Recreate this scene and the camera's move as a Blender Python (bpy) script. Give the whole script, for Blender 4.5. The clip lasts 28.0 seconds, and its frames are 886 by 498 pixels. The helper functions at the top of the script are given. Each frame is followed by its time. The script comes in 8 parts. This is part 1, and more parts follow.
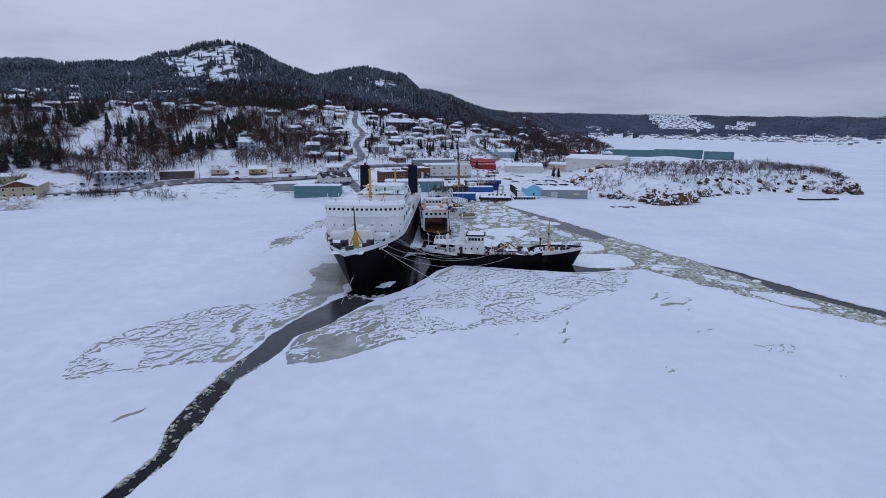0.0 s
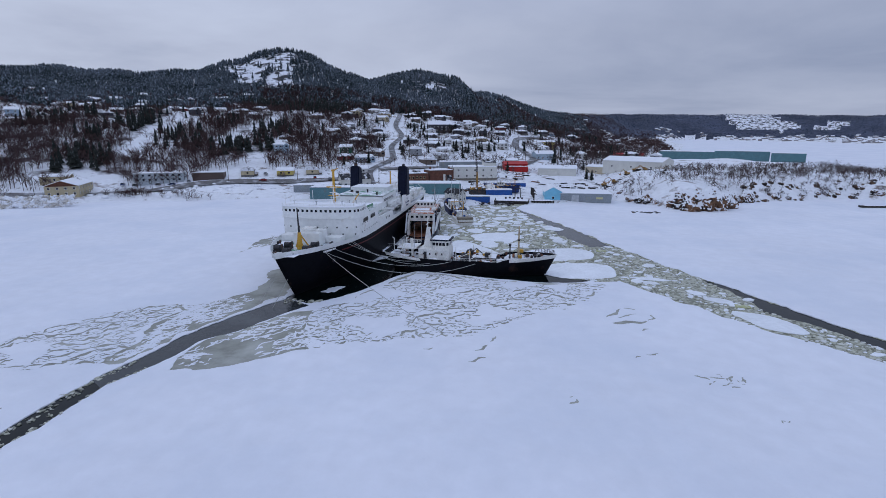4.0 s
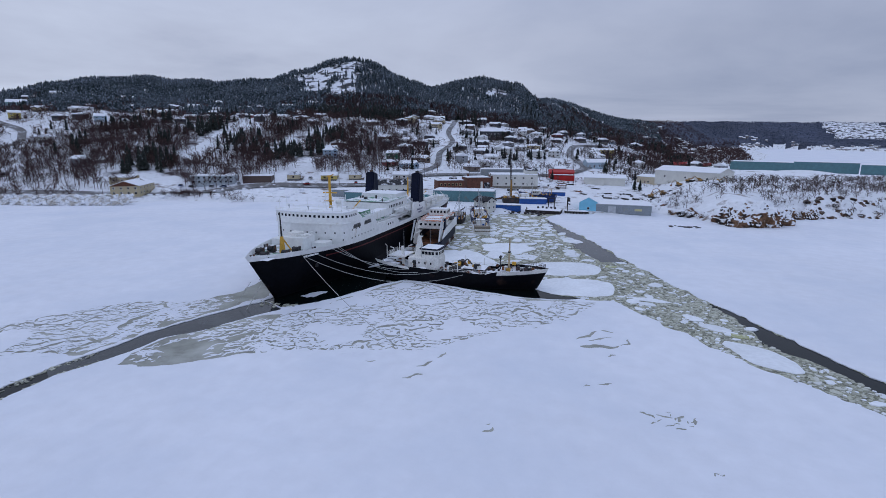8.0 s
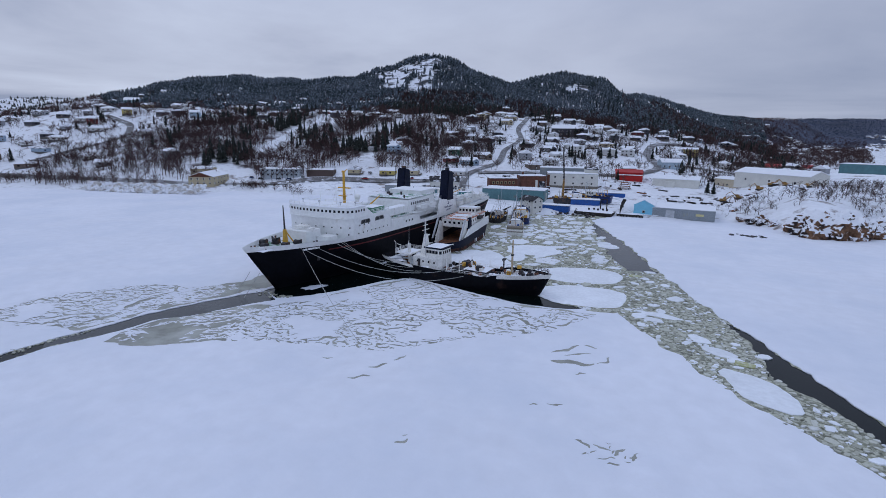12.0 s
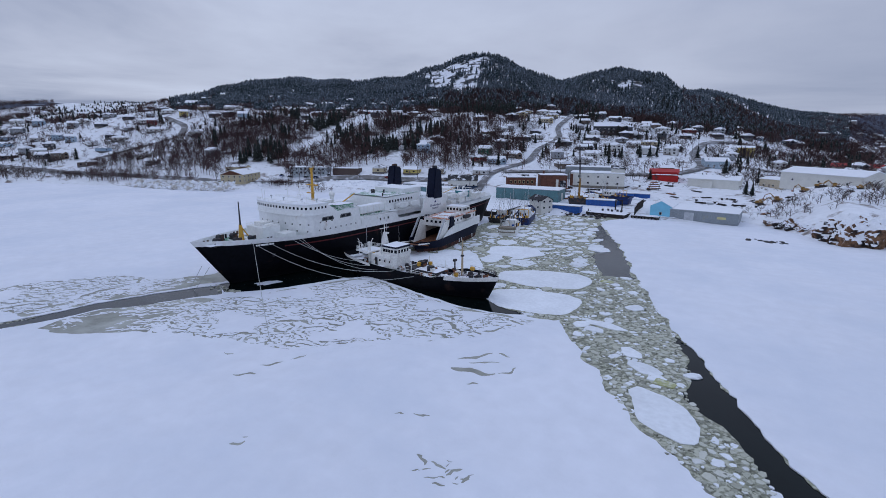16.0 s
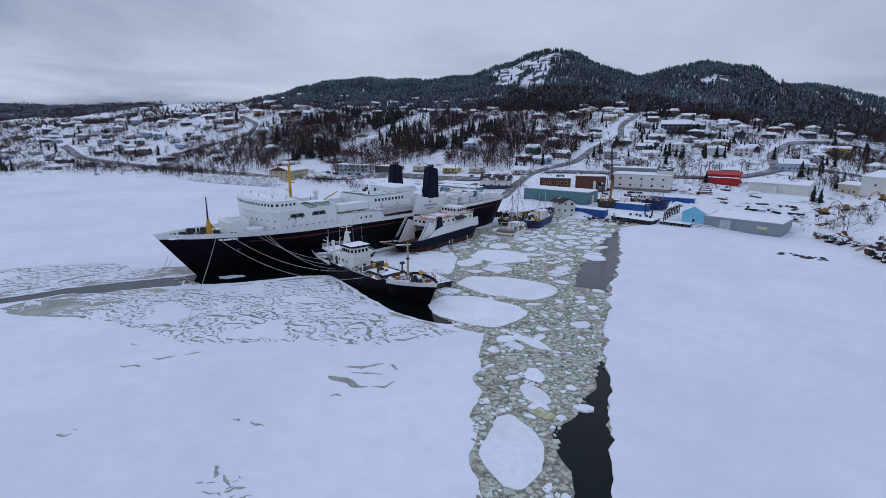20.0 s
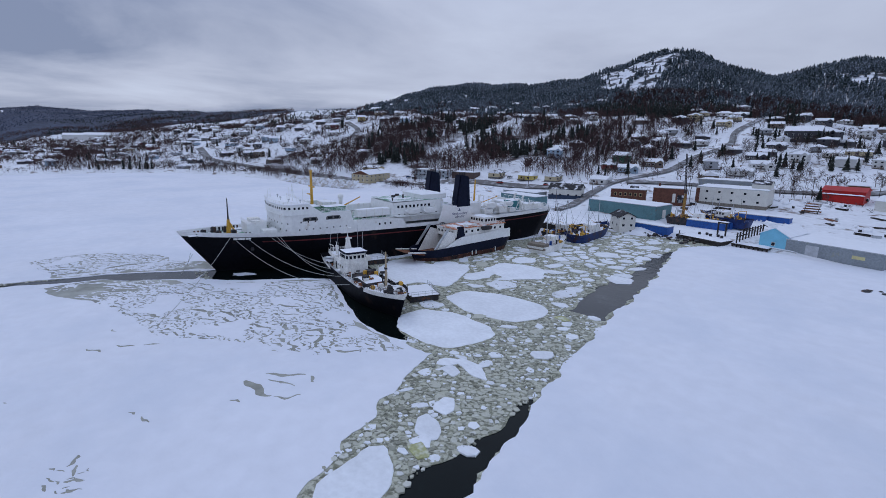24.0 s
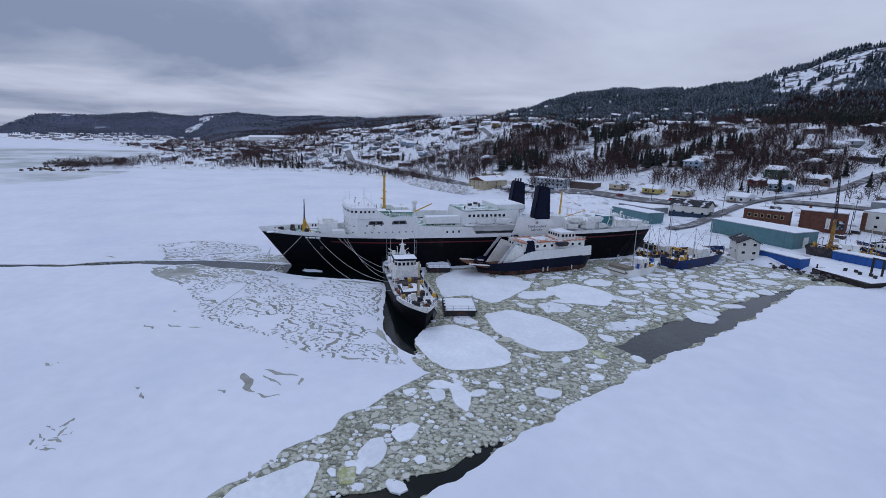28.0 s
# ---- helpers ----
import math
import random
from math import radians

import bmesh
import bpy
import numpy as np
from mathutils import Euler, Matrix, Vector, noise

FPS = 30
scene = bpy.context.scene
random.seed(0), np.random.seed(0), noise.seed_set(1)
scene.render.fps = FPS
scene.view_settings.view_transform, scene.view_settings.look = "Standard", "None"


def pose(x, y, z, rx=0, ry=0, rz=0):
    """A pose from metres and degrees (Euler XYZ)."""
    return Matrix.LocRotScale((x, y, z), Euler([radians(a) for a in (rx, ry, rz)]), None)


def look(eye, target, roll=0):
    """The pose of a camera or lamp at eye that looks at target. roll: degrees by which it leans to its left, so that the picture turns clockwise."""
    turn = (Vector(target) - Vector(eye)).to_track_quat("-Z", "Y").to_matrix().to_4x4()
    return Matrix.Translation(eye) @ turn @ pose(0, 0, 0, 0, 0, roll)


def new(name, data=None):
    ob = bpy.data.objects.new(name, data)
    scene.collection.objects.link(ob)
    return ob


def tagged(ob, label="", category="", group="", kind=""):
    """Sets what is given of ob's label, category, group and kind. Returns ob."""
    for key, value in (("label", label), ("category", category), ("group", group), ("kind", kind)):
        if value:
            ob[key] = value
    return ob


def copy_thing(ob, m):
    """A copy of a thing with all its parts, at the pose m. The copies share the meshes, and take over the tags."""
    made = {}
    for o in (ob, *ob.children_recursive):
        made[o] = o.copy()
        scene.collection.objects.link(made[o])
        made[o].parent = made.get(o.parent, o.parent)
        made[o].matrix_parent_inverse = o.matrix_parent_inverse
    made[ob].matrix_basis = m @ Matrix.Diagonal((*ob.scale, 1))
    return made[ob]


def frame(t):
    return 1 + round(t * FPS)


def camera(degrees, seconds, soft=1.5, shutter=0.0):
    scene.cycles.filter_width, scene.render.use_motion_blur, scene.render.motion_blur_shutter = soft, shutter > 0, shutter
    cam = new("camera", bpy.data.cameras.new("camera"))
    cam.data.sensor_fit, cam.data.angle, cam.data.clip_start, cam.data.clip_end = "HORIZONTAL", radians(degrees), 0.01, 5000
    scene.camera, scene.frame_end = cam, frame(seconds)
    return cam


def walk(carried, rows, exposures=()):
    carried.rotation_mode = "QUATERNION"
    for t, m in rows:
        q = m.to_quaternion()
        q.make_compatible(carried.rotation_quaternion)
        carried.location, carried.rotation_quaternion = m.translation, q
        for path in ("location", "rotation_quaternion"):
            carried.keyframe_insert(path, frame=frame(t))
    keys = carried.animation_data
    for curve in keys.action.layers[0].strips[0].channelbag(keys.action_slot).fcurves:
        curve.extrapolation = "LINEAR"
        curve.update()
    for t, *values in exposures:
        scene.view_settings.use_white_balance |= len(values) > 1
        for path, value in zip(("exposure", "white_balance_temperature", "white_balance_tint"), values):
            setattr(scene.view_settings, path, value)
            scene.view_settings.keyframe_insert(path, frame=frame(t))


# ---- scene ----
cam = camera(83.86, 28.0, soft=0.5)
ROWS = [
    (0, 0.83, 0.69, 36.78, 0.02, -13.71, -0.28),
    (0.5, 4.06, 1.70, 36.55, 1.35, -13.68, -0.24),
    (1, 7.29, 2.91, 36.38, 4.17, -13.68, -0.07),
    (1.5, 10.62, 4.18, 36.23, 6.65, -13.66, 0.02),
    (2, 13.99, 5.27, 36.21, 7.71, -13.67, -0.02),
    (2.5, 17.31, 6.32, 36.07, 7.89, -13.61, -0.03),
    (3, 20.61, 7.25, 36.01, 7.85, -13.59, 0.07),
    (3.5, 23.89, 8.26, 35.81, 7.68, -13.49, 0.09),
    (4, 27.13, 9.26, 35.72, 7.50, -13.38, 0.13),
    (4.5, 30.25, 10.21, 35.65, 7.35, -13.32, 0.21),
    (6.5, 40.63, 13.62, 35.56, 10.39, -12.83, 0.04),
    (7, 42.49, 14.48, 35.54, 12.32, -12.71, -0.06),
    (7.5, 44.33, 15.37, 35.65, 14.22, -12.65, -0.18),
    (8, 46.12, 16.26, 35.83, 15.58, -12.65, -0.25),
    (8.5, 47.96, 17.18, 35.88, 16.55, -12.62, -0.42),
    (9, 49.88, 18.22, 35.99, 16.91, -12.67, -0.55),
    (9.5, 51.93, 19.21, 36.13, 17.14, -12.74, -0.64),
    (10, 53.97, 20.35, 36.13, 17.73, -12.80, -0.70),
    (10.5, 56.27, 21.54, 36.11, 19.09, -12.86, -0.66),
    (11, 58.61, 22.89, 36.03, 20.91, -12.92, -0.70),
    (11.5, 61.03, 24.43, 36.01, 23.03, -13.02, -0.70),
    (12, 63.59, 26.04, 35.97, 25.52, -13.10, -0.68),
    (12.5, 66.12, 27.73, 35.90, 27.89, -13.16, -0.62),
    (14.5, 76.30, 34.88, 35.50, 29.57, -13.11, -0.52),
    (15, 78.98, 36.83, 35.45, 29.20, -13.10, -0.55),
    (15.5, 81.69, 38.96, 35.42, 30.10, -13.14, -0.51),
    (16, 84.30, 41.35, 35.33, 32.54, -13.19, -0.35),
    (16.5, 86.85, 43.91, 35.22, 34.93, -13.24, -0.29),
    (17, 89.50, 46.48, 35.16, 35.87, -13.29, -0.35),
    (17.5, 92.25, 49.03, 35.17, 36.01, -13.34, -0.46),
    (18, 94.91, 51.59, 35.12, 36.71, -13.35, -0.50),
    (18.5, 97.42, 54.37, 35.08, 38.20, -13.35, -0.42),
    (19, 99.99, 57.30, 35.09, 39.68, -13.38, -0.39),
    (19.5, 102.49, 60.19, 35.23, 40.70, -13.40, -0.41),
    (20, 104.83, 63.08, 35.33, 42.12, -13.41, -0.41),
    (20.5, 107.06, 66.14, 35.33, 44.77, -13.37, -0.31),
    (21, 109.14, 69.13, 35.35, 47.51, -13.29, -0.24),
    (21.5, 111.11, 72.02, 35.43, 48.91, -13.20, -0.39),
    (23.5, 118.64, 84.12, 36.07, 53.28, -13.05, -0.67),
    (24, 120.07, 87.08, 36.22, 55.51, -12.98, -0.73),
    (24.5, 121.43, 89.84, 36.48, 56.24, -12.95, -1.07),
    (25, 122.47, 92.44, 36.66, 58.21, -12.87, -1.29),
    (25.5, 123.38, 95.40, 36.64, 62.34, -12.81, -1.22),
    (26, 124.05, 98.08, 36.85, 65.32, -12.82, -1.35),
    (26.5, 124.75, 100.76, 36.86, 67.27, -12.79, -1.54),
    (27, 125.32, 103.59, 36.97, 69.74, -12.80, -1.56),
    (27.5, 125.62, 106.30, 37.10, 71.60, -12.76, -1.54),
    (28, 125.53, 108.82, 37.18, 72.44, -12.68, -1.57),
]
walk(cam, [(t, pose(x, y, z, 90 + pitch, roll, yaw)) for t, x, y, z, yaw, pitch, roll in ROWS])

# ---- world and light ----
world = bpy.data.worlds.new("winter_sky")
scene.world = world
world.use_nodes = True
wt = world.node_tree
wt.nodes.clear()


def wn(kind, **props):
    n = wt.nodes.new(kind)
    for key, value in props.items():
        n.inputs[key].default_value = value
    return n


def link(a, b):
    wt.links.new(a, b)


def wmath(op, a, b, c=None, clamp=False):
    n = wt.nodes.new("ShaderNodeMath")
    n.operation, n.use_clamp = op, clamp
    for socket, value in zip(n.inputs, (a, b, c)):
        if isinstance(value, (int, float)):
            socket.default_value = value
        elif value is not None:
            link(value, socket)
    return n.outputs[0]


def wramp(value, stops):
    n = wt.nodes.new("ShaderNodeValToRGB")
    while len(n.color_ramp.elements) < len(stops):
        n.color_ramp.elements.new(0.5)
    for e, (p, c) in zip(n.color_ramp.elements, stops):
        e.position, e.color = p, (*((c, c, c) if isinstance(c, (int, float)) else c), 1)
    link(value, n.inputs[0])
    return n.outputs[0]


w_out, w_bg = wt.nodes.new("ShaderNodeOutputWorld"), wt.nodes.new("ShaderNodeBackground")
w_tc, w_sep, w_flat = wt.nodes.new("ShaderNodeTexCoord"), wt.nodes.new("ShaderNodeSeparateXYZ"), wt.nodes.new("ShaderNodeCombineXYZ")
link(w_tc.outputs["Generated"], w_sep.inputs[0])
wx, wy, wz = w_sep.outputs
# one cloud deck overhead: its streaks crowd together towards the horizon
w_rise = wmath("ADD", wmath("MAXIMUM", wz, 0.0), 0.11)
link(wmath("DIVIDE", wx, w_rise), w_flat.inputs[0])
link(wmath("DIVIDE", wy, w_rise), w_flat.inputs[1])
w_noise = wn("ShaderNodeTexNoise", Scale=0.42, Detail=7.0, Roughness=0.55, Distortion=0.35)
link(w_flat.outputs[0], w_noise.inputs["Vector"])
# bearing, 0 to 1 through north at 0.5: even grey in the east, lighter over the town, heavy cloud in the west
w_turn = wmath("MULTIPLY_ADD", wmath("ARCTAN2", wmath("MULTIPLY", wx, -1.0), wy), 0.5 / math.pi, 0.5)
w_side = wramp(w_turn, [(0.0, 0.5), (0.33, 0.37), (0.49, 0.38), (0.55, 0.57), (0.60, 0.60), (0.63, 0.57), (0.66, 0.42), (0.71, 0.25), (0.76, 0.27), (0.80, 0.33), (0.95, 0.5)])
w_west = wramp(w_turn, [(0.0, 0.35), (0.48, 0.35), (0.60, 0.6), (0.70, 1.0), (0.85, 1.0), (1.0, 0.35)])
w_band = wramp(wz, [(0.0, 0.3), (0.03, 0.9), (0.075, 1.0), (0.115, 0.35), (0.16, 0.0)])
w_low = wramp(w_turn, [(0.5, 0.0), (0.62, 0.7), (0.68, 1.0), (0.80, 0.8), (0.95, 0.0)])
w_fac = wmath("MULTIPLY_ADD", wmath("SUBTRACT", w_noise.outputs["Fac"], 0.5), wmath("MULTIPLY", w_west, 1.7), w_side)
w_fac = wmath("MULTIPLY_ADD", wmath("MULTIPLY", w_band, w_low), 0.15, wmath("SUBTRACT", w_fac, 0.02))
w_cloud = wramp(w_fac, [(0.16, (0.245, 0.30, 0.46)), (0.5, (0.505, 0.56, 0.73)), (0.86, (0.69, 0.77, 0.97))])
w_high = wramp(wz, [(0.18, 0.0), (0.75, 1.0)])
w_mix, w_sky, w_add = wt.nodes.new("ShaderNodeMixRGB"), wt.nodes.new("ShaderNodeTexSky"), wt.nodes.new("ShaderNodeMixRGB")
w_mix.inputs[2].default_value = (0.56, 0.67, 0.962, 1)
w_sky.sky_type, w_sky.sun_disc, w_sky.sun_elevation, w_sky.sun_rotation = "NISHITA", False, radians(54), radians(-80)
w_add.blend_type, w_add.inputs[0].default_value = "ADD", 0.004
link(w_high, w_mix.inputs[0])
link(w_cloud, w_mix.inputs[1])
link(w_mix.outputs[0], w_add.inputs[1])
link(w_sky.outputs[0], w_add.inputs[2])
link(w_add.outputs[0], w_bg.inputs["Color"])
link(w_bg.outputs[0], w_out.inputs["Surface"])
w_bg.inputs["Strength"].default_value = 0.87
sun = new("sun", bpy.data.lights.new("sun", "SUN"))
sun.data.energy, sun.data.angle, sun.data.color = 0.22, radians(35), (1.0, 0.97, 0.93)
sun.matrix_world = look((-170, 30, 240), (0, 30, 0))

# ---- materials ----
MATS = {}


def mat(name, base, rough=0.7, metal=0.0, vary=0.12, scale=1.0, bump=0.15, fine=8.0, second=None, cover=0.0, cover_scale=0.3, cover_col=(0.8, 0.82, 0.86), by_piece=0.0, sharp=0.06, gloss=0.3):
    """A surface with two sizes of tint variation, relief, an optional second colour in patches and an optional dusting of snow."""
    if name in MATS:
        return MATS[name]
    m = bpy.data.materials.new(name)
    m.use_nodes = True
    t = m.node_tree
    b = t.nodes["Principled BSDF"]
    b.inputs["Roughness"].default_value, b.inputs["Metallic"].default_value = rough, metal
    b.inputs["Specular IOR Level"].default_value = gloss
    tc = t.nodes.new("ShaderNodeTexCoord")
    n1, n2 = t.nodes.new("ShaderNodeTexNoise"), t.nodes.new("ShaderNodeTexNoise")
    n1.inputs["Scale"].default_value, n1.inputs["Detail"].default_value = scale, 5
    n2.inputs["Scale"].default_value, n2.inputs["Detail"].default_value = scale * fine, 4
    for n in (n1, n2):
        t.links.new(tc.outputs["Object"], n.inputs["Vector"])
    add = t.nodes.new("ShaderNodeMath")
    add.operation = "MULTIPLY_ADD"
    add.inputs[1].default_value = 0.5
    t.links.new(n2.outputs["Fac"], add.inputs[0])
    half = t.nodes.new("ShaderNodeMath")
    half.operation = "MULTIPLY"
    half.inputs[1].default_value = 0.5
    t.links.new(n1.outputs["Fac"], half.inputs[0])
    t.links.new(half.outputs[0], add.inputs[2])
    ramp = t.nodes.new("ShaderNodeValToRGB")
    lo, hi = [max(0.0, c * (1 - 2.2 * vary)) for c in base], [min(1.0, c * (1 + 2.2 * vary)) for c in base]
    ramp.color_ramp.elements[0].position, ramp.color_ramp.elements[0].color = 0.3, (*lo, 1)
    ramp.color_ramp.elements[1].position, ramp.color_ramp.elements[1].color = 0.7, (*hi, 1)
    t.links.new(add.outputs[0], ramp.inputs[0])
    col = ramp.outputs[0]

    def patches(colour, where, amount, size, edge):
        n3 = t.nodes.new("ShaderNodeTexNoise")
        n3.inputs["Scale"].default_value, n3.inputs["Detail"].default_value = size, 8
        n3.inputs["Roughness"].default_value = 0.62
        t.links.new(tc.outputs["Object"], n3.inputs["Vector"])
        r3 = t.nodes.new("ShaderNodeValToRGB")
        mid = 0.72 - 0.44 * amount
        r3.color_ramp.elements[0].position, r3.color_ramp.elements[1].position = max(0.0, mid - edge), min(1.0, mid + edge)
        t.links.new(n3.outputs["Fac"], r3.inputs[0])
        mix = t.nodes.new("ShaderNodeMixRGB")
        mix.inputs[2].default_value = (*colour, 1)
        t.links.new(r3.outputs[0], mix.inputs[0])
        t.links.new(where, mix.inputs[1])
        return mix.outputs[0]

    if second:
        col = patches(second[0], col, second[1], second[2], sharp)
    if cover > 0:
        col = patches(cover_col, col, cover, cover_scale, sharp)
    if by_piece:
        oi, ma, hs = t.nodes.new("ShaderNodeObjectInfo"), t.nodes.new("ShaderNodeMath"), t.nodes.new("ShaderNodeHueSaturation")
        ma.operation = "MULTIPLY_ADD"
        ma.inputs[1].default_value, ma.inputs[2].default_value = 2 * by_piece, 1 - by_piece
        t.links.new(oi.outputs["Random"], ma.inputs[0])
        t.links.new(ma.outputs[0], hs.inputs["Value"])
        t.links.new(col, hs.inputs["Color"])
        col = hs.outputs[0]
    t.links.new(col, b.inputs["Base Color"])
    if bump:
        bp = t.nodes.new("ShaderNodeBump")
        bp.inputs["Strength"].default_value, bp.inputs["Distance"].default_value = bump, 0.6 / scale / fine
        t.links.new(n2.outputs["Fac"], bp.inputs["Height"])
        t.links.new(bp.outputs[0], b.inputs["Normal"])
    MATS[name] = m
    return m


SNOW = mat("snow", (0.84, 0.86, 0.90), 0.75, vary=0.02, scale=0.05, fine=9, bump=0.25)
ICE_SNOW = mat("snow_on_sea_ice", (0.80, 0.82, 0.88), 0.7, vary=0.03, scale=0.022, fine=14, bump=0.2, second=((0.70, 0.74, 0.82), 0.30, 0.035), sharp=0.14)
FLOE = mat("floe_snow", (0.80, 0.83, 0.87), 0.6, vary=0.05, scale=0.2, fine=6, bump=0.3, by_piece=0.06)
SLUSH = mat("brash_ice", (0.22, 0.225, 0.165), 0.5, vary=0.4, scale=0.9, fine=5, bump=0.8, second=((0.52, 0.525, 0.425), 0.46, 1.1), sharp=0.05, gloss=0.25)
NILAS = mat("dark_new_ice", (0.036, 0.041, 0.044), 0.12, vary=0.12, scale=0.08, fine=9, bump=0.05, second=((0.07, 0.078, 0.08), 0.25, 0.12), sharp=0.1, gloss=0.2)
THIN = mat("refrozen_thin_ice", (0.28, 0.285, 0.245), 0.4, vary=0.15, scale=0.06, fine=9, bump=0.1, second=((0.45, 0.46, 0.42), 0.36, 0.10), sharp=0.10, gloss=0.2)
WATER = mat("sea_water", (0.003, 0.006, 0.006), 0.08, vary=0.2, scale=0.2, fine=6, bump=0.04, gloss=0.12)
# pale base holds bright sky mirrored in open water, along with thin ice
PALE_FAR = mat("pale_ice_and_sky_sheen", (0.40, 0.43, 0.41), 0.4, vary=0.12, scale=0.01, fine=9, bump=0.1, second=((0.74, 0.77, 0.80), 0.52, 0.012), sharp=0.08)
GROUND = mat("snowy_ground", (0.80, 0.82, 0.86), 0.8, vary=0.05, scale=0.03, fine=14, bump=0.4, second=((0.24, 0.20, 0.18), 0.24, 0.11), sharp=0.05)
WOODS = mat("forest_floor", (0.075, 0.055, 0.055), 0.9, vary=0.3, scale=0.03, fine=14, bump=0.4, cover=0.60, cover_scale=0.07, sharp=0.08)
# aerial haze is mixed into this base as blue; the snow patches are separate
FARWOODS = mat("haze_tinted_woodland", (0.055, 0.066, 0.10), 0.9, vary=0.35, scale=0.006, fine=16, bump=0.6, cover=0.10, cover_scale=0.009, cover_col=(0.6, 0.64, 0.72), sharp=0.03)
CLIFF = mat("snowy_cliff", (0.80, 0.82, 0.87), 0.8, vary=0.05, scale=0.05, fine=8, bump=0.7, second=((0.045, 0.045, 0.05), 0.44, 0.075), sharp=0.035)

# ---- the land: bays, town slope and wooded hills ----
SHORE = [(-4, 254), (10, 254), (22, 263), (49, 266), (76, 269), (79, 281), (92, 272), (104, 256), (110, 249), (127, 252), (135, 271), (145, 283), (172, 289),
         (215, 302), (244, 292), (262, 312), (283, 356), (270, 450), (250, 560), (230, 680), (330, 950), (480, 1400), (620, 2000), (780, 2260), (1000, 1750), (1000, 1400),
         (1000, 1000), (1300, 200), (1500, -400), (4900, -1500), (4900, 4900), (-4900, 4900), (-4900, -1500), (-2000, -900), (-1500, -480), (-1000, -150), (-700, -45),
         (-520, -62), (-445, -112), (-428, -108), (-390, -68), (-433, -26), (-414, 18), (-413, 91), (-393, 140), (-345, 178)]
SHORE += [(-271, 204), (-225, 213), (-196, 227), (-184, 250), (-153, 251), (-125, 259), (-102, 270), (-83, 260), (-50, 258), (-46, 233), (-8, 233)]
SHORE_A = np.array(SHORE, float)


def shore_distance(px, py):
    """Metres inland of the shoreline; negative on the bay."""
    a, b = SHORE_A, np.roll(SHORE_A, -1, axis=0)
    best, inside = np.full(px.shape, 1e9), np.zeros(px.shape, bool)
    for (ax, ay), (bx, by) in zip(a, b):
        ex, ey = bx - ax, by - ay
        k = np.clip(((px - ax) * ex + (py - ay) * ey) / (ex * ex + ey * ey), 0, 1)
        best = np.minimum(best, np.hypot(px - ax - k * ex, py - ay - k * ey))
        if ay != by:
            inside ^= ((ay > py) != (by > py)) & (px < (bx - ax) * (py - ay) / (by - ay) + ax)
    return np.where(inside, best, -best)


HUB = (89.5, 46.5)
# azimuth (degrees from +y towards -x), crest distance, crest height, height half way up, its distance
CREST = [(-75, 2700, 90, 12, 2300), (-41, 2700, 90, 12, 2300), (-30, 2700, 98, 12, 2300), (-20, 2700, 109, 12, 2300), (-11, 2700, 117, 14, 1900),
         (-5, 2000, 93, 16, 700), (-2.4, 1700, 89, 24, 650), (0, 1500, 95, 28, 620), (3.2, 1300, 111, 34, 600), (5.2, 1250, 119, 38, 600), (7.6, 1240, 122, 40, 600)]
CREST += [(8.3, 1010, 112, 41, 600), (9.8, 975, 129, 44, 600), (11.6, 960, 133, 47, 590), (14.3, 952, 136, 51, 590), (16.4, 938, 132, 53, 590), (18.3, 918, 121, 55, 580), (20.3, 900, 118, 57, 580),
          (22.7, 890, 128, 58, 580), (25.8, 886, 147, 60, 580), (28.5, 886, 160, 60, 580), (31.8, 888, 149, 59, 580), (35, 890, 134, 58, 580), (37.4, 898, 119, 58, 580), (40, 905, 114, 57, 580),
          (45, 920, 116, 56, 580), (51, 942, 115, 59, 595), (54.2, 974, 113, 60, 605), (56.5, 1020, 107, 61, 630)]
CREST += [(58.2, 1056, 94, 62, 650), (64, 1250, 90, 55, 680), (70, 1500, 95, 44, 700), (77, 2000, 103, 38, 800), (84, 2400, 118, 32, 1000), (89, 2600, 114, 30, 1300), (93, 2600, 126, 26, 1400),
          (98, 2600, 103, 14, 2100), (101, 2600, 115, 14, 2100), (105, 2600, 95, 13, 2100), (113, 2600, 85, 12, 2200), (140, 2700, 80, 12, 2300)]
CREST_A = np.array(CREST, float)


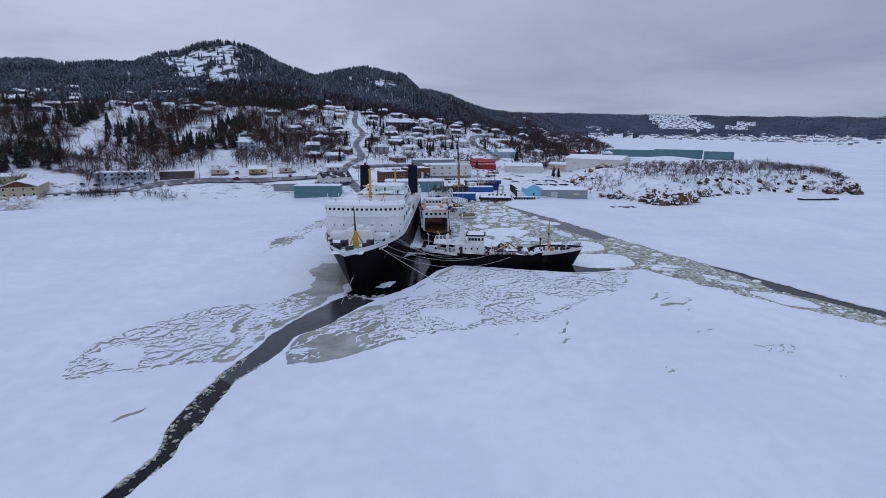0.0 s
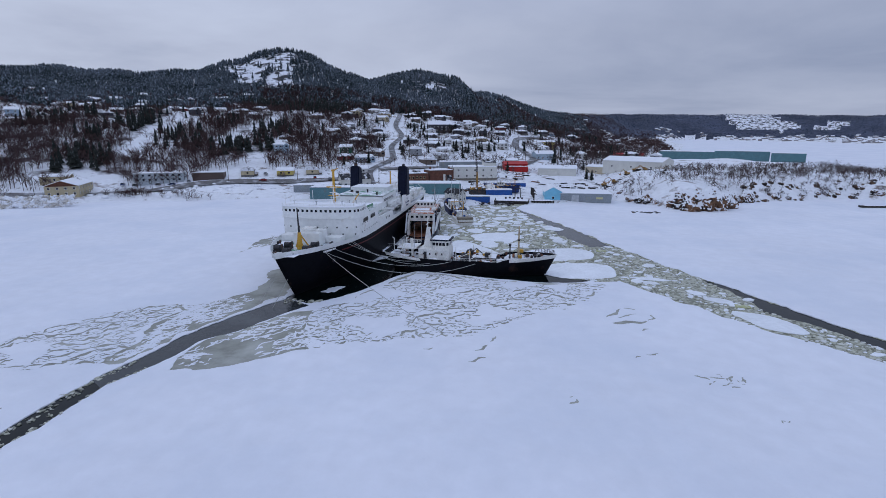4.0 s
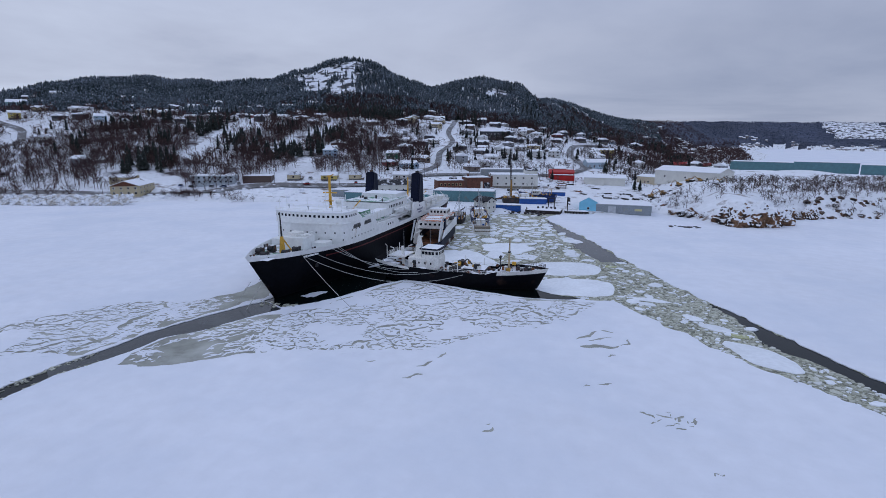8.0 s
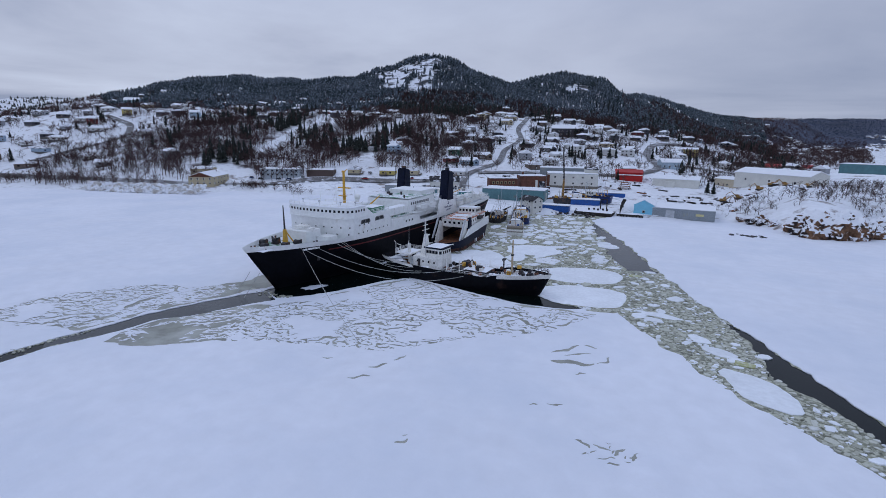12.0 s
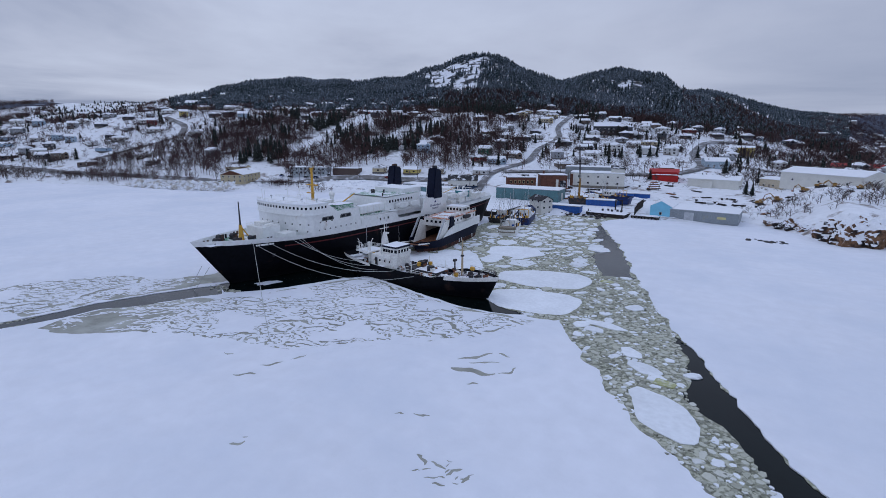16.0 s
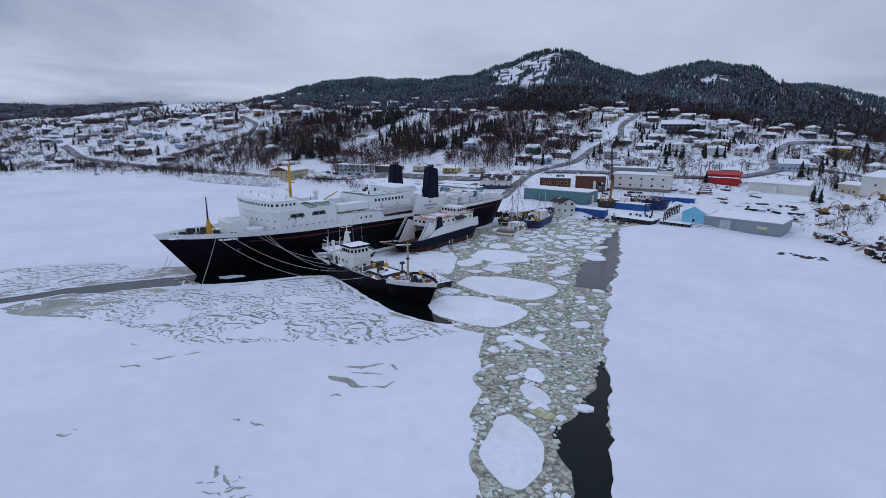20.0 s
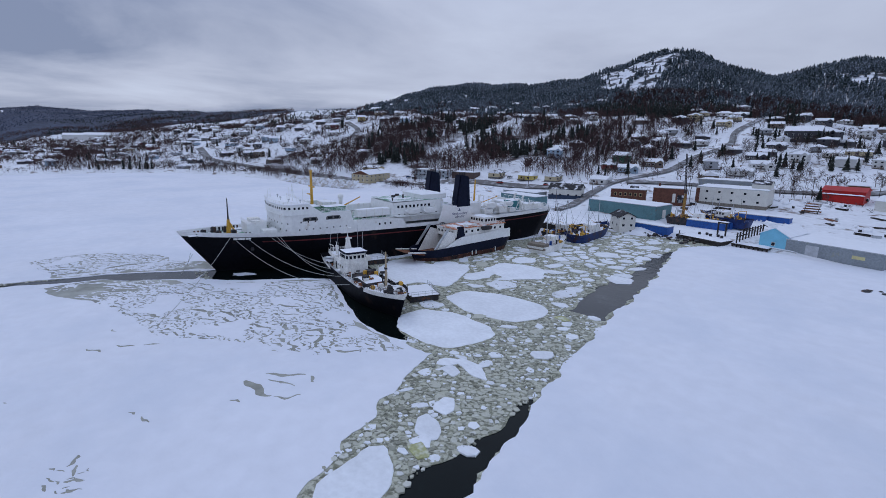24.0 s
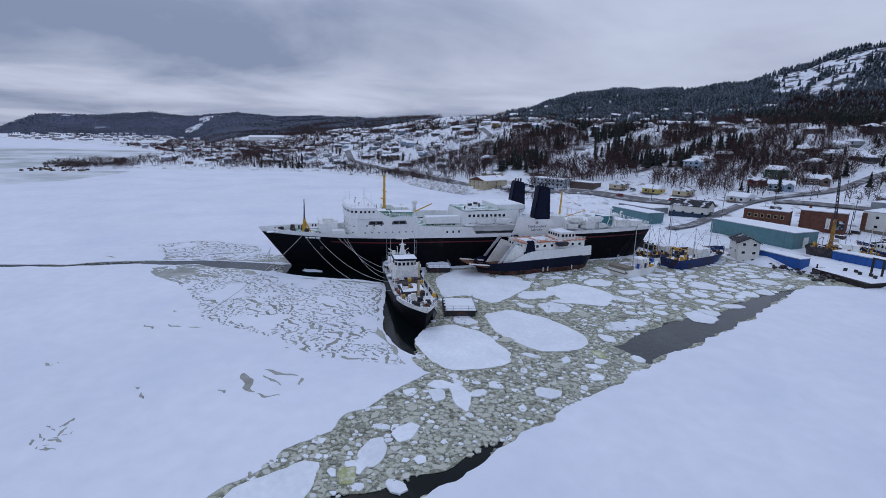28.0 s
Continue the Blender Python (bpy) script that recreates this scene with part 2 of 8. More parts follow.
def land_height(px, py):
    px, py = np.asarray(px, float), np.asarray(py, float)
    d = shore_distance(px, py)
    dx, dy = px - HUB[0], py - HUB[1]
    r, az = np.hypot(dx, dy), np.degrees(np.arctan2(-dx, dy))
    rc, hc, hm, rm = (np.interp(az, CREST_A[:, 0], CREST_A[:, k]) for k in (1, 2, 3, 4))
    r0 = np.minimum(r - np.clip(d, 0, None) + 22, rm - 60)
    low = np.clip((r - r0) / np.maximum(rm - r0, 1), 0, 1)
    high = np.clip((r - rm) / np.maximum(rc - rm, 1), 0, 1)
    fall = np.clip((r - rc) / 900, 0, 1)
    z = 2.2 + (hm - 2.2) * low ** np.interp(az, [18, 36, 62, 75], [1.55, 0.95, 0.95, 1.2]) + (hc - hm) * (high * high * (3 - 2 * high)) ** 1.1 - 0.35 * hc * fall
    z = z + np.clip(d - 60, 0, 400) / 400 * (3.5 * np.sin(px / 41 + 0.7 * np.sin(py / 57)) * np.sin(py / 37 + 1.1) + 1.6 * np.sin(px / 13 + py / 19))
    # rocky headland east of the yards
    head = np.clip((px - 82) / 30, 0, 1) * np.clip((620 - py) / 120, 0, 1) * np.clip((420 - px) / 60, 0, 1)
    z = np.maximum(z, head * (10.5 + 1.2 * np.sin(px / 11) * np.sin(py / 9 + px / 23)) * (1 - np.exp(-np.clip(d, 0, None) / 8)))
    return np.where(d > 0, np.minimum(z, d * (0.42 + 0.5 * head) + 0.1 * np.clip(d - 6, 0, None) ** 1.2), np.maximum(d * 0.4, -4.0))


def height(px, py):
    return float(land_height(np.array([px]), np.array([py]))[0])


def mesh_object(name, verts, faces, material, parent=None, label=""):
    me = bpy.data.meshes.new(name)
    me.from_pydata([tuple(map(float, v)) for v in verts], [], [tuple(map(int, f)) for f in faces])
    me.validate()
    if material:
        me.materials.append(material)
    ob = new(name, me)
    ob.parent = parent
    if label:
        ob["label"] = label
    return ob


def part(name, bm, material, parent, label=""):
    me = bpy.data.meshes.new(name)
    bm.to_mesh(me)
    bm.free()
    me.materials.append(material)
    ob = new(name, me)
    ob.parent = parent
    if label:
        ob["label"] = label
    return ob


azs = np.radians(np.concatenate([np.arange(-180, -70, 4.0), np.arange(-70, 128, 0.33), np.arange(128, 180.1, 4.0)]))
rads = np.concatenate([np.arange(150, 560, 6.0), np.geomspace(560, 4600, 95)])
ga, gr = np.meshgrid(azs, rads)
gx, gy = HUB[0] - gr * np.sin(ga), HUB[1] + gr * np.cos(ga)
gz = land_height(gx, gy)
nr, na = gx.shape
ids = np.arange(nr * na).reshape(nr, na)
quads = np.stack([ids[:-1, :-1], ids[:-1, 1:], ids[1:, 1:], ids[1:, :-1]], -1).reshape(-1, 4)
zq = gz.ravel()[quads]
quads = quads[(zq.max(1) > -1.5)]
ground = mesh_object("ground", np.stack([gx.ravel(), gy.ravel(), gz.ravel()], -1), quads[:, ::-1], GROUND)
tagged(ground, "snow-covered shore, town slope and wooded hills", "ground", kind="structure")
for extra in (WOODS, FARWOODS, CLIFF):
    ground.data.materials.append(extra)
mid = np.stack([gx.ravel(), gy.ravel()], -1)[quads].mean(1)
mid_az, mid_r = np.degrees(np.arctan2(HUB[0] - mid[:, 0], mid[:, 1] - HUB[1])), np.hypot(mid[:, 0] - HUB[0], mid[:, 1] - HUB[1])
wood_edge = np.interp(mid_az, CREST_A[:, 0], CREST_A[:, 4])
slot = np.where((mid_r > wood_edge + 20 + 30 * np.sin(mid_az * 1.3)) & (mid_az > -8) & (mid_az < 62), 1, 0)
slot = np.where((mid_az > 34) & (mid_az < 57) & (mid_r > 385) & (mid_r < 560), 1, slot)
# far hills take the haze-tinted woodland colour
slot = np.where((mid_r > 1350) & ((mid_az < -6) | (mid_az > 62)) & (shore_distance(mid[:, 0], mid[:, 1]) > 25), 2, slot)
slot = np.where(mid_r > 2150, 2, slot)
for cx, cy, ca, cb in ((-404, 742, 24, 24), (-380, 734, 24, 34), (-356, 728, 24, 46), (-336, 715, 20, 52), (-326, 668, 26, 20), (-324, 798, 16, 34), (-308, 752, 17, 40), (-291, 706, 17, 38), (-281, 668, 17, 18), (-140, 852, 26, 18), (-98, 842, 28, 26), (1090, 2420, 90, 140), (1160, 2300, 60, 60), (1310, 2240, 60, 34), (-2150, -235, 50, 26), (-2300, -200, 90, 22)):
    slot = np.where(((mid[:, 0] - cx) / ca) ** 2 + ((mid[:, 1] - cy) / cb) ** 2 < 1.2, 3, slot)
steep = (np.abs(mid[:, 0] + 254 + 0.354 * (mid[:, 1] - 400)) < 19) & (mid[:, 1] > 325) & (mid[:, 1] < 487)
slot = np.where(steep, 0, slot)
slot = np.where((slot == 2) & (land_height(mid[:, 0], mid[:, 1]) < 11 + 4 * np.sin(mid_az * 2.1)), np.where((mid_az > -14) & (mid_az < 0), 1, 0), slot)
slot = np.where((slot == 0) & (mid_az > -14) & (mid_az < -3) & (mid_r > 700), 1, slot)
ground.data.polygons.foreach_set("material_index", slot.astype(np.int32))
for p in ground.data.polygons:
    p.use_smooth = True

# ---- the frozen bay: snow-covered ice sheet, leads, brash, floes and refrozen patches ----
from mathutils.geometry import delaunay_2d_cdt

rng = np.random.default_rng(7)


def rough_line(pts, step=1.2, amp=0.5, closed=True, seed=0.0):
    """A polygon with finely broken edges."""
    out, n = [], len(pts)
    for i in range(n if closed else n - 1):
        a, b = Vector((*pts[i], 0)), Vector((*pts[(i + 1) % n], 0))
        k = max(1, int((b - a).length / step))
        side = Vector((-(b - a).y, (b - a).x, 0)).normalized()
        for j in range(k):
            p = a.lerp(b, j / k)
            off = noise.noise(Vector((p.x * 0.22 + seed, p.y * 0.22, 1.3))) * 1.6 + noise.noise(Vector((p.x * 0.8, p.y * 0.8 + seed, 7.7))) * 0.8
            q = p + side * off * amp
            out.append((q.x, q.y))
    return out


def inside(poly, px, py):
    c, (ax, ay) = np.zeros(np.shape(px), bool), poly[-1]
    for bx, by in poly:
        if ay != by:
            c = c ^ (((ay > py) != (by > py)) & (px < (bx - ax) * (py - ay) / (by - ay) + ax))
        ax, ay = bx, by
    return c


def sheet(name, outer, holes, z, depth, material, extra=()):
    """A flat sheet with holes through it; its edges hang down by depth."""
    verts, edges = [], []
    for loop in (outer, *holes):
        s = len(verts)
        verts += [Vector(p) for p in loop]
        edges += [(s + i, s + (i + 1) % len(loop)) for i in range(len(loop))]
    verts += [Vector(p) for p in extra]
    v, e, f, *_ = delaunay_2d_cdt(verts, edges, [], 0, 1e-4)
    tri = np.array([t for t in f if len(t) == 3])
    xy = np.array([(p.x, p.y) for p in v])
    mid = xy[tri].mean(1)
    keep = inside(outer, mid[:, 0], mid[:, 1])
    for h in holes:
        keep &= ~inside(h, mid[:, 0], mid[:, 1])
    tri = tri[keep]
    a, b, c = xy[tri[:, 0]], xy[tri[:, 1]], xy[tri[:, 2]]
    turned = (b[:, 0] - a[:, 0]) * (c[:, 1] - a[:, 1]) - (b[:, 1] - a[:, 1]) * (c[:, 0] - a[:, 0]) < 0
    tri[turned] = tri[turned][:, ::-1]
    faces = [tuple(t) for t in tri]
    out = [(x, y, z) for x, y in xy]
    if depth:
        seen = {}
        for t in faces:
            for i in range(3):
                seen[(t[i], t[(i + 1) % 3])] = True
        low = {}
        for p, q in list(seen):
            if (q, p) not in seen:
                for k in (p, q):
                    if k not in low:
                        low[k] = len(out)
                        out.append((xy[k][0], xy[k][1], z - depth))
                faces.append((q, p, low[p], low[q]))
    return mesh_object(name, out, faces, material)


LEAD_R = [(-14, 103.5), (-17, 98.5), (-21.3, 89.5), (-25.8, 83.2), (-26.8, 76), (-28.4, 71), (-29.8, 67.5), (-30, 62.5), (-30, 57.5), (-30.6, 53), (-30, 50), (-31, 46), (-32, 42.5), (-35, 20), (-46, -30), (-64, -90)]
LEAD_L = [(-20.5, 107.5), (-22.7, 104), (-27.1, 94), (-30.4, 85.5), (-30.8, 79), (-32, 74), (-33.3, 69.5), (-33.5, 65), (-33.9, 59.8), (-33.5, 54.5), (-32.4, 50), (-33.3, 46.5), (-34.3, 42.5), (-38, 20), (-49, -30), (-68, -90)]
LEAD = LEAD_R + LEAD_L[::-1]
CHANNEL = [(130, 40), (106, 66), (90, 86), (83, 93), (76, 100), (70, 107.5), (64, 116), (59, 123), (55, 130), (50, 128.6), (45, 130), (41, 132), (24, 141), (-4, 145), (-7, 152), (-7, 233),
           (-5, 252), (10, 252), (22, 260), (36, 262), (31, 246), (37, 230), (50, 202), (56, 184), (62, 167), (68, 152), (74, 137), (78, 130), (83, 120), (86.5, 112), (91, 103), (95, 97), (112, 78), (138, 50)]
OPEN_A = [(130.5, 44), (107, 70), (92, 92), (87, 102), (82, 107), (79.5, 113), (79.6, 119), (77, 127), (75, 134), (78.5, 129.5), (83.2, 119.7), (86.7, 111.7), (91.2, 102.7), (95.2, 96.7), (112, 77.5), (137, 50)]
OPEN_B = [(53, 166), (61.5, 167.5), (56, 184), (50, 201), (37.5, 229), (33, 240), (35, 224), (44, 197), (45, 186)]
POOL = [(-21, 107.5), (-14.5, 104.6), (-8.7, 110), (-4, 119), (0, 128), (4.5, 133), (21, 128.8), (35.4, 126.1), (40, 126.4), (45.1, 127.3), (48, 129.2), (41.5, 134), (30, 139), (0, 142), (-7, 146), (-12, 140), (-19, 116)]
GREY_A = [(-57, 67), (-58.5, 74), (-60, 84), (-54.3, 90), (-49, 98), (-40, 100.5), (-33.5, 105), (-29.5, 113), (-31, 121), (-34.5, 126), (-33, 134), (-26, 136), (-22, 116), (-22.6, 108), (-24.4, 103.5), (-28, 94), (-31.2, 85.8), (-31.7, 79.4), (-33, 74.5),
          (-38, 73.2), (-50, 70.4)]
GREY_B = [(-24, 73), (-20, 72.8), (-15, 76), (-8, 82), (9, 89), (22, 92), (33, 105), (44, 113), (48, 119), (51, 126.6), (45, 126.6), (35.6, 125.2), (19.6, 128), (4, 131.8), (1, 126), (-4, 115), (-8, 105.4), (-13, 101),
          (-16, 98.5), (-20.4, 90.5), (-24.8, 84.2), (-25.8, 77)]
GREY_C = [(-54, 146), (-56, 165), (-53, 186), (-48, 206), (-44, 208), (-46, 186), (-47, 165)]
FAR_WATER = [(-230, -110), (-266, -67), (-295, -40), (-350, -28), (-388, -24), (-395, -66), (-428, -115), (-445, -118), (-525, -70), (-700, -52), (-900, -120), (-950, -320), (-700, -700), (-200, -300)]
loops = {"lead": rough_line(LEAD, 0.9, 0.35, seed=3), "channel": rough_line(CHANNEL, 1.0, 0.8, seed=11), "pool": rough_line(POOL, 1.0, 0.3, seed=5),
         "a": rough_line(GREY_A, 1.0, 1.0, seed=21), "b": rough_line(GREY_B, 1.0, 0.7, seed=31), "c": rough_line(GREY_C, 1.5, 1.4, seed=41), "far": rough_line(FAR_WATER, 6, 2.0, seed=51)}


def slit(x, y, along, length, width):
    """A crooked tapering opening in the snow cover."""
    n = max(4, int(length / 0.4))
    c, s_ = math.cos(along), math.sin(along)
    o = rng.uniform(0, 99)
    up, down = [], []
    for k in range(n + 1):
        u = k / n
        lx, ly = (u - 0.5) * length, 1.4 * width * noise.noise(Vector((u * 2.2, o, 0.5)))
        w = width * (0.25 + math.sin(math.pi * u)) * (0.7 + 0.6 * noise.noise(Vector((u * 5, o, 3.3)))) * 0.5 + 0.03
        up.append((x + lx * c - (ly + w) * s_, y + lx * s_ + (ly + w) * c))
        down.append((x + lx * c - (ly - w) * s_, y + lx * s_ + (ly - w) * c))
    return up + down[::-1]


def slits_in(poly, count, sizes_, heading, spread, taken, wide=(0.14, 0.32), pack=0.44, bare=-0.16):
    """Openings strewn over an area without touching one another."""
    lo, hi = np.min(poly, 0), np.max(poly, 0)
    made = []
    near = np.zeros((len(taken) + count, 3))
    near[:len(taken)] = np.array(taken).reshape(-1, 3)
    xs, ys, lengths = rng.uniform(lo[0], hi[0], count), rng.uniform(lo[1], hi[1], count), rng.uniform(*sizes_, count)
    ok = inside(poly, xs, ys)
    for x, y, length in zip(xs[ok], ys[ok], lengths[ok]):
        n = len(taken)
        if noise.noise(Vector((x * 0.11, y * 0.11, 6.1))) < bare or np.any(np.hypot(near[:n, 0] - x, near[:n, 1] - y) < pack * (length + near[:n, 2])):
            continue
        one = slit(x, y, heading(x, y) + rng.normal(0, spread), length, length * rng.uniform(*wide))
        ends = np.array(one[::2])
        if np.all(inside(poly, ends[:, 0], ends[:, 1])):
            near[n] = (x, y, length)
            taken.append((x, y, length))
            made.append(one)
    return made


scars = []
for cx, cy, sx, sy, n in ((59, 80.2, 4.2, 2.2, 16), (61, 81.2, 2.4, 1.4, 6), (-40, 58.4, 1.2, 1.6, 3), (-34.2, 64, 0.9, 1.2, 2), (36.8, 71.8, 1.4, 1.2, 4), (62.8, 69.8, 0.8, 0.6, 2), (46, 88, 1.0, 0.8, 2)):
    ring = [(cx + sx * math.cos(a_), cy + sy * math.sin(a_)) for a_ in np.linspace(0, 2 * math.pi, 13)[:-1]]
    scars += slits_in(ring, n * 12, (0.5, min(2.6, 1.1 * sx)), lambda x, y: 0.75, 0.5, [])[:n]
for x0, y0, x1, y1, w_ in ((48.1, 100.6, 54.1, 103.8, 1.5), (46.8, 104.8, 51.2, 109.1, 0.8), (51.7, 109.5, 53.8, 109.8, 0.8), (49.1, 104.6, 53.2, 107.2, 0.45), (55.0, 103.4, 56.6, 106.7, 0.6), (52.3, 98.3, 53.7, 99.2, 0.5),
                           (21.4, 81.9, 24.4, 83.3, 0.6), (22.7, 85.6, 24.5, 88.4, 0.6), (24.7, 89.8, 25.8, 92.2, 0.5), (13.8, 85.2, 15.2, 86.2, 0.4), (36.3, 70.8, 37.1, 72.3, 0.6), (48.3, 86.6, 49.4, 87.0, 0.4),
                           (50.5, 87.6, 52.4, 88.6, 0.5), (-41.2, 56.6, -39.0, 60.2, 0.8), (38.5, 107.0, 41.0, 109.0, 0.5)):
    scars.append(slit((x0 + x1) / 2, (y0 + y1) / 2, math.atan2(y1 - y0, x1 - x0), math.hypot(x1 - x0, y1 - y0), w_))
EDGE = 4700
outer = [(-EDGE, -EDGE), (EDGE, -EDGE), (EDGE, EDGE), (-EDGE, EDGE)]
water = mesh_object("water", [(-EDGE, -EDGE, -0.17), (EDGE, -EDGE, -0.17), (EDGE, EDGE, -0.17), (-EDGE, EDGE, -0.17)], [(0, 1, 2, 3)], WATER)
tagged(water, "dark calm sea water in the open leads", "water", kind="structure")
sea_ice = sheet("sea_ice", outer, list(loops.values()) + scars, 0.0, 0.5, ICE_SNOW)
tagged(sea_ice, "smooth snow-covered sea ice filling the bay", "sea ice", kind="structure")
for key, label in (("a", "grey refrozen ice off the bow"), ("b", "grey refrozen ice between the hulls and the snow"), ("c", "grey refrozen strip along the hull")):
    thin = sheet("thin_ice", loops[key], [], -0.03, 0.2, THIN)
    tagged(thin, label, "thin ice", kind="structure")
for s in scars:
    thin = sheet("bare_ice_patch", s, [], -0.02 - rng.uniform(0, 0.015), 0.1, THIN)
    tagged(thin, "wind-scoured grey patch in the snow cover", "ice patch", group="bare ice patches", kind="structure")
# lies over the far open water; its sky reflection is in the sheet's colour
new_ice = sheet("new_ice", rough_line(FAR_WATER, 9, 2.0, seed=51), [], -0.1, 0.06, PALE_FAR)
tagged(new_ice, "pale sheet off the spit: new ice, blown snow and painted sky reflection", "thin ice", kind="structure")
brash = sheet("brash_ice", rough_line(CHANNEL, 1.0, 0.8, seed=11), [rough_line(OPEN_A, 1.0, 0.9, seed=61), rough_line(OPEN_B, 1.2, 0.9, seed=71)], -0.09, 0.2, SLUSH)
for pts_, label_ in ((OPEN_B, "smooth dark new ice beside the broken channel"), (LEAD_R[:7] + LEAD_L[:7][::-1], "dark grey new ice skinning the lead")):
    grown = np.mean(pts_, 0) + (np.array(pts_) - np.mean(pts_, 0)) * 1.04
    tagged(sheet("lead_ice", rough_line([tuple(p) for p in grown], 1.5, 0.3, seed=77), [], -0.13, 0.03, NILAS), label_, "thin ice", kind="structure")
tagged(brash, "grey-green slush and crushed ice in the broken channel", "brash ice", kind="structure")


def cells(seeds, sizes, reach):
    """Convex cells round weighted seeds."""
    out = []
    for i, (x, y) in enumerate(seeds):
        r = sizes[i] * 1.45
        poly = [(x + r * math.cos(a), y + r * math.sin(a)) for a in np.linspace(0, 2 * math.pi, 6 if r < 1.6 else 8)[:-1] + rng.uniform(0, 1)]
        d = np.hypot(seeds[:, 0] - x, seeds[:, 1] - y)
        close = np.argpartition(d, 18)[:19]
        for j in close[np.argsort(d[close])][1:18]:
            if d[j] > reach:
                break
            nx, ny = (seeds[j] - seeds[i]) / max(d[j], 1e-6)
            lim = d[j] * sizes[i] / (sizes[i] + sizes[j])
            nxt = []
            for k in range(len(poly)):
                p, q = poly[k], poly[(k + 1) % len(poly)]
                dp, dq = (p[0] - x) * nx + (p[1] - y) * ny - lim, (q[0] - x) * nx + (q[1] - y) * ny - lim
                if dp <= 0:
                    nxt.append(p)
                if dp * dq < 0:
                    w = dp / (dp - dq)
                    nxt.append((p[0] + w * (q[0] - p[0]), p[1] + w * (q[1] - p[1])))
            poly = nxt
            if len(poly) < 3:
                break
        out.append(poly)
    return out


def shrink(poly, gap):
    c = np.mean(poly, 0)
    d = np.array(poly) - c
    n = np.maximum(np.hypot(d[:, 0], d[:, 1]), 1e-6)
    return c + d * np.maximum(0.15, (n - gap) / n)[:, None]


def soften(poly, step=1.1, amp=0.12, cut=0.14):
    """Rounded, slightly ragged outline of a floe."""
    p = np.array(poly)
    q = []
    for i in range(len(p)):
        a, b = p[i], p[(i + 1) % len(p)]
        k = max(2, min(6, int(np.hypot(*(b - a)) / step)))
        q += [a + (b - a) * (cut + (1 - 2 * cut) * j / (k - 1)) for j in range(k)]
    q = np.array(q)
    return q + rng.normal(0, amp, q.shape)


def floe_geometry(poly, top, low, verts, faces, tip=0.0):
    n, s = len(poly), len(verts)
    c = np.mean(poly, 0)
    tilt = rng.normal(0, tip, 2)
    for k, (shrinkage, z) in enumerate(((1.0, low), (1.0, top - min(0.05, (top - low) * 0.1)), (0.965, top))):
        for x, y in poly:
            verts.append((c[0] + (x - c[0]) * shrinkage, c[1] + (y - c[1]) * shrinkage, z + (x - c[0]) * tilt[0] + (y - c[1]) * tilt[1]))
    for k in range(2):
        for i in range(n):
            j = (i + 1) % n
            faces.append((s + k * n + i, s + k * n + j, s + (k + 1) * n + j, s + (k + 1) * n + i))
    faces.append(tuple(range(s + 2 * n, s + 3 * n)))


def ccw(poly):
    p = np.array(poly)
    area = np.sum(p[:, 0] * np.roll(p[:, 1], -1) - np.roll(p[:, 0], -1) * p[:, 1])
    return p if area > 0 else p[::-1]


BIG = [[(42, 130.6), (36.2, 134.6), (35.2, 140.4), (41.7, 145), (51, 146.2), (55, 144), (55.8, 139), (54.6, 133.2), (49.4, 130.8)], [(31, 148.6), (30.2, 155.6), (35.7, 160.8), (46, 163.6), (51.3, 162.6), (53.3, 158), (51.4, 151.2), (42.7, 147.4)],
       [(1, 147), (-5, 155), (-4, 161), (5, 162), (11, 172), (16, 168), (26, 154), (18, 150.5), (18.5, 143.4)], [(17, 171.5), (14, 181.5), (21, 186), (27.5, 186), (33.5, 178.6), (28.4, 171.4)],
       [(75.2, 102.5), (72.2, 109.4), (73.4, 111.2), (77.4, 110.2), (80.7, 107.6), (82.2, 104), (82, 100.6), (80.2, 99.7), (77.6, 100.8)], [(69.6, 120.6), (67.9, 123.5), (69.4, 124.8), (71.5, 122.9), (72.1, 121)],
       [(73, 115.8), (70.2, 117.5), (70.2, 119.4), (72.5, 119.6), (75.9, 117.4), (75.4, 116.1)], [(59.2, 131.6), (59.4, 133.4), (63.4, 134), (67.9, 131.8), (65.2, 130.9)], [(60.2, 128.2), (60.8, 130.3), (63.4, 130), (64, 127.9)]]


def rounded(poly, times=1):
    """A polygon with its corners worn off."""
    p = np.array(poly, float)
    for _ in range(times):
        q = np.roll(p, -1, axis=0)
        p = np.stack([0.86 * p + 0.14 * q, 0.14 * p + 0.86 * q], 1).reshape(-1, 2)
    return [tuple(v) for v in p]


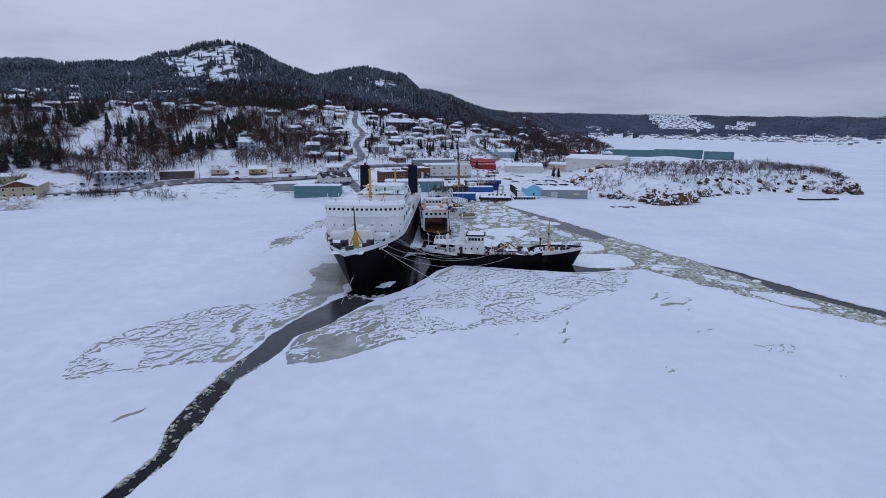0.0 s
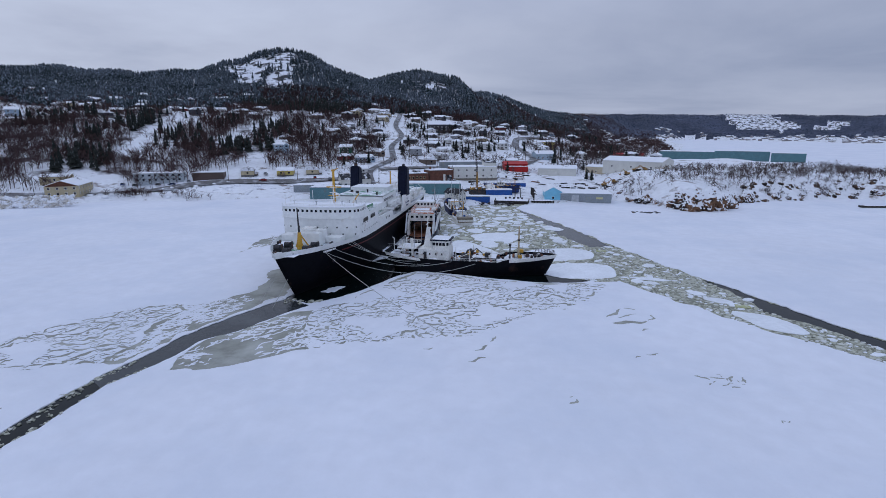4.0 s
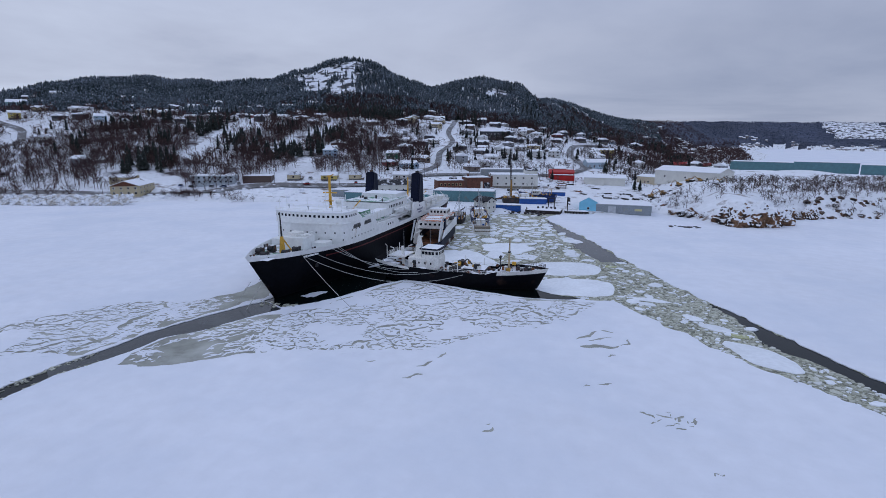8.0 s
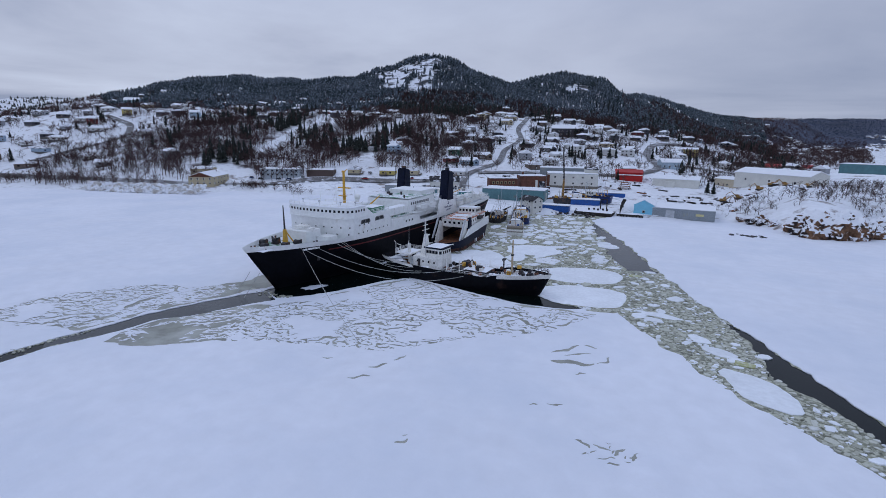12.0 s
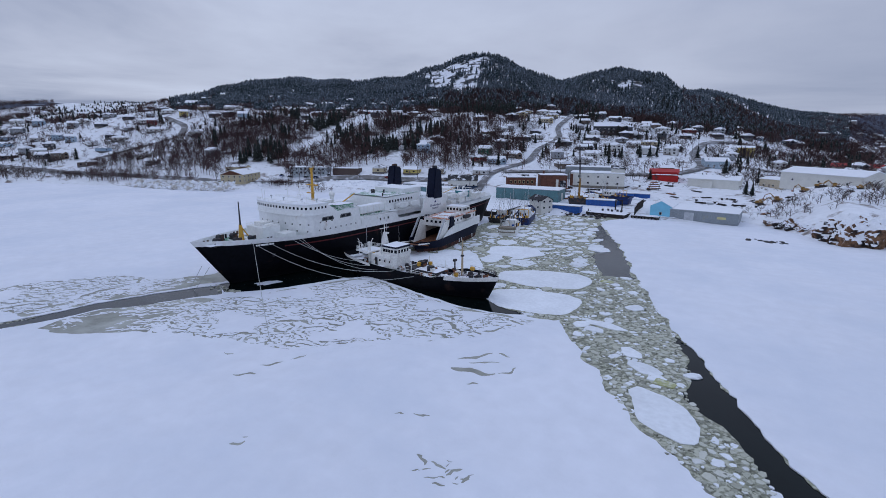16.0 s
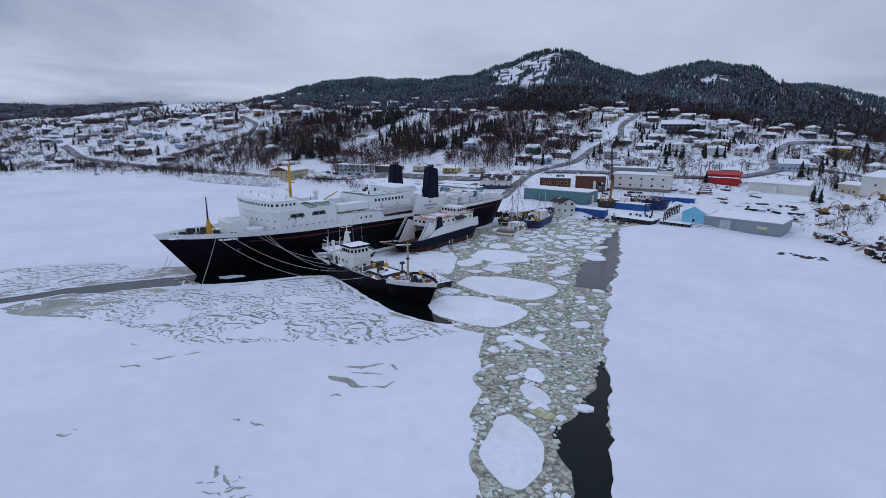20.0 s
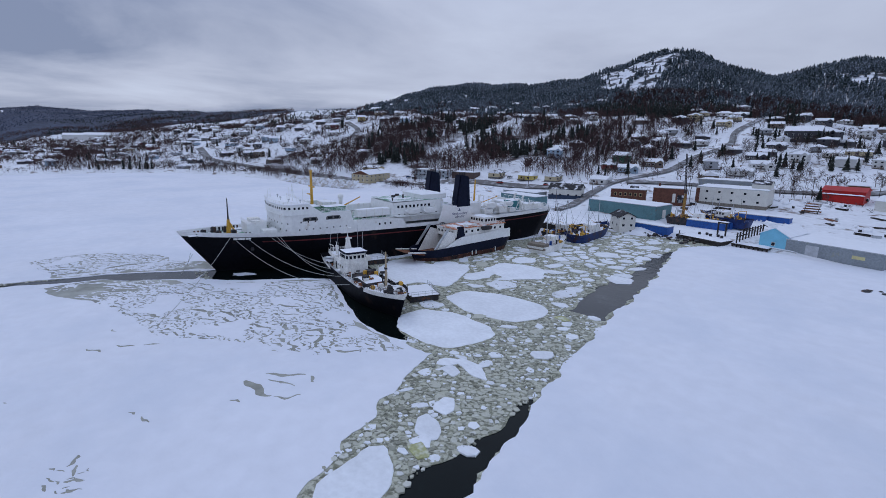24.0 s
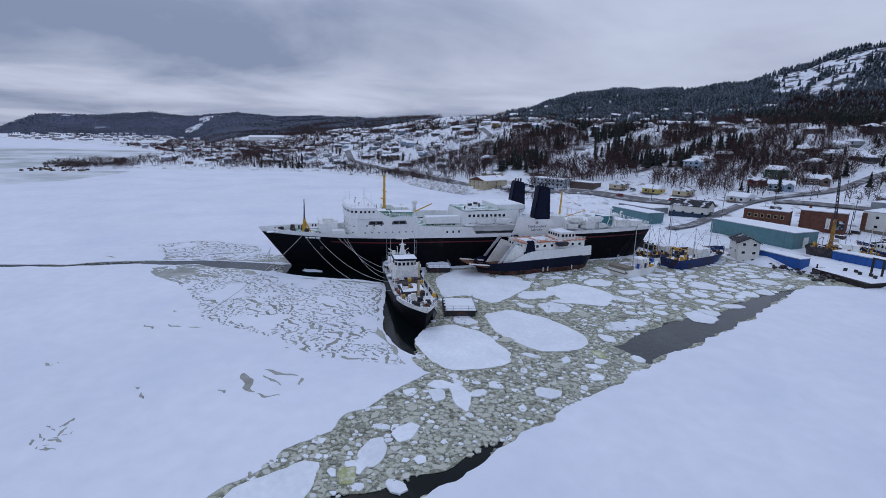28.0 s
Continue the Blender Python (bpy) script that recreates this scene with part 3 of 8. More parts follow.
big_polys = [ccw(rough_line(rounded(b), 0.8, 0.34, seed=7.0 * k)) for k, b in enumerate(BIG)]
open_a, open_b = rough_line(OPEN_A, 3, 0), rough_line(OPEN_B, 3, 0)
kept, count_ = np.zeros((36000, 3)), 0
for size, tries in ((3.4, 420), (2.1, 1300), (1.25, 4200), (0.7, 9000), (0.40, 20000)):
    px, py = rng.uniform(-6, 128, tries), rng.uniform(42, 260, tries)
    if size < 0.5:
        px, py = rng.uniform(40, 100, tries), rng.uniform(85, 175, tries)
    ok = inside(CHANNEL, px, py) & ~inside(open_a, px, py) & ~inside(open_b, px, py)
    if size > 1.5:
        ok &= (py > 165) & (px < 50) | (rng.uniform(0, 1, tries) < (0.03 if size > 3 else 0.24))
    elif size > 0.5:
        ok &= (py > 165) | (rng.uniform(0, 1, tries) < (0.20 if size > 1 else 0.32))
    for b in big_polys:
        c = b.mean(0)
        ok &= ~inside([tuple(q) for q in c + (b - c) * 1.10], px, py)
    for x, y in zip(px[ok], py[ok]):
        s = size * rng.uniform(0.6, 1.35)
        if not np.any(np.hypot(kept[:count_, 0] - x, kept[:count_, 1] - y) < 0.80 * (kept[:count_, 2] + s)):
            kept[count_] = (x, y, s)
            count_ += 1
seeds, sizes = kept[:count_, :2], kept[:count_, 2]
polys = cells(seeds, sizes, 12.0)
pieces = []
for poly, size in zip(polys, sizes):
    far = len(poly) and np.mean(poly, 0)[1] > 165
    if len(poly) >= 3 and rng.uniform() > (0.10 if far else 0.05):
        q = np.array(shrink(poly, rng.uniform(0.06, 0.4) if far else rng.uniform(0.02, 0.14) + 0.05 * min(size, 2)))
        c = q.mean(0)
        a = rng.uniform(0, math.pi)
        axis = np.array((math.cos(a), math.sin(a)))
        q = c + (q - c) - np.outer((q - c) @ axis, axis) * rng.uniform(0.0, 0.55 if size > 0.6 else 0.35)
        done = ccw(soften(q, 0.9 if size > 1 else 2.0, 0.05 * size, 0.05))
        if np.all(inside(CHANNEL, done[:, 0], done[:, 1])):
            white = rng.uniform() < (0.97 if size > 1.5 else (0.75 if far else 0.58) if size > 0.8 else (0.4 if far else 0.16))
            pieces.append((size, done, white))
for b in big_polys:
    pieces.append((9.0, b, True))


STAINED = mat("algae_stained_ice", (0.40, 0.41, 0.20), 0.6, vary=0.15, scale=0.5, bump=0.3, second=((0.62, 0.64, 0.52), 0.4, 0.6))
for sx, sy in ((55.7, 161.5), (76.4, 114.2)):
    v, f = [], []
    floe_geometry(ccw(soften([(sx - 1.6, sy - 0.9), (sx + 1.4, sy - 1.1), (sx + 1.8, sy + 0.5), (sx - 1.1, sy + 1.2)], 0.8, 0.06, 0.08)), 0.10, -0.5, v, f, 0.01)
    mesh_object("floe", v, f, STAINED, sea_ice, "floe stained yellow-green by algae")


v, f = [], []
floe_geometry(ccw(soften([(-15, 113.2), (-13.2, 112.6), (-11.4, 114.2), (-10.8, 117.4), (-12.2, 117.8), (-14.2, 115.6)], 0.6, 0.16, 0.05)), -0.11, -0.4, v, f, 0.0)
mesh_object("floe", v, f, ICE_SNOW, sea_ice, "thin scrap of snow crust beside the bow")


def brash_material(name, stops):
    """Broken ice whose pieces differ in tint one from the next."""
    m = mat(name, (0.4, 0.4, 0.36), 0.5, vary=0.2, scale=0.7, fine=5, bump=0.5, gloss=0.25)
    t = m.node_tree
    b = t.nodes["Principled BSDF"]
    was = b.inputs["Base Color"].links[0].from_socket
    geo, ramp, mix = t.nodes.new("ShaderNodeNewGeometry"), t.nodes.new("ShaderNodeValToRGB"), t.nodes.new("ShaderNodeMixRGB")
    while len(ramp.color_ramp.elements) < len(stops):
        ramp.color_ramp.elements.new(0.5)
    for e, (p, c) in zip(ramp.color_ramp.elements, stops):
        e.position, e.color = p, (*c, 1)
    t.links.new(geo.outputs["Random Per Island"], ramp.inputs[0])
    mix.inputs[0].default_value = 0.72
    t.links.new(was, mix.inputs[1])
    t.links.new(ramp.outputs[0], mix.inputs[2])
    t.links.new(mix.outputs[0], b.inputs["Base Color"])
    return m


BRASH = brash_material("broken_grey_ice", [(0.0, (0.17, 0.175, 0.125)), (0.3, (0.41, 0.415, 0.325)), (0.65, (0.60, 0.605, 0.51)), (0.88, (0.72, 0.735, 0.68)), (1.0, (0.80, 0.82, 0.84))])
order = sorted(range(len(pieces)), key=lambda i: -pieces[i][0] * (1 if pieces[i][2] else 0.4) + 0.02 * abs(pieces[i][1].mean(0)[1] - 130))
rest = {True: ([], []), False: ([], [])}
for rank, i in enumerate(order):
    size, poly, white = pieces[i]
    top = rng.uniform(0.0, 0.05) + (0.02 if size > 1.3 else rng.uniform(-0.08, 0.0))
    if rank < 300:
        v, f = [], []
        floe_geometry(poly, top, -0.5, v, f, 0.004)
        mesh_object("floe", v, f, FLOE if white else BRASH, sea_ice)
    else:
        floe_geometry(poly, top, -0.5, *rest[white], 0.04)
for white, material in ((True, FLOE), (False, BRASH)):
    some = mesh_object("small_floe", *rest[white], material, sea_ice)
    some["kind"] = "stuff"

# chips of crushed ice between the floes and along the edges of the lead
CHIP = brash_material("ice_chips", [(0.0, (0.10, 0.105, 0.075)), (0.45, (0.42, 0.425, 0.33)), (0.85, (0.62, 0.625, 0.52)), (1.0, (0.80, 0.82, 0.80))])
cv, cf = [], []


def chip(x, y, r, z):
    k = rng.integers(4, 7)
    ang = np.sort(rng.uniform(0, 2 * math.pi, k))
    floe_geometry(np.stack([x + r * np.cos(ang) * rng.uniform(0.6, 1.2, k), y + r * np.sin(ang) * rng.uniform(0.6, 1.2, k)], -1), z, -0.45, cv, cf, 0.12)


n = 15000
px, py = rng.uniform(30, 128, n), rng.uniform(42, 190, n)
ok = inside(CHANNEL, px, py) & ~inside(open_a, px, py) & ~inside(open_b, px, py)
for b in big_polys:
    c = b.mean(0)
    ok &= ~inside([tuple(q) for q in c + (b - c) * 1.02], px, py)
for x, y in zip(px[ok], py[ok]):
    chip(x, y, rng.uniform(0.10, 0.46) * (1.0 if y < 150 else 1.4), rng.uniform(-0.06, 0.06))
for i in range(420):
    a, b = LEAD_R[4:13], LEAD_L[4:13]
    k = rng.integers(0, 8)
    u = rng.uniform(0, 1)
    left = np.array(b[k]) * (1 - u) + np.array(b[k + 1]) * u
    right = np.array(a[k]) * (1 - u) + np.array(a[k + 1]) * u
    if 45 < left[1] < 76:
        q_ = abs(rng.normal(0.0, 0.13 + 0.16 * (noise.noise(Vector((left[1] * 0.16, 3.0, 0))) > 0.1)))
        p = left + (right - left) * (q_ if rng.uniform() < 0.68 else 1 - 0.5 * q_)
        chip(p[0], p[1], rng.uniform(0.10, 0.42), rng.uniform(-0.13, 0.0))
for i in range(40):
    chip(rng.uniform(-25, -12), rng.uniform(104.5, 107.5), rng.uniform(0.2, 0.6), rng.uniform(-0.1, 0.12))
chips = mesh_object("crushed_ice", cv, cf, CHIP)
tagged(chips, "small yellowish chips of crushed ice in the channel", "crushed ice", kind="stuff")

# broken snow lying on the refrozen ice
def bend(x, y):
    return 0.55 + 0.5 * noise.noise(Vector((x * 0.03, y * 0.03, 2.2)))


taken_b = []
cover_b = [(-4, 81), (9, 86.5), (23, 89.8), (35, 103.4), (46, 111.6), (50, 118.2), (52.6, 126.6), (44, 126.2), (35.6, 125), (19.6, 127.8), (4.4, 131.6), (1.4, 126), (-3.6, 115), (-8.2, 105.4), (-12.6, 101), (-10, 92)]
holes_b = slits_in(cover_b, 260, (2.2, 4.6), bend, 0.3, taken_b, (0.14, 0.30), 0.36) + slits_in(cover_b, 14000, (0.5, 2.0), bend, 0.6, taken_b, (0.26, 0.58), pack=0.34, bare=-0.27)
snow_b = sheet("broken_snow", rough_line(cover_b, 0.9, 0.7, seed=91), holes_b, 0.012, 0.03, ICE_SNOW)
tagged(snow_b, "snow crust broken by many narrow grey openings", "snow crust", kind="structure")
taken_a = []
cover_a = [(-59, 65), (-61.5, 76), (-62, 86), (-56, 92), (-50.5, 100), (-41, 102.5), (-36, 105.5), (-37, 98), (-40, 90), (-36, 80), (-37, 73.5), (-40, 71.6), (-48, 69)]
holes_a = slits_in(cover_a, 600, (2.0, 4.6), lambda x, y: 0.75, 0.3, taken_a, (0.24, 0.46), 0.36, -0.15) + slits_in(cover_a, 12000, (0.5, 2.2), lambda x, y: 0.75, 0.5, taken_a, (0.22, 0.46), 0.33, -0.32)
snow_a = sheet("broken_snow", rough_line(cover_a, 0.9, 0.9, seed=95), holes_a, 0.012, 0.03, ICE_SNOW)
tagged(snow_a, "ragged snow crust over grey refrozen ice", "snow crust", kind="structure")
pv, pf = [], []
for key, poly0, size, gap, drop in (("a", [(-38, 101), (-33, 105), (-30, 110), (-27, 103), (-28.8, 94.5), (-32, 86), (-32.4, 79.6), (-33.8, 75), (-37, 74.4), (-35, 80), (-38, 90)], 1.0, 0.35, 0.45), ("b", [(-23.2, 74), (-16, 76.4), (-8, 83), (-3.5, 85), (-10.4, 92), (-12.6, 99), (-16, 97), (-19.6, 91), (-24, 84.6), (-25, 78)], 1.0, 0.3, 0.40), ("c", GREY_C, 1.4, 0.5, 0.5)):
    lo, hi = np.min(poly0, 0), np.max(poly0, 0)
    for x, y in zip(rng.uniform(lo[0], hi[0], 1500), rng.uniform(lo[1], hi[1], 1500)):
        thinness = noise.noise(Vector((x * 0.09, y * 0.09, 4.2)))
        if inside(poly0, x, y) and rng.uniform() > 0.62 + 0.9 * thinness:
            one = slit(x, y, 0.9 + rng.normal(0, 0.35), size * rng.uniform(0.6, 2.6), size * rng.uniform(0.25, 0.7))
            floe_geometry(ccw(one), rng.uniform(-0.012, 0.004), -0.2, pv, pf, 0.0)
plates = mesh_object("snow_flakes", pv, pf, ICE_SNOW)
tagged(plates, "strewn scraps of snow lying on the grey refrozen ice", "snow scraps", kind="stuff")

# ---- building blocks ----
BLACK = mat("black_hull_paint", (0.004, 0.0045, 0.007), 0.55, gloss=0.08, vary=0.3, scale=0.12, fine=10, bump=0.08, second=((0.03, 0.018, 0.016), 0.12, 0.25))
NAVY = mat("dark_navy_paint", (0.006, 0.009, 0.024), 0.5, gloss=0.12, vary=0.25, scale=0.15, fine=10, bump=0.08)
REDLINE = mat("faded_red_stripe", (0.10, 0.014, 0.016), 0.55, vary=0.25, scale=0.3)
WHITE = mat("white_ship_paint", (0.80, 0.81, 0.80), 0.5, vary=0.05, scale=0.15, fine=9, bump=0.08, second=((0.58, 0.52, 0.44), 0.05, 0.35))
CREAM = mat("weathered_white_paint", (0.79, 0.785, 0.75), 0.6, vary=0.1, scale=0.4, second=((0.35, 0.22, 0.13), 0.10, 0.7))
YELLOW = mat("ochre_mast_paint", (0.60, 0.34, 0.05), 0.5, vary=0.12, scale=0.5, second=((0.25, 0.12, 0.04), 0.12, 0.9))
GREEN = mat("green_deck_paint", (0.14, 0.30, 0.20), 0.7, vary=0.15, scale=0.3, cover=0.55, cover_scale=0.35)
STEEL = mat("dark_deck_steel", (0.045, 0.045, 0.05), 0.6, 0.3, vary=0.3, scale=0.8, second=((0.16, 0.07, 0.035), 0.25, 0.8))
RUST = mat("rusty_steel", (0.22, 0.09, 0.045), 0.8, 0.1, vary=0.3, scale=0.5, second=((0.06, 0.04, 0.035), 0.35, 0.6))
ORANGE = mat("faded_orange_deck", (0.46, 0.17, 0.08), 0.75, vary=0.2, scale=0.3, cover=0.35, cover_scale=0.5)
DEEPBLUE = mat("deep_blue_hull", (0.010, 0.030, 0.12), 0.5, vary=0.25, scale=0.3, second=((0.05, 0.025, 0.02), 0.30, 0.4))
BLUE = mat("bright_blue_paint", (0.02, 0.09, 0.32), 0.5, vary=0.15, scale=0.3, second=((0.10, 0.06, 0.05), 0.12, 0.5))
GLASS = mat("dark_window_glass", (0.012, 0.014, 0.018), 0.08, vary=0.2, scale=0.5, bump=0)
ROPE = mat("mooring_rope", (0.42, 0.44, 0.42), 0.9, vary=0.2, scale=2)
GALV = mat("galvanised_steel", (0.48, 0.50, 0.52), 0.5, 0.6, vary=0.12, scale=1.0)
LETTER = mat("navy_lettering", (0.02, 0.03, 0.12), 0.6, vary=0.1)


def thing(name, label, category, m=None, group="", kind=""):
    ob = new(name)
    ob.empty_display_size = 0.5
    ob.matrix_basis = m or Matrix()
    return tagged(ob, label, category, group, kind)


def box(bm, x0, x1, y0, y1, z0, z1, bevel=0.0):
    made = bmesh.ops.create_cube(bm, size=1.0, matrix=Matrix.Translation(((x0 + x1) / 2, (y0 + y1) / 2, (z0 + z1) / 2)) @ Matrix.Diagonal((x1 - x0, y1 - y0, z1 - z0, 1)))
    if bevel:
        bmesh.ops.bevel(bm, geom=list({e for v in made["verts"] for e in v.link_edges}), offset=bevel, segments=1, affect="EDGES")
    return bm


def tube(bm, p, q, r0, r1=None, n=7):
    p, q = Vector(p), Vector(q)
    r1 = r0 if r1 is None else r1
    turn = (q - p).to_track_quat("Z", "Y").to_matrix()
    rings = []
    for c, r in ((p, r0), (q, r1)):
        rings.append([bm.verts.new(c + turn @ Vector((r * math.cos(2 * math.pi * k / n), r * math.sin(2 * math.pi * k / n), 0))) for k in range(n)])
    for k in range(n):
        bm.faces.new((rings[0][k], rings[0][(k + 1) % n], rings[1][(k + 1) % n], rings[1][k]))
    bm.faces.new(rings[0][::-1])
    bm.faces.new(rings[1])
    return bm


def prism(bm, outline, z0, z1, axis="z", grow=1.0):
    """A polygon pushed along an axis; grow scales its far end about its middle."""
    c = (sum(p[0] for p in outline) / len(outline), sum(p[1] for p in outline) / len(outline))
    put = {"z": lambda a, b, d: (a, b, d), "x": lambda a, b, d: (d, a, b), "y": lambda a, b, d: (a, d, b)}[axis]
    lo = [bm.verts.new(put(a, b, z0)) for a, b in outline]
    hi = [bm.verts.new(put(c[0] + (a - c[0]) * grow, c[1] + (b - c[1]) * grow, z1)) for a, b in outline]
    faces = [bm.faces.new(lo), bm.faces.new(hi)]
    for k in range(len(outline)):
        faces.append(bm.faces.new((lo[k], lo[(k + 1) % len(outline)], hi[(k + 1) % len(outline)], hi[k])))
    bmesh.ops.recalc_face_normals(bm, faces=faces)
    return bm


def rail(bm, pts, h=1.0, step=2.0, r=0.035, rows=2):
    for a, b in zip(pts, pts[1:]):
        a, b = Vector(a), Vector(b)
        n = max(1, round((b - a).length / step))
        for k in range(n + 1):
            p = a.lerp(b, k / n)
            tube(bm, p, p + Vector((0, 0, h)), r, n=4)
        for k in range(rows):
            up = Vector((0, 0, h * (k + 1) / rows))
            tube(bm, a + up, b + up, r, n=4)
    return bm


def nb():
    return bmesh.new()


def cable(name, pts, sag, r, material, parent=None, label="", n=14):
    """A rope or wire that hangs between two points."""
    a, b = Vector(pts[0]), Vector(pts[1])
    cu = bpy.data.curves.new(name, "CURVE")
    cu.dimensions, cu.bevel_depth, cu.bevel_resolution = "3D", r, 1
    sp = cu.splines.new("POLY")
    sp.points.add(n - 1)
    for k in range(n):
        u = k / (n - 1)
        p = a.lerp(b, u) - Vector((0, 0, sag * 4 * u * (1 - u)))
        sp.points[k].co = (*p, 1)
    cu.materials.append(material)
    ob = new(name, cu)
    ob.parent = parent
    return tagged(ob, label, "rope" if label else "")


def lettering(name, text, size, m, material, parent, thick=0.01):
    cu = bpy.data.curves.new(name, "FONT")
    cu.body, cu.size, cu.extrude, cu.align_x, cu.align_y = text, size, thick, "CENTER", "CENTER"
    cu.materials.append(material)
    ob = new(name, cu)
    ob.parent, ob.matrix_basis = parent, m
    return ob


def hull_grid(length, beam, sheer, rake, entry, transom, wl_entry, levels, stations=34, flare=0.75):
    """Half-hull points, bow to stern, from keel level to deck level."""
    rows = []
    for k in range(stations + 1):
        s = (k / stations) ** 1.35
        zd = float(np.interp(s, [p[0] for p in sheer], [p[1] for p in sheer]))
        row = []
        for f in levels:
            z = f * zd if f >= 0 else f
            h = max(0.0, min(1.0, z / zd))
            y0 = rake * (1 - h) ** 1.05
            y1 = length - transom * (1 - h)
            y = y0 + (y1 - y0) * s
            u = y - y0
            e = wl_entry + (entry - wl_entry) * h ** flare
            b = beam / 2 * (1 - max(0.0, 1 - u / e) ** (1.7 + 0.5 * h))
            tail = max(0.0, (s - 0.86) / 0.14)
            b *= 1 - tail ** 2 * (0.10 + 0.22 * (1 - h))
            if z < 0:
                b *= 1 + 0.06 * z
            row.append((b, y, z))
        rows.append(row)
    return rows


def hull_band(rows, i0, i1, out=0.0, both=True, stern=True, cut=None):
    """The plating between two levels, as one closed-looking strip round both sides and the stern."""
    bm = nb()
    rr = [r for r in rows if cut is None or cut[0] <= r[0][1] <= cut[1]]
    for side in (1, -1):
        grid = [[bm.verts.new((side * (r[i][0] + out), r[i][1] - (out if r is rows[0] else 0), r[i][2])) for i in range(i0, i1 + 1)] for r in rr]
        for a, b in zip(grid, grid[1:]):
            for i in range(i1 - i0):
                bm.faces.new((a[i], b[i], b[i + 1], a[i + 1]) if side == 1 else (a[i], a[i + 1], b[i + 1], b[i]))
    if stern and cut is None:
        last = rows[-1]
        for i in range(i0, i1):
            bm.faces.new([bm.verts.new((s * (last[j][0] + out), last[j][1] + out, last[j][2])) for s, j in ((1, i), (-1, i), (-1, i + 1), (1, i + 1))])
    bmesh.ops.remove_doubles(bm, verts=bm.verts, dist=0.002)
    for f in bm.faces:
        f.smooth = True
    return bm


def deck_plate(rows, i, drop, y0, y1, inset=0.15):
    bm = nb()
    rr = [r for r in rows if y0 <= r[i][1] <= y1]
    left = [bm.verts.new((max(0.02, r[i][0] - inset), r[i][1], r[i][2] - drop)) for r in rr]
    right = [bm.verts.new((-max(0.02, r[i][0] - inset), r[i][1], r[i][2] - drop)) for r in rr]
    for k in range(len(rr) - 1):
        bm.faces.new((left[k], left[k + 1], right[k + 1], right[k]))
    bmesh.ops.recalc_face_normals(bm, faces=bm.faces)
    return bm


def snow_patch(bm, x0, x1, y0, y1, z, h=0.18, lump=0.5):
    """A soft uneven pad of settled snow."""
    nx, ny = max(2, int((x1 - x0) / 1.2)), max(2, int((y1 - y0) / 1.2))
    grid = []
    for j in range(ny + 1):
        row = []
        for i in range(nx + 1):
            x, y = x0 + (x1 - x0) * i / nx, y0 + (y1 - y0) * j / ny
            edge = i in (0, nx) or j in (0, ny)
            w = 0 if edge else h * (1 + lump * noise.noise(Vector((x * 0.7, y * 0.7, z))))
            jit = 0.12 if edge else 0
            row.append(bm.verts.new((x + jit * noise.noise(Vector((x, y * 2, 1))), y + jit * noise.noise(Vector((x * 2, y, 5))), z + w)))
        grid.append(row)
    for j in range(ny):
        for i in range(nx):
            f = bm.faces.new((grid[j][i], grid[j][i + 1], grid[j + 1][i + 1], grid[j + 1][i]))
            f.smooth = True
    return bm


# ---- the laid-up passenger ferry ----
ferry = thing("passenger_ferry", "large black-hulled passenger ferry with white superstructure, snow on deck", "ship", pose(-20.0, 101.2, 0, 0, 0, -0.65))
L = [-1.2, 0.0, 0.16, 0.32, 0.48, 0.64, 0.74, 0.775, 0.885, 0.89, 1.0]
SHEER = [(0, 11.6), (0.06, 11.1), (0.15, 10.7), (0.3, 10.1), (0.5, 9.6), (0.7, 9.5), (0.85, 9.8), (1, 10.4)]
rows = hull_grid(125.0, 20.6, SHEER, 8.5, 34, 4.0, 46, L)
part("hull_plating", hull_band(rows, 0, 8), BLACK, ferry, "black painted steel hull with faint rust streaks")
part("boot_stripe", hull_band(rows, 6, 7, 0.03, cut=(24, 121)), REDLINE, ferry, "thin faded red stripe along the hull")
part("bulwark", hull_band(rows, 8, 10, 0.02), WHITE, ferry, "white bulwark along the deck edge")
part("foredeck", deck_plate(rows, 8, -0.05, 0, 27), GREEN, ferry, "green foredeck partly under snow")
part("main_deck", deck_plate(rows, 8, -0.3, 25, 126), mat("snowy_deck", (0.45, 0.47, 0.45), 0.8, vary=0.15, scale=0.2, cover=0.7, cover_scale=0.25), ferry, "grey deck covered with trodden snow")
for k in range(26):
    r = rows[k]
    for side in (1, -1):
        if 0.5 < r[8][1] < 22:
            part("bulwark_stay", tube(nb(), (side * (r[8][0] - 0.1), r[8][1], r[8][2]), (side * (r[10][0] - 0.12), r[10][1], r[10][2]), 0.07, n=4), WHITE, ferry)
# forward superstructure
front = [(-10.1, 26.6), (-9.2, 25.0), (-5, 24.2), (0, 23.9), (5, 24.2), (9.2, 25.0), (10.1, 26.6)]
house = part("forward_house", prism(nb(), front + [(10.1, 43.4), (-10.1, 43.4)], 9.6, 15.0), WHITE, ferry, "white slab-sided forward superstructure")
part("aft_fairing", prism(nb(), [(43.35, 9.6), (44.8, 9.6), (43.35, 14.9)], -10.1, 10.1, "x"), WHITE, ferry)
part("side_screen", prism(nb(), [(44.6, 9.3), (62.0, 9.0), (60.0, 11.6), (44.0, 12.0)], 9.75, 10.22, "x"), WHITE, ferry, "long low white side screen")
part("side_screen", prism(nb(), [(44.6, 9.3), (62.0, 9.0), (60.0, 11.6), (44.0, 12.0)], -10.22, -9.75, "x"), WHITE, ferry)
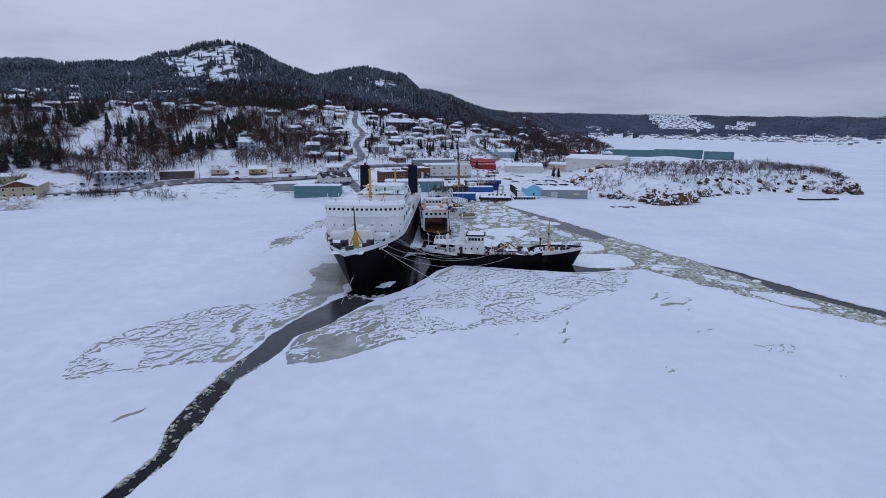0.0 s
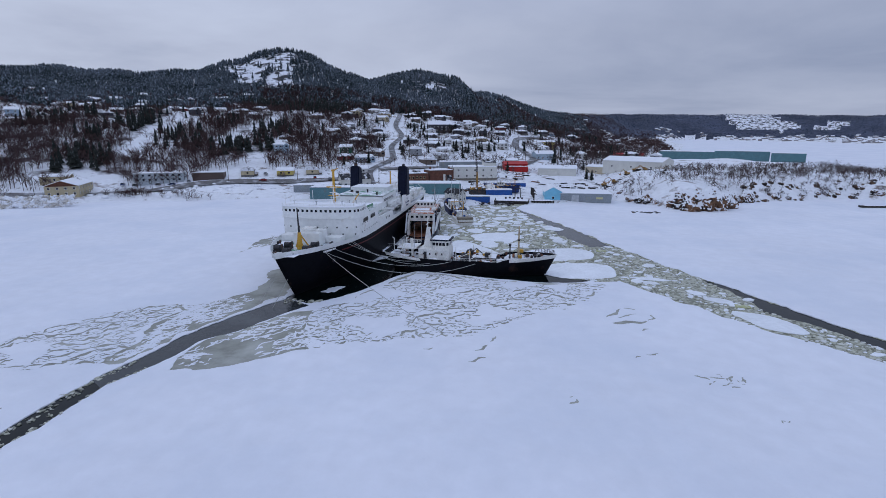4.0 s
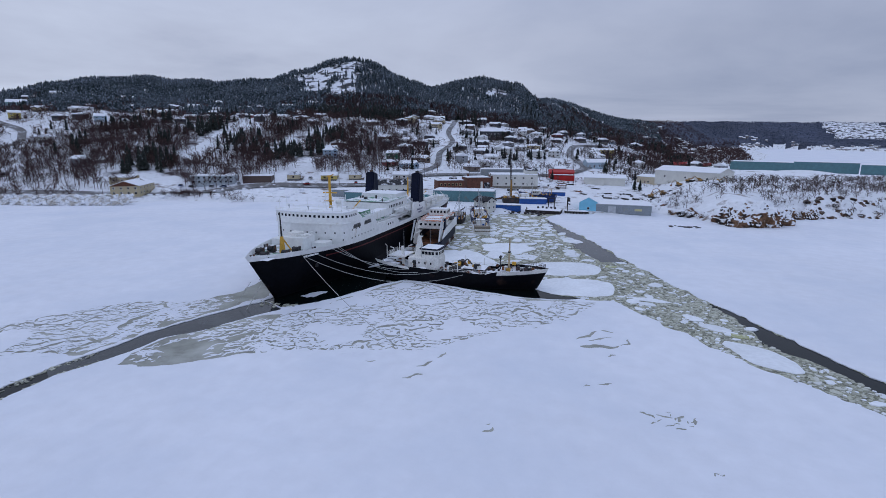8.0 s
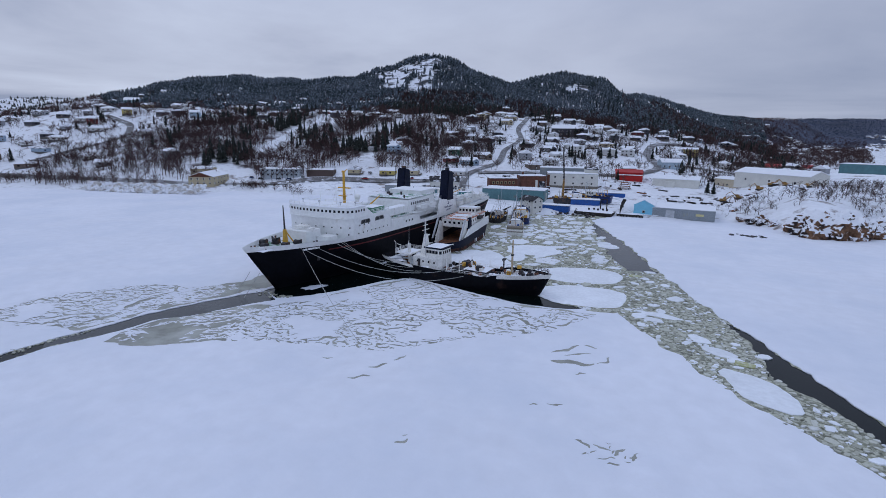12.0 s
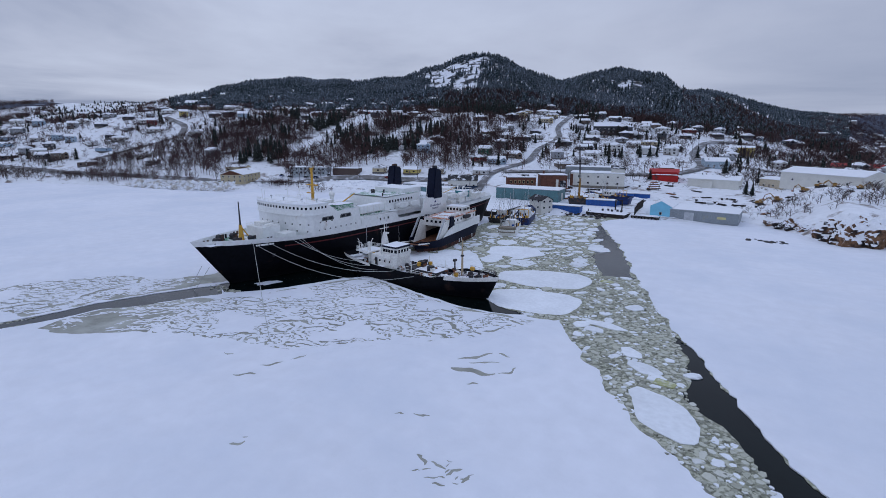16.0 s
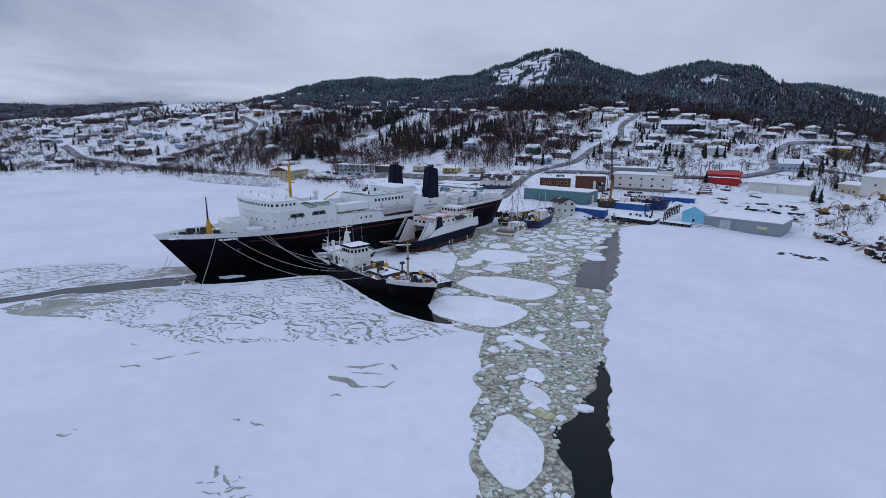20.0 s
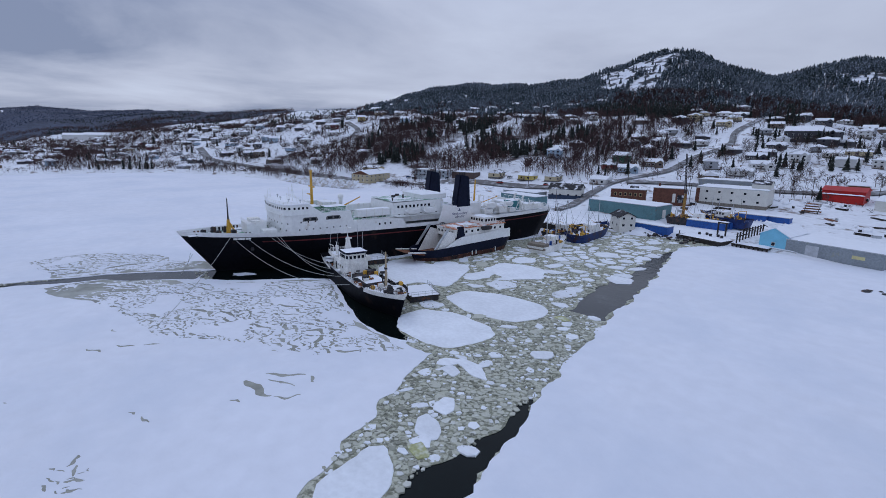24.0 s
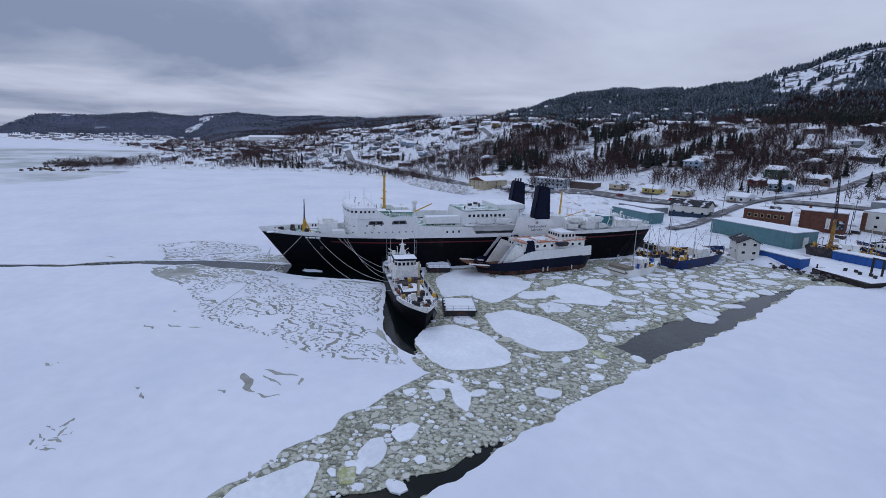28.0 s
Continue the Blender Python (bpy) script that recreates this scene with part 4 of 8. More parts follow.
wheel = [(-10.25, 26.6), (-9.3, 24.8), (-5, 23.9), (0, 23.6), (5, 23.9), (9.3, 24.8), (10.25, 26.6), (10.25, 31.5), (-10.25, 31.5)]
bridge = part("wheelhouse", prism(nb(), wheel, 14.98, 17.6), WHITE, ferry, "white full-width wheelhouse with a row of square windows")
part("bridge_roof", prism(nb(), [(x * 1.02, y - 0.15 if y < 30 else y + 0.2) for x, y in wheel], 17.6, 17.8), SNOW, ferry, "snow-covered wheelhouse roof")
part("roof_coaming", rail(nb(), [(x, y, 17.75) for x, y in wheel], 0.7, 1.8, 0.05), WHITE, ferry)
part("bridge_ledge", prism(nb(), [(x * 1.015, y - 0.18) for x, y in wheel], 14.80, 14.98), WHITE, ferry)
for side in (1, -1):
    part("wing_fairing", prism(nb(), [(31.4, 14.9), (35.2, 14.9), (31.4, 17.5)], side * 9.9, side * 10.2, "x"), WHITE, ferry)


def windows_along(pts, z0, z1, count, width, parent, name="window", out=0.04, material=None):
    """Evenly spaced panes, each set in its own opening, along a run of wall points."""
    lens = [0.0]
    for a, b in zip(pts, pts[1:]):
        lens.append(lens[-1] + math.dist(a, b))
    for k in range(count):
        d = lens[-1] * (k + 0.5) / count
        i = max(j for j in range(len(pts) - 1) if lens[j] <= d)
        a, b = Vector((*pts[i], 0)), Vector((*pts[i + 1], 0))
        u = (b - a).normalized()
        c = a + u * (d - lens[i])
        w = min(width, math.dist(pts[i], pts[i + 1]))
        nrm = Vector((u.y, -u.x, 0))
        bm = nb()
        m = Matrix.Translation((*(c + nrm * out / 2).xy, (z0 + z1) / 2)) @ Matrix((u, nrm, Vector((0, 0, 1)))).transposed().to_4x4() @ Matrix.Diagonal((w, out, z1 - z0, 1))
        bmesh.ops.create_cube(bm, size=1.0, matrix=m)
        part(name, bm, material or GLASS, parent)


windows_along(wheel[:7], 16.4, 17.0, 19, 0.58, bridge)
windows_along([(10.25, 26.8), (10.25, 31.4)], 16.35, 16.95, 4, 0.55, bridge)
windows_along([(-10.25, 31.4), (-10.25, 26.8)], 16.35, 16.95, 4, 0.55, bridge)
windows_along([(10.1, 27.5), (10.1, 43)], 10.6, 10.95, 8, 0.36, house, "porthole")
windows_along([(10.1, 28), (10.1, 34)], 12.6, 13.0, 3, 0.36, house, "porthole")
windows_along(front, 12.4, 12.75, 9, 0.35, house, "porthole")
windows_along(front, 10.7, 11.05, 7, 0.35, house, "porthole")
for y0 in (29.4, 36.0):
    # no recess is cut: the plate's dark grey stands for the shade inside
    frame_p = part("side_opening", prism(nb(), [(y0, 13.0), (y0 + 4.2, 13.0), (y0 + 4.4, 13.25), (y0 + 4.0, 14.05), (y0 + 0.5, 14.05), (y0 + 0.1, 13.7)], 10.1, 10.16, "x"), mat("shaded_opening", (0.12, 0.12, 0.12), 0.8), house, "dark plate painted as a wide shaded opening with rounded corners")
    for k in range(2):
        part("pane", box(nb(), 10.15, 10.2, y0 + 0.5 + 1.9 * k, y0 + 1.9 + 1.9 * k, 13.2, 13.85), GLASS, house)
windows_along([(10.22, 51.5), (10.22, 57.0)], 10.1, 10.75, 3, 0.5, ferry, "screen_window")
# roof of the forward house: mast, radar gear, boxes
part("house_roof", prism(nb(), [(-9.8, 31.6), (9.8, 31.6), (9.8, 43), (-9.8, 43)], 15.0, 15.12), GREEN, ferry, "green roof deck dusted with snow")
mast = part("main_mast", tube(nb(), (0.4, 35.6, 15.1), (0.4, 35.6, 25.8), 0.46, 0.30, 10), YELLOW, ferry, "stout ochre main mast with crosstrees")
part("crosstree", box(nb(), -1.6, 2.4, 35.4, 35.9, 21.2, 21.5), YELLOW, mast)
part("crosstree", box(nb(), -0.9, 1.7, 34.6, 35.3, 19.1, 19.3), YELLOW, mast)
part("lamp_bracket", tube(nb(), (0.4, 35.6, 25.6), (1.9, 35.2, 26.4), 0.12, n=5), YELLOW, mast)
part("mast_cap", box(nb(), 0.0, 0.8, 35.2, 36.0, 25.5, 26.0, 0.05), YELLOW, mast)
radar = part("radar_mast", tube(nb(), (2.6, 29.3, 17.7), (2.6, 29.3, 22.6), 0.14, 0.08), WHITE, ferry)
for z in (19.4, 20.6, 21.8):
    part("radar_scanner", box(nb(), 1.6, 3.6, 29.2, 29.4, z, z + 0.12), WHITE, radar)
for p_, q_, r_w in (((1.8, 28.6, 17.7), (2.6, 29.3, 21.4), 0.05), ((3.8, 30.2, 17.7), (2.6, 29.3, 21.4), 0.05), ((-9.2, 26.4, 17.7), (-9.2, 26.4, 20.4), 0.08), ((-6.0, 24.8, 17.7), (-6.0, 24.8, 20.8), 0.06), ((8.8, 26.0, 17.7), (8.8, 26.0, 20.0), 0.08), ((7.6, 30.6, 17.7), (7.6, 30.6, 21.6), 0.07), ((-3.4, 30.2, 17.7), (-3.4, 30.2, 21.0), 0.07)):
    part("mast_pole", tube(nb(), p_, q_, r_w, n=5), WHITE, radar)
for x, y in ((-7.5, 28), (-1.2, 27), (5.4, 27.4), (8.4, 29.6)):
    part("searchlight", tube(tube(nb(), (x, y, 17.7), (x, y, 18.7), 0.1), (x, y - 0.2, 18.6), (x, y + 0.25, 18.6), 0.18, n=9), GALV, ferry)
TEALGEAR = mat("green_gear_paint", (0.12, 0.26, 0.17), 0.65, vary=0.2, scale=0.4, second=((0.5, 0.5, 0.46), 0.2, 0.5))
for n, (x0, x1, y0, y1, z1, m_) in enumerate(((-6, -2.5, 30.5, 33.5, 17.0, WHITE), (3.5, 8.6, 32.3, 35.2, 16.6, TEALGEAR), (-8.8, -5.8, 36, 40, 16.4, WHITE), (4.6, 9.0, 36.5, 42.5, 16.3, TEALGEAR), (-3.5, 1.5, 38.5, 42.6, 16.6, CREAM))):
    b = part("roof_box", box(nb(), x0, x1, y0, y1, 15.1, z1, 0.06), m_, ferry)
    part("snow_cover", snow_patch(nb(), x0, x1, y0, y1, z1 + 0.01), SNOW, b)
dome = nb()
bmesh.ops.create_uvsphere(dome, u_segments=14, v_segments=9, radius=0.9, matrix=Matrix.Translation((-2.5, 45.6, 17.6)))
tube(dome, (-2.5, 45.6, 15), (-2.5, 45.6, 17.5), 0.5, 0.7, 9)
for f in dome.faces:
    f.smooth = True
part("radar_dome", dome, WHITE, ferry)
# midship: tanks, long cabin house, casing
deck2 = part("midship_deckhouse", box(nb(), -8.6, 8.6, 44.5, 58, 9.9, 12.0, 0.05), WHITE, ferry)
part("deck_covering", snow_patch(nb(), -8.6, 8.6, 44.5, 58, 12.02, 0.1), GREEN, deck2)
for x in (6.6, -6.6):
    t_ob = part("deck_store", box(nb(), x - 1.5, x + 1.5, 46.5, 57.0, 12.4, 14.6, 0.2), WHITE, ferry, "long white deck store beside the deckhouse")
    part("snow_cover", snow_patch(nb(), x - 1.4, x + 1.4, 46.6, 56.9, 14.61, 0.18), SNOW, t_ob)
    for y in (49.2, 51.8, 54.4):
        part("store_rib", box(nb(), x - 1.56, x + 1.56, y, y + 0.18, 12.4, 14.64), CREAM, t_ob)
    for y in (48.5, 55.0):
        part("store_bearer", box(nb(), x - 1.3, x + 1.3, y, y + 0.5, 12, 12.5), STEEL, t_ob)
part("deck_ladder", rail(nb(), [(8.9, 44.9, 9.8), (8.9, 58, 9.8)], 3.0, 1.3, 0.06, 3), CREAM, ferry)
crane = part("deck_crane", tube(nb(), (2.0, 43.8, 15), (2.6, 49.8, 17.8), 0.22, 0.16), YELLOW, ferry)
part("crane_post", tube(nb(), (2.0, 43.8, 12), (2.0, 43.8, 15.6), 0.4), YELLOW, crane)
cabin = part("cabin_house", prism(nb(), [(57.2, 9.8), (76.0, 9.8), (76.0, 16.2), (58.4, 15.9)], -7.6, 7.6, "x"), WHITE, ferry, "long white cabin house with a row of windows")
part("cabin_roof", snow_patch(nb(), -7.7, 7.7, 58.3, 76, 16.22, 0.1), GREEN, cabin)
windows_along([(7.6, 59.5), (7.6, 72)], 14.2, 15.0, 9, 0.75, cabin)
windows_along([(7.6, 59.5), (7.6, 75)], 11.6, 12.3, 8, 0.6, cabin)
part("cabin_deck_edge", box(nb(), 7.6, 10.1, 58.5, 74, 11.9, 12.05), WHITE, ferry)
part("deck_rail", rail(nb(), [(10.0, 58.8, 12.05), (10.0, 74, 12.05)], 1.05, 1.6, 0.04, 3), WHITE, ferry)
for k, y0 in enumerate((62.0, 68.0)):
    boat = nb()
    prism(boat, [(y0, 13.3), (y0 + 0.9, 12.5), (y0 + 4.0, 12.5), (y0 + 4.9, 13.4), (y0 + 4.6, 13.9), (y0 + 0.3, 13.9)], 8.2, 9.9, "x")
    lb = part("lifeboat", boat, WHITE, ferry)
    for y in (y0 + 0.8, y0 + 4.1):
        part("davit", tube(nb(), (8.0, y, 12), (9.8, y, 14.8), 0.12), CREAM, lb)
casing = part("engine_casing", box(nb(), -6.5, 6.0, 69.5, 79, 16.2, 17.6, 0.12), WHITE, ferry)
part("snow_cover", snow_patch(nb(), -6.5, 6.0, 69.5, 79, 17.62, 0.25), SNOW, casing)
aft = part("aft_house", box(nb(), -8.3, 8.3, 76.0, 92, 9.7, 14.0, 0.05), WHITE, ferry)
part("snow_cover", snow_patch(nb(), -8.3, 8.3, 76, 92, 14.02, 0.3), SNOW, aft)
for side in (1, -1):
    screen = part("funnel_screen", prism(nb(), [(73.2, 9.0), (89.2, 9.0), (86.8, 13.4), (75.2, 14.4)], side * 9.9, side * 10.35, "x"), WHITE, ferry, "white trapezoid screen below the funnel")
    if side == 1:
        for k, (text, z) in enumerate((("Newfoundland", 11.35), ("Labrador", 10.35))):
            lettering("lettering", text, 1.05, Matrix.Translation((10.38, 81.5, z)) @ Matrix(((0, 0, 1), (1, 0, 0), (0, 1, 0))).to_4x4(), LETTER, screen)
        part("emblem", box(box(nb(), 10.35, 10.39, 81.2, 81.5, 12.2, 13.0), 10.35, 10.39, 80.8, 81.9, 12.3, 12.55), LETTER, screen)
    fun = nb()
    prism(fun, [(80.0, 13.2), (85.9, 13.2), (85.3, 23.2), (81.6, 23.9)], side * 8.8 - 1.6, side * 8.8 + 1.6, "x")
    bmesh.ops.bevel(fun, geom=list(fun.edges), offset=0.35, segments=2, affect="EDGES")
    funnel = part("funnel", fun, NAVY, ferry, "tall dark navy funnel raked aft")
    pipes = nb()
    for y in (82.3, 83.3, 84.2):
        tube(pipes, (side * 8.8, y, 23.3), (side * 8.8, y + 0.1, 24.5), 0.32, n=8)
    part("exhaust_pipes", pipes, STEEL, funnel)
aft_mast = part("aft_mast", tube(nb(), (1.0, 94.3, 10), (1.0, 94.8, 21.2), 0.42, 0.22, 8), YELLOW, ferry, "slender ochre after mast")
part("derrick", tube(tube(nb(), (1, 94.5, 12), (6.5, 100.5, 15.5), 0.14), (1, 94.8, 20.5), (6.5, 100.5, 15.5), 0.03, n=4), YELLOW, aft_mast)
# after deck: houses, davits, rails, winches
for x0, x1, y0, y1, z1, m_ in ((-7, 7, 92.5, 99, 12.6, WHITE), (-5, 5, 101, 107, 11.8, WHITE), (2.0, 6.5, 107.5, 111, 13.4, mat("teal_paint", (0.05, 0.20, 0.22), 0.6)), (-6, 1, 108.5, 113, 12.4, WHITE), (-3, 4, 115.5, 119.5, 11.6, CREAM)):
    b = part("deck_cabin", box(nb(), x0, x1, y0, y1, 9.8, z1, 0.06), m_, ferry)
    part("snow_cover", snow_patch(nb(), x0, x1, y0, y1, z1 + 0.01, 0.22), SNOW, b)
part("after_rail", rail(nb(), [(9.9, 90, 9.9), (10.0, 104, 10.1), (9.6, 114, 10.4), (8.9, 124, 10.6), (-8.9, 124, 10.6)], 1.1, 1.6, 0.045, 3), WHITE, ferry)
for y in (91.5, 97, 102.5, 108, 113.5):
    d = part("davit", tube(tube(nb(), (8.0, y, 10), (9.4, y, 13.2), 0.13), (9.4, y, 13.2), (8.2, y + 0.4, 14.2), 0.1), CREAM, ferry)
    part("davit_arm", tube(nb(), (8.0, y + 2.2, 10), (9.4, y + 2.2, 13.0), 0.13), CREAM, ferry)
    part("davit_bar", tube(nb(), (9.3, y, 12.8), (9.3, y + 2.2, 12.8), 0.08), CREAM, d)
for y, h in ((99.5, 14.8), (106, 13.6), (117, 14.4), (121, 13.2)):
    part("vent_pipe", tube(tube(nb(), (-2.5, y, 9.8), (-2.5, y, h), 0.28), (-2.5, y, h), (-1.6, y - 0.2, h + 0.3), 0.34), CREAM, ferry)
for x0, x1, y0, y1, z0, z1 in ((6.0, 9.4, 93, 96.5, 9.9, 11.6), (5.6, 9.3, 99.5, 103, 9.9, 12.3), (7.2, 9.2, 104.5, 107, 9.9, 11.4), (-9, -6, 96, 103, 9.9, 12.4), (5.0, 8.4, 112.5, 116, 10, 12.2), (-8.5, -4.5, 104, 108, 9.9, 12.0), (4.4, 8.0, 118, 122, 10.2, 11.9), (-7.5, -4, 116, 121.5, 10.2, 12.2)):
    b = part("deck_locker", box(nb(), x0, x1, y0, y1, z0, z1, 0.08), CREAM if x0 > 0 else WHITE, ferry)
    part("snow_cover", snow_patch(nb(), x0, x1, y0, y1, z1 + 0.01, 0.2), SNOW, b)
for y0 in (93.5, 101.0):
    lb = part("lifeboat", prism(nb(), [(y0, 12.9), (y0 + 0.8, 12.1), (y0 + 4.2, 12.1), (y0 + 5.0, 13.0), (y0 + 4.6, 13.6), (y0 + 0.4, 13.6)], 7.4, 9.2, "x"), WHITE, ferry)
part("after_frame", rail(rail(nb(), [(-6, 99.5, 9.9), (6, 99.5, 9.9)], 5.2, 3.0, 0.09, 2), [(-5, 113.6, 10), (6, 113.6, 10)], 4.2, 2.6, 0.08, 2), CREAM, ferry)
# small deck fittings along the upper decks
fit_rng = random.Random(5)
for x0, x1, y0, y1, z, count in ((-8, 8, 93, 122, 10.0, 46), (-8, 8, 44.6, 57.5, 12.1, 14), (-7, 7, 59, 75, 16.3, 12), (-8, 8, 76.5, 91.5, 14.2, 14), (-9, 9, 32, 42.5, 15.2, 14), (8.2, 9.8, 45, 60, 9.9, 8)):
    for k in range(count):
        x, y, s_ = fit_rng.uniform(x0, x1), fit_rng.uniform(y0, y1), fit_rng.uniform(0.18, 0.6)
        kind_ = fit_rng.random()
        if kind_ < 0.35:
            part("deck_vent", tube(nb(), (x, y, z - 0.1), (x, y, z + 0.7 + s_), 0.16 + 0.2 * s_, 0.22 + 0.25 * s_, 8), fit_rng.choice((WHITE, CREAM, STEEL)), ferry)
        elif kind_ < 0.75:
            part("deck_box", box(nb(), x - s_, x + s_, y - s_ * 1.5, y + s_ * 1.5, z - 0.1, z + 0.3 + s_, 0.05), fit_rng.choice((WHITE, CREAM, STEEL, GALV, GREEN)), ferry)
        else:
            part("deck_post", tube(nb(), (x, y, z - 0.1), (x + s_ * 0.6, y, z + 1.2 + 2.2 * s_), 0.08, 0.06, 5), fit_rng.choice((WHITE, CREAM, STEEL)), ferry)
part("cabin_rail", rail(nb(), [(7.6, 58.6, 16.2), (7.6, 76, 16.2), (8.2, 76.2, 14.0), (8.2, 92, 14.0)], 1.0, 1.4, 0.04, 3), WHITE, ferry)
part("house_rail", rail(nb(), [(9.9, 32, 15.1), (9.9, 43.2, 15.1), (-9.9, 43.2, 15.1)], 1.0, 1.3, 0.04, 3), WHITE, ferry)
for y0 in (59.2, 66.0, 90.5):
    part("stairway", rail(nb(), [(9.2, y0, 9.9), (9.2, y0 + 3.6, 12.1)], 0.9, 0.7, 0.05, 2), CREAM, ferry)
part("stern_shelter", prism(nb(), [(-8, 9.9), (8, 9.9), (6.6, 13.4), (-6.6, 13.4)], 111.5, 112.0, "y"), CREAM, ferry)
# foredeck gear
deckhouse = part("fore_deckhouse", box(nb(), -3.0, 3.4, 16.4, 21.6, 9.6, 12.6, 0.06), WHITE, ferry, "small white deckhouse before the bridge")
part("deckhouse_rail", rail(nb(), [(-3, 16.4, 12.6), (3.4, 16.4, 12.6), (3.4, 21.6, 12.6)], 0.9, 1.2, 0.05), WHITE, deckhouse)
part("locker", box(box(nb(), -1.5, 1.2, 17.6, 20.6, 12.6, 13.5, 0.05), 1.8, 3.0, 18, 20, 12.6, 13.1), CREAM, deckhouse)
part("deckhouse_annex", box(nb(), 3.5, 7.2, 19.8, 23.4, 9.7, 11.0, 0.05), WHITE, ferry)
part("deckhouse_annex", box(nb(), -7.5, -3.2, 19.5, 23.4, 9.7, 11.4, 0.05), WHITE, ferry)
fm = part("foremast", tube(nb(), (0.3, 12.5, 9.6), (0.3, 12.5, 13.6), 0.75, 0.38, 8), YELLOW, ferry, "ochre foremast with a dark topmast")
part("topmast", tube(nb(), (0.3, 12.5, 13.4), (0.1, 12.6, 19.2), 0.24, 0.12), STEEL, fm)
part("mast_legs", tube(tube(nb(), (-1.4, 14.2, 9.6), (0.2, 12.6, 13.2), 0.16), (2.0, 14.2, 9.6), (0.4, 12.6, 13.2), 0.16), YELLOW, fm)
for x, y in ((-3.4, 9.2), (3.2, 9.4), (-2.4, 12.2), (3.6, 13.0), (0, 6.2)):
    w = nb()
    box(w, x - 0.9, x + 0.9, y - 0.7, y + 0.7, 9.9, 10.2)
    prism(w, [(y + 0.62 * math.cos(a), 10.7 + 0.62 * math.sin(a)) for a in np.linspace(0, 2 * math.pi, 11)[:-1]], x - 0.8, x + 0.5, "x")
    box(w, x + 0.6, x + 0.9, y - 0.6, y + 0.6, 10.1, 11.4)
    part("anchor_winch", w, STEEL, ferry)
for x, y in ((-5.2, 11), (5.4, 11.5), (-6.3, 15), (6.4, 15.5), (-2.2, 4.4), (2.2, 4.4)):
    part("bollard", tube(tube(nb(), (x, y, 9.8), (x, y, 10.8), 0.24), (x + 0.1, y + 0.9, 9.8), (x + 0.1, y + 0.9, 10.8), 0.24), STEEL, ferry)
part("snow_cover", snow_patch(nb(), -3.5, 3.5, 2.4, 5.6, 10.4, 0.2), SNOW, ferry)
part("snow_cover", snow_patch(nb(), -7, -4.2, 14, 19, 9.9, 0.25), SNOW, ferry)
for y, w in ((12.4, 0.9), (13.5, 1.6), (15.3, 1.1)):
    b0 = [r for r in rows if abs(r[7][1] - y) < 4]
    bx, bx2 = (float(np.interp(v, [r[8][1] for r in b0], [r[8][0] for r in b0])) for v in (y, y + w))
    part("name_bar", prism(nb(), [(bx - 0.1, y), (bx, y), (bx2, y + w), (bx2 - 0.1, y + w)], 9.0, 9.4), WHITE, ferry)
part("hawse_pipe", box(nb(), 6.25, 6.75, 16.4, 17.2, 5.8, 6.6, 0.1), STEEL, ferry)

# mooring lines
for a, b, sag in (((-14.2, 113.0, 9.9), (16.3, 92.5, 0.02), 1.2), ((-13.6, 116.3, 9.8), (16, 133.2, 3.6), 3.2), ((-11.5, 122.0, 9.6), (4, 134.6, 3.4), 1.6), ((-11.0, 123.5, 9.6), (8, 134.2, 3.3), 2.6),
                  ((-10.8, 124.4, 9.6), (12, 134.0, 3.2), 3.4), ((-14.9, 113.2, 9.9), (22, 132.4, 3.6), 4.6), ((-21.6, 104.2, 5.2), (-25, 103.0, 0), 0.1), ((-18.6, 104.2, 5.4), (-21, 101.4, 0), 0.1), ((10, 134.4, 3.2), (27, 130.6, 4.4), 1.4)):
    cable("mooring_line", (a, b), sag, 0.055, ROPE, None, "pale mooring rope slung from the black hull")

# ---- the coaster moored across the ferry's side ----
coaster = thing("coaster", "black-hulled coaster with white wheelhouse aft, iced decks", "ship", pose(39.9, 133.7, 0, 0, 0, 85.2))
LC = [-1.0, 0.0, 0.25, 0.5, 0.68, 0.8, 1.0]
rows_c = hull_grid(44.8, 8.8, [(0, 5.4), (0.1, 5.0), (0.28, 4.3), (0.32, 3.5), (0.6, 3.3), (0.8, 3.6), (0.92, 4.3), (1, 4.9)], 2.6, 13, 2.6, 17, LC, 30)
part("hull_plating", hull_band(rows_c, 0, 5), BLACK, coaster, "black hull with rust along the waterline")
part("bulwark", hull_band(rows_c, 5, 6, 0.02), BLACK, coaster)
part("forecastle_bulwark", hull_band(rows_c, 5, 6, 0.05, cut=(0, 14)), CREAM, coaster, "white-painted forecastle bulwark")
part("stern_bulwark", hull_band([r for r in rows_c], 5, 6, 0.05, cut=(33, 46), stern=False), CREAM, coaster)
snowdeck = mat("snowy_deck", (0.45, 0.47, 0.45))
part("main_deck", deck_plate(rows_c, 5, 0.2, 0.5, 44.7), snowdeck, coaster, "deck under trodden snow")
part("forecastle_deck", deck_plate(rows_c, 6, 0.6, 0.6, 13.2), snowdeck, coaster)
part("forecastle_rail", rail(nb(), [(3.0, 5.5, 5.0), (1.6, 2.4, 5.2), (0, 0.7, 5.4), (-1.6, 2.4, 5.2), (-3.0, 5.5, 5.0), (-3.9, 10.5, 4.6)], 0.9, 0.9, 0.04, 3), STEEL, coaster)
lower = part("lower_house", prism(nb(), [(-3.1, 28.2), (-2.4, 27.4), (2.4, 27.4), (3.1, 28.2), (3.1, 35.6), (-3.1, 35.6)], 2.9, 5.7), CREAM, coaster, "white lower deckhouse streaked with rust")
windows_along([(-3.1, 35), (-3.1, 28.5)], 4.3, 4.8, 4, 0.4, lower, "porthole")
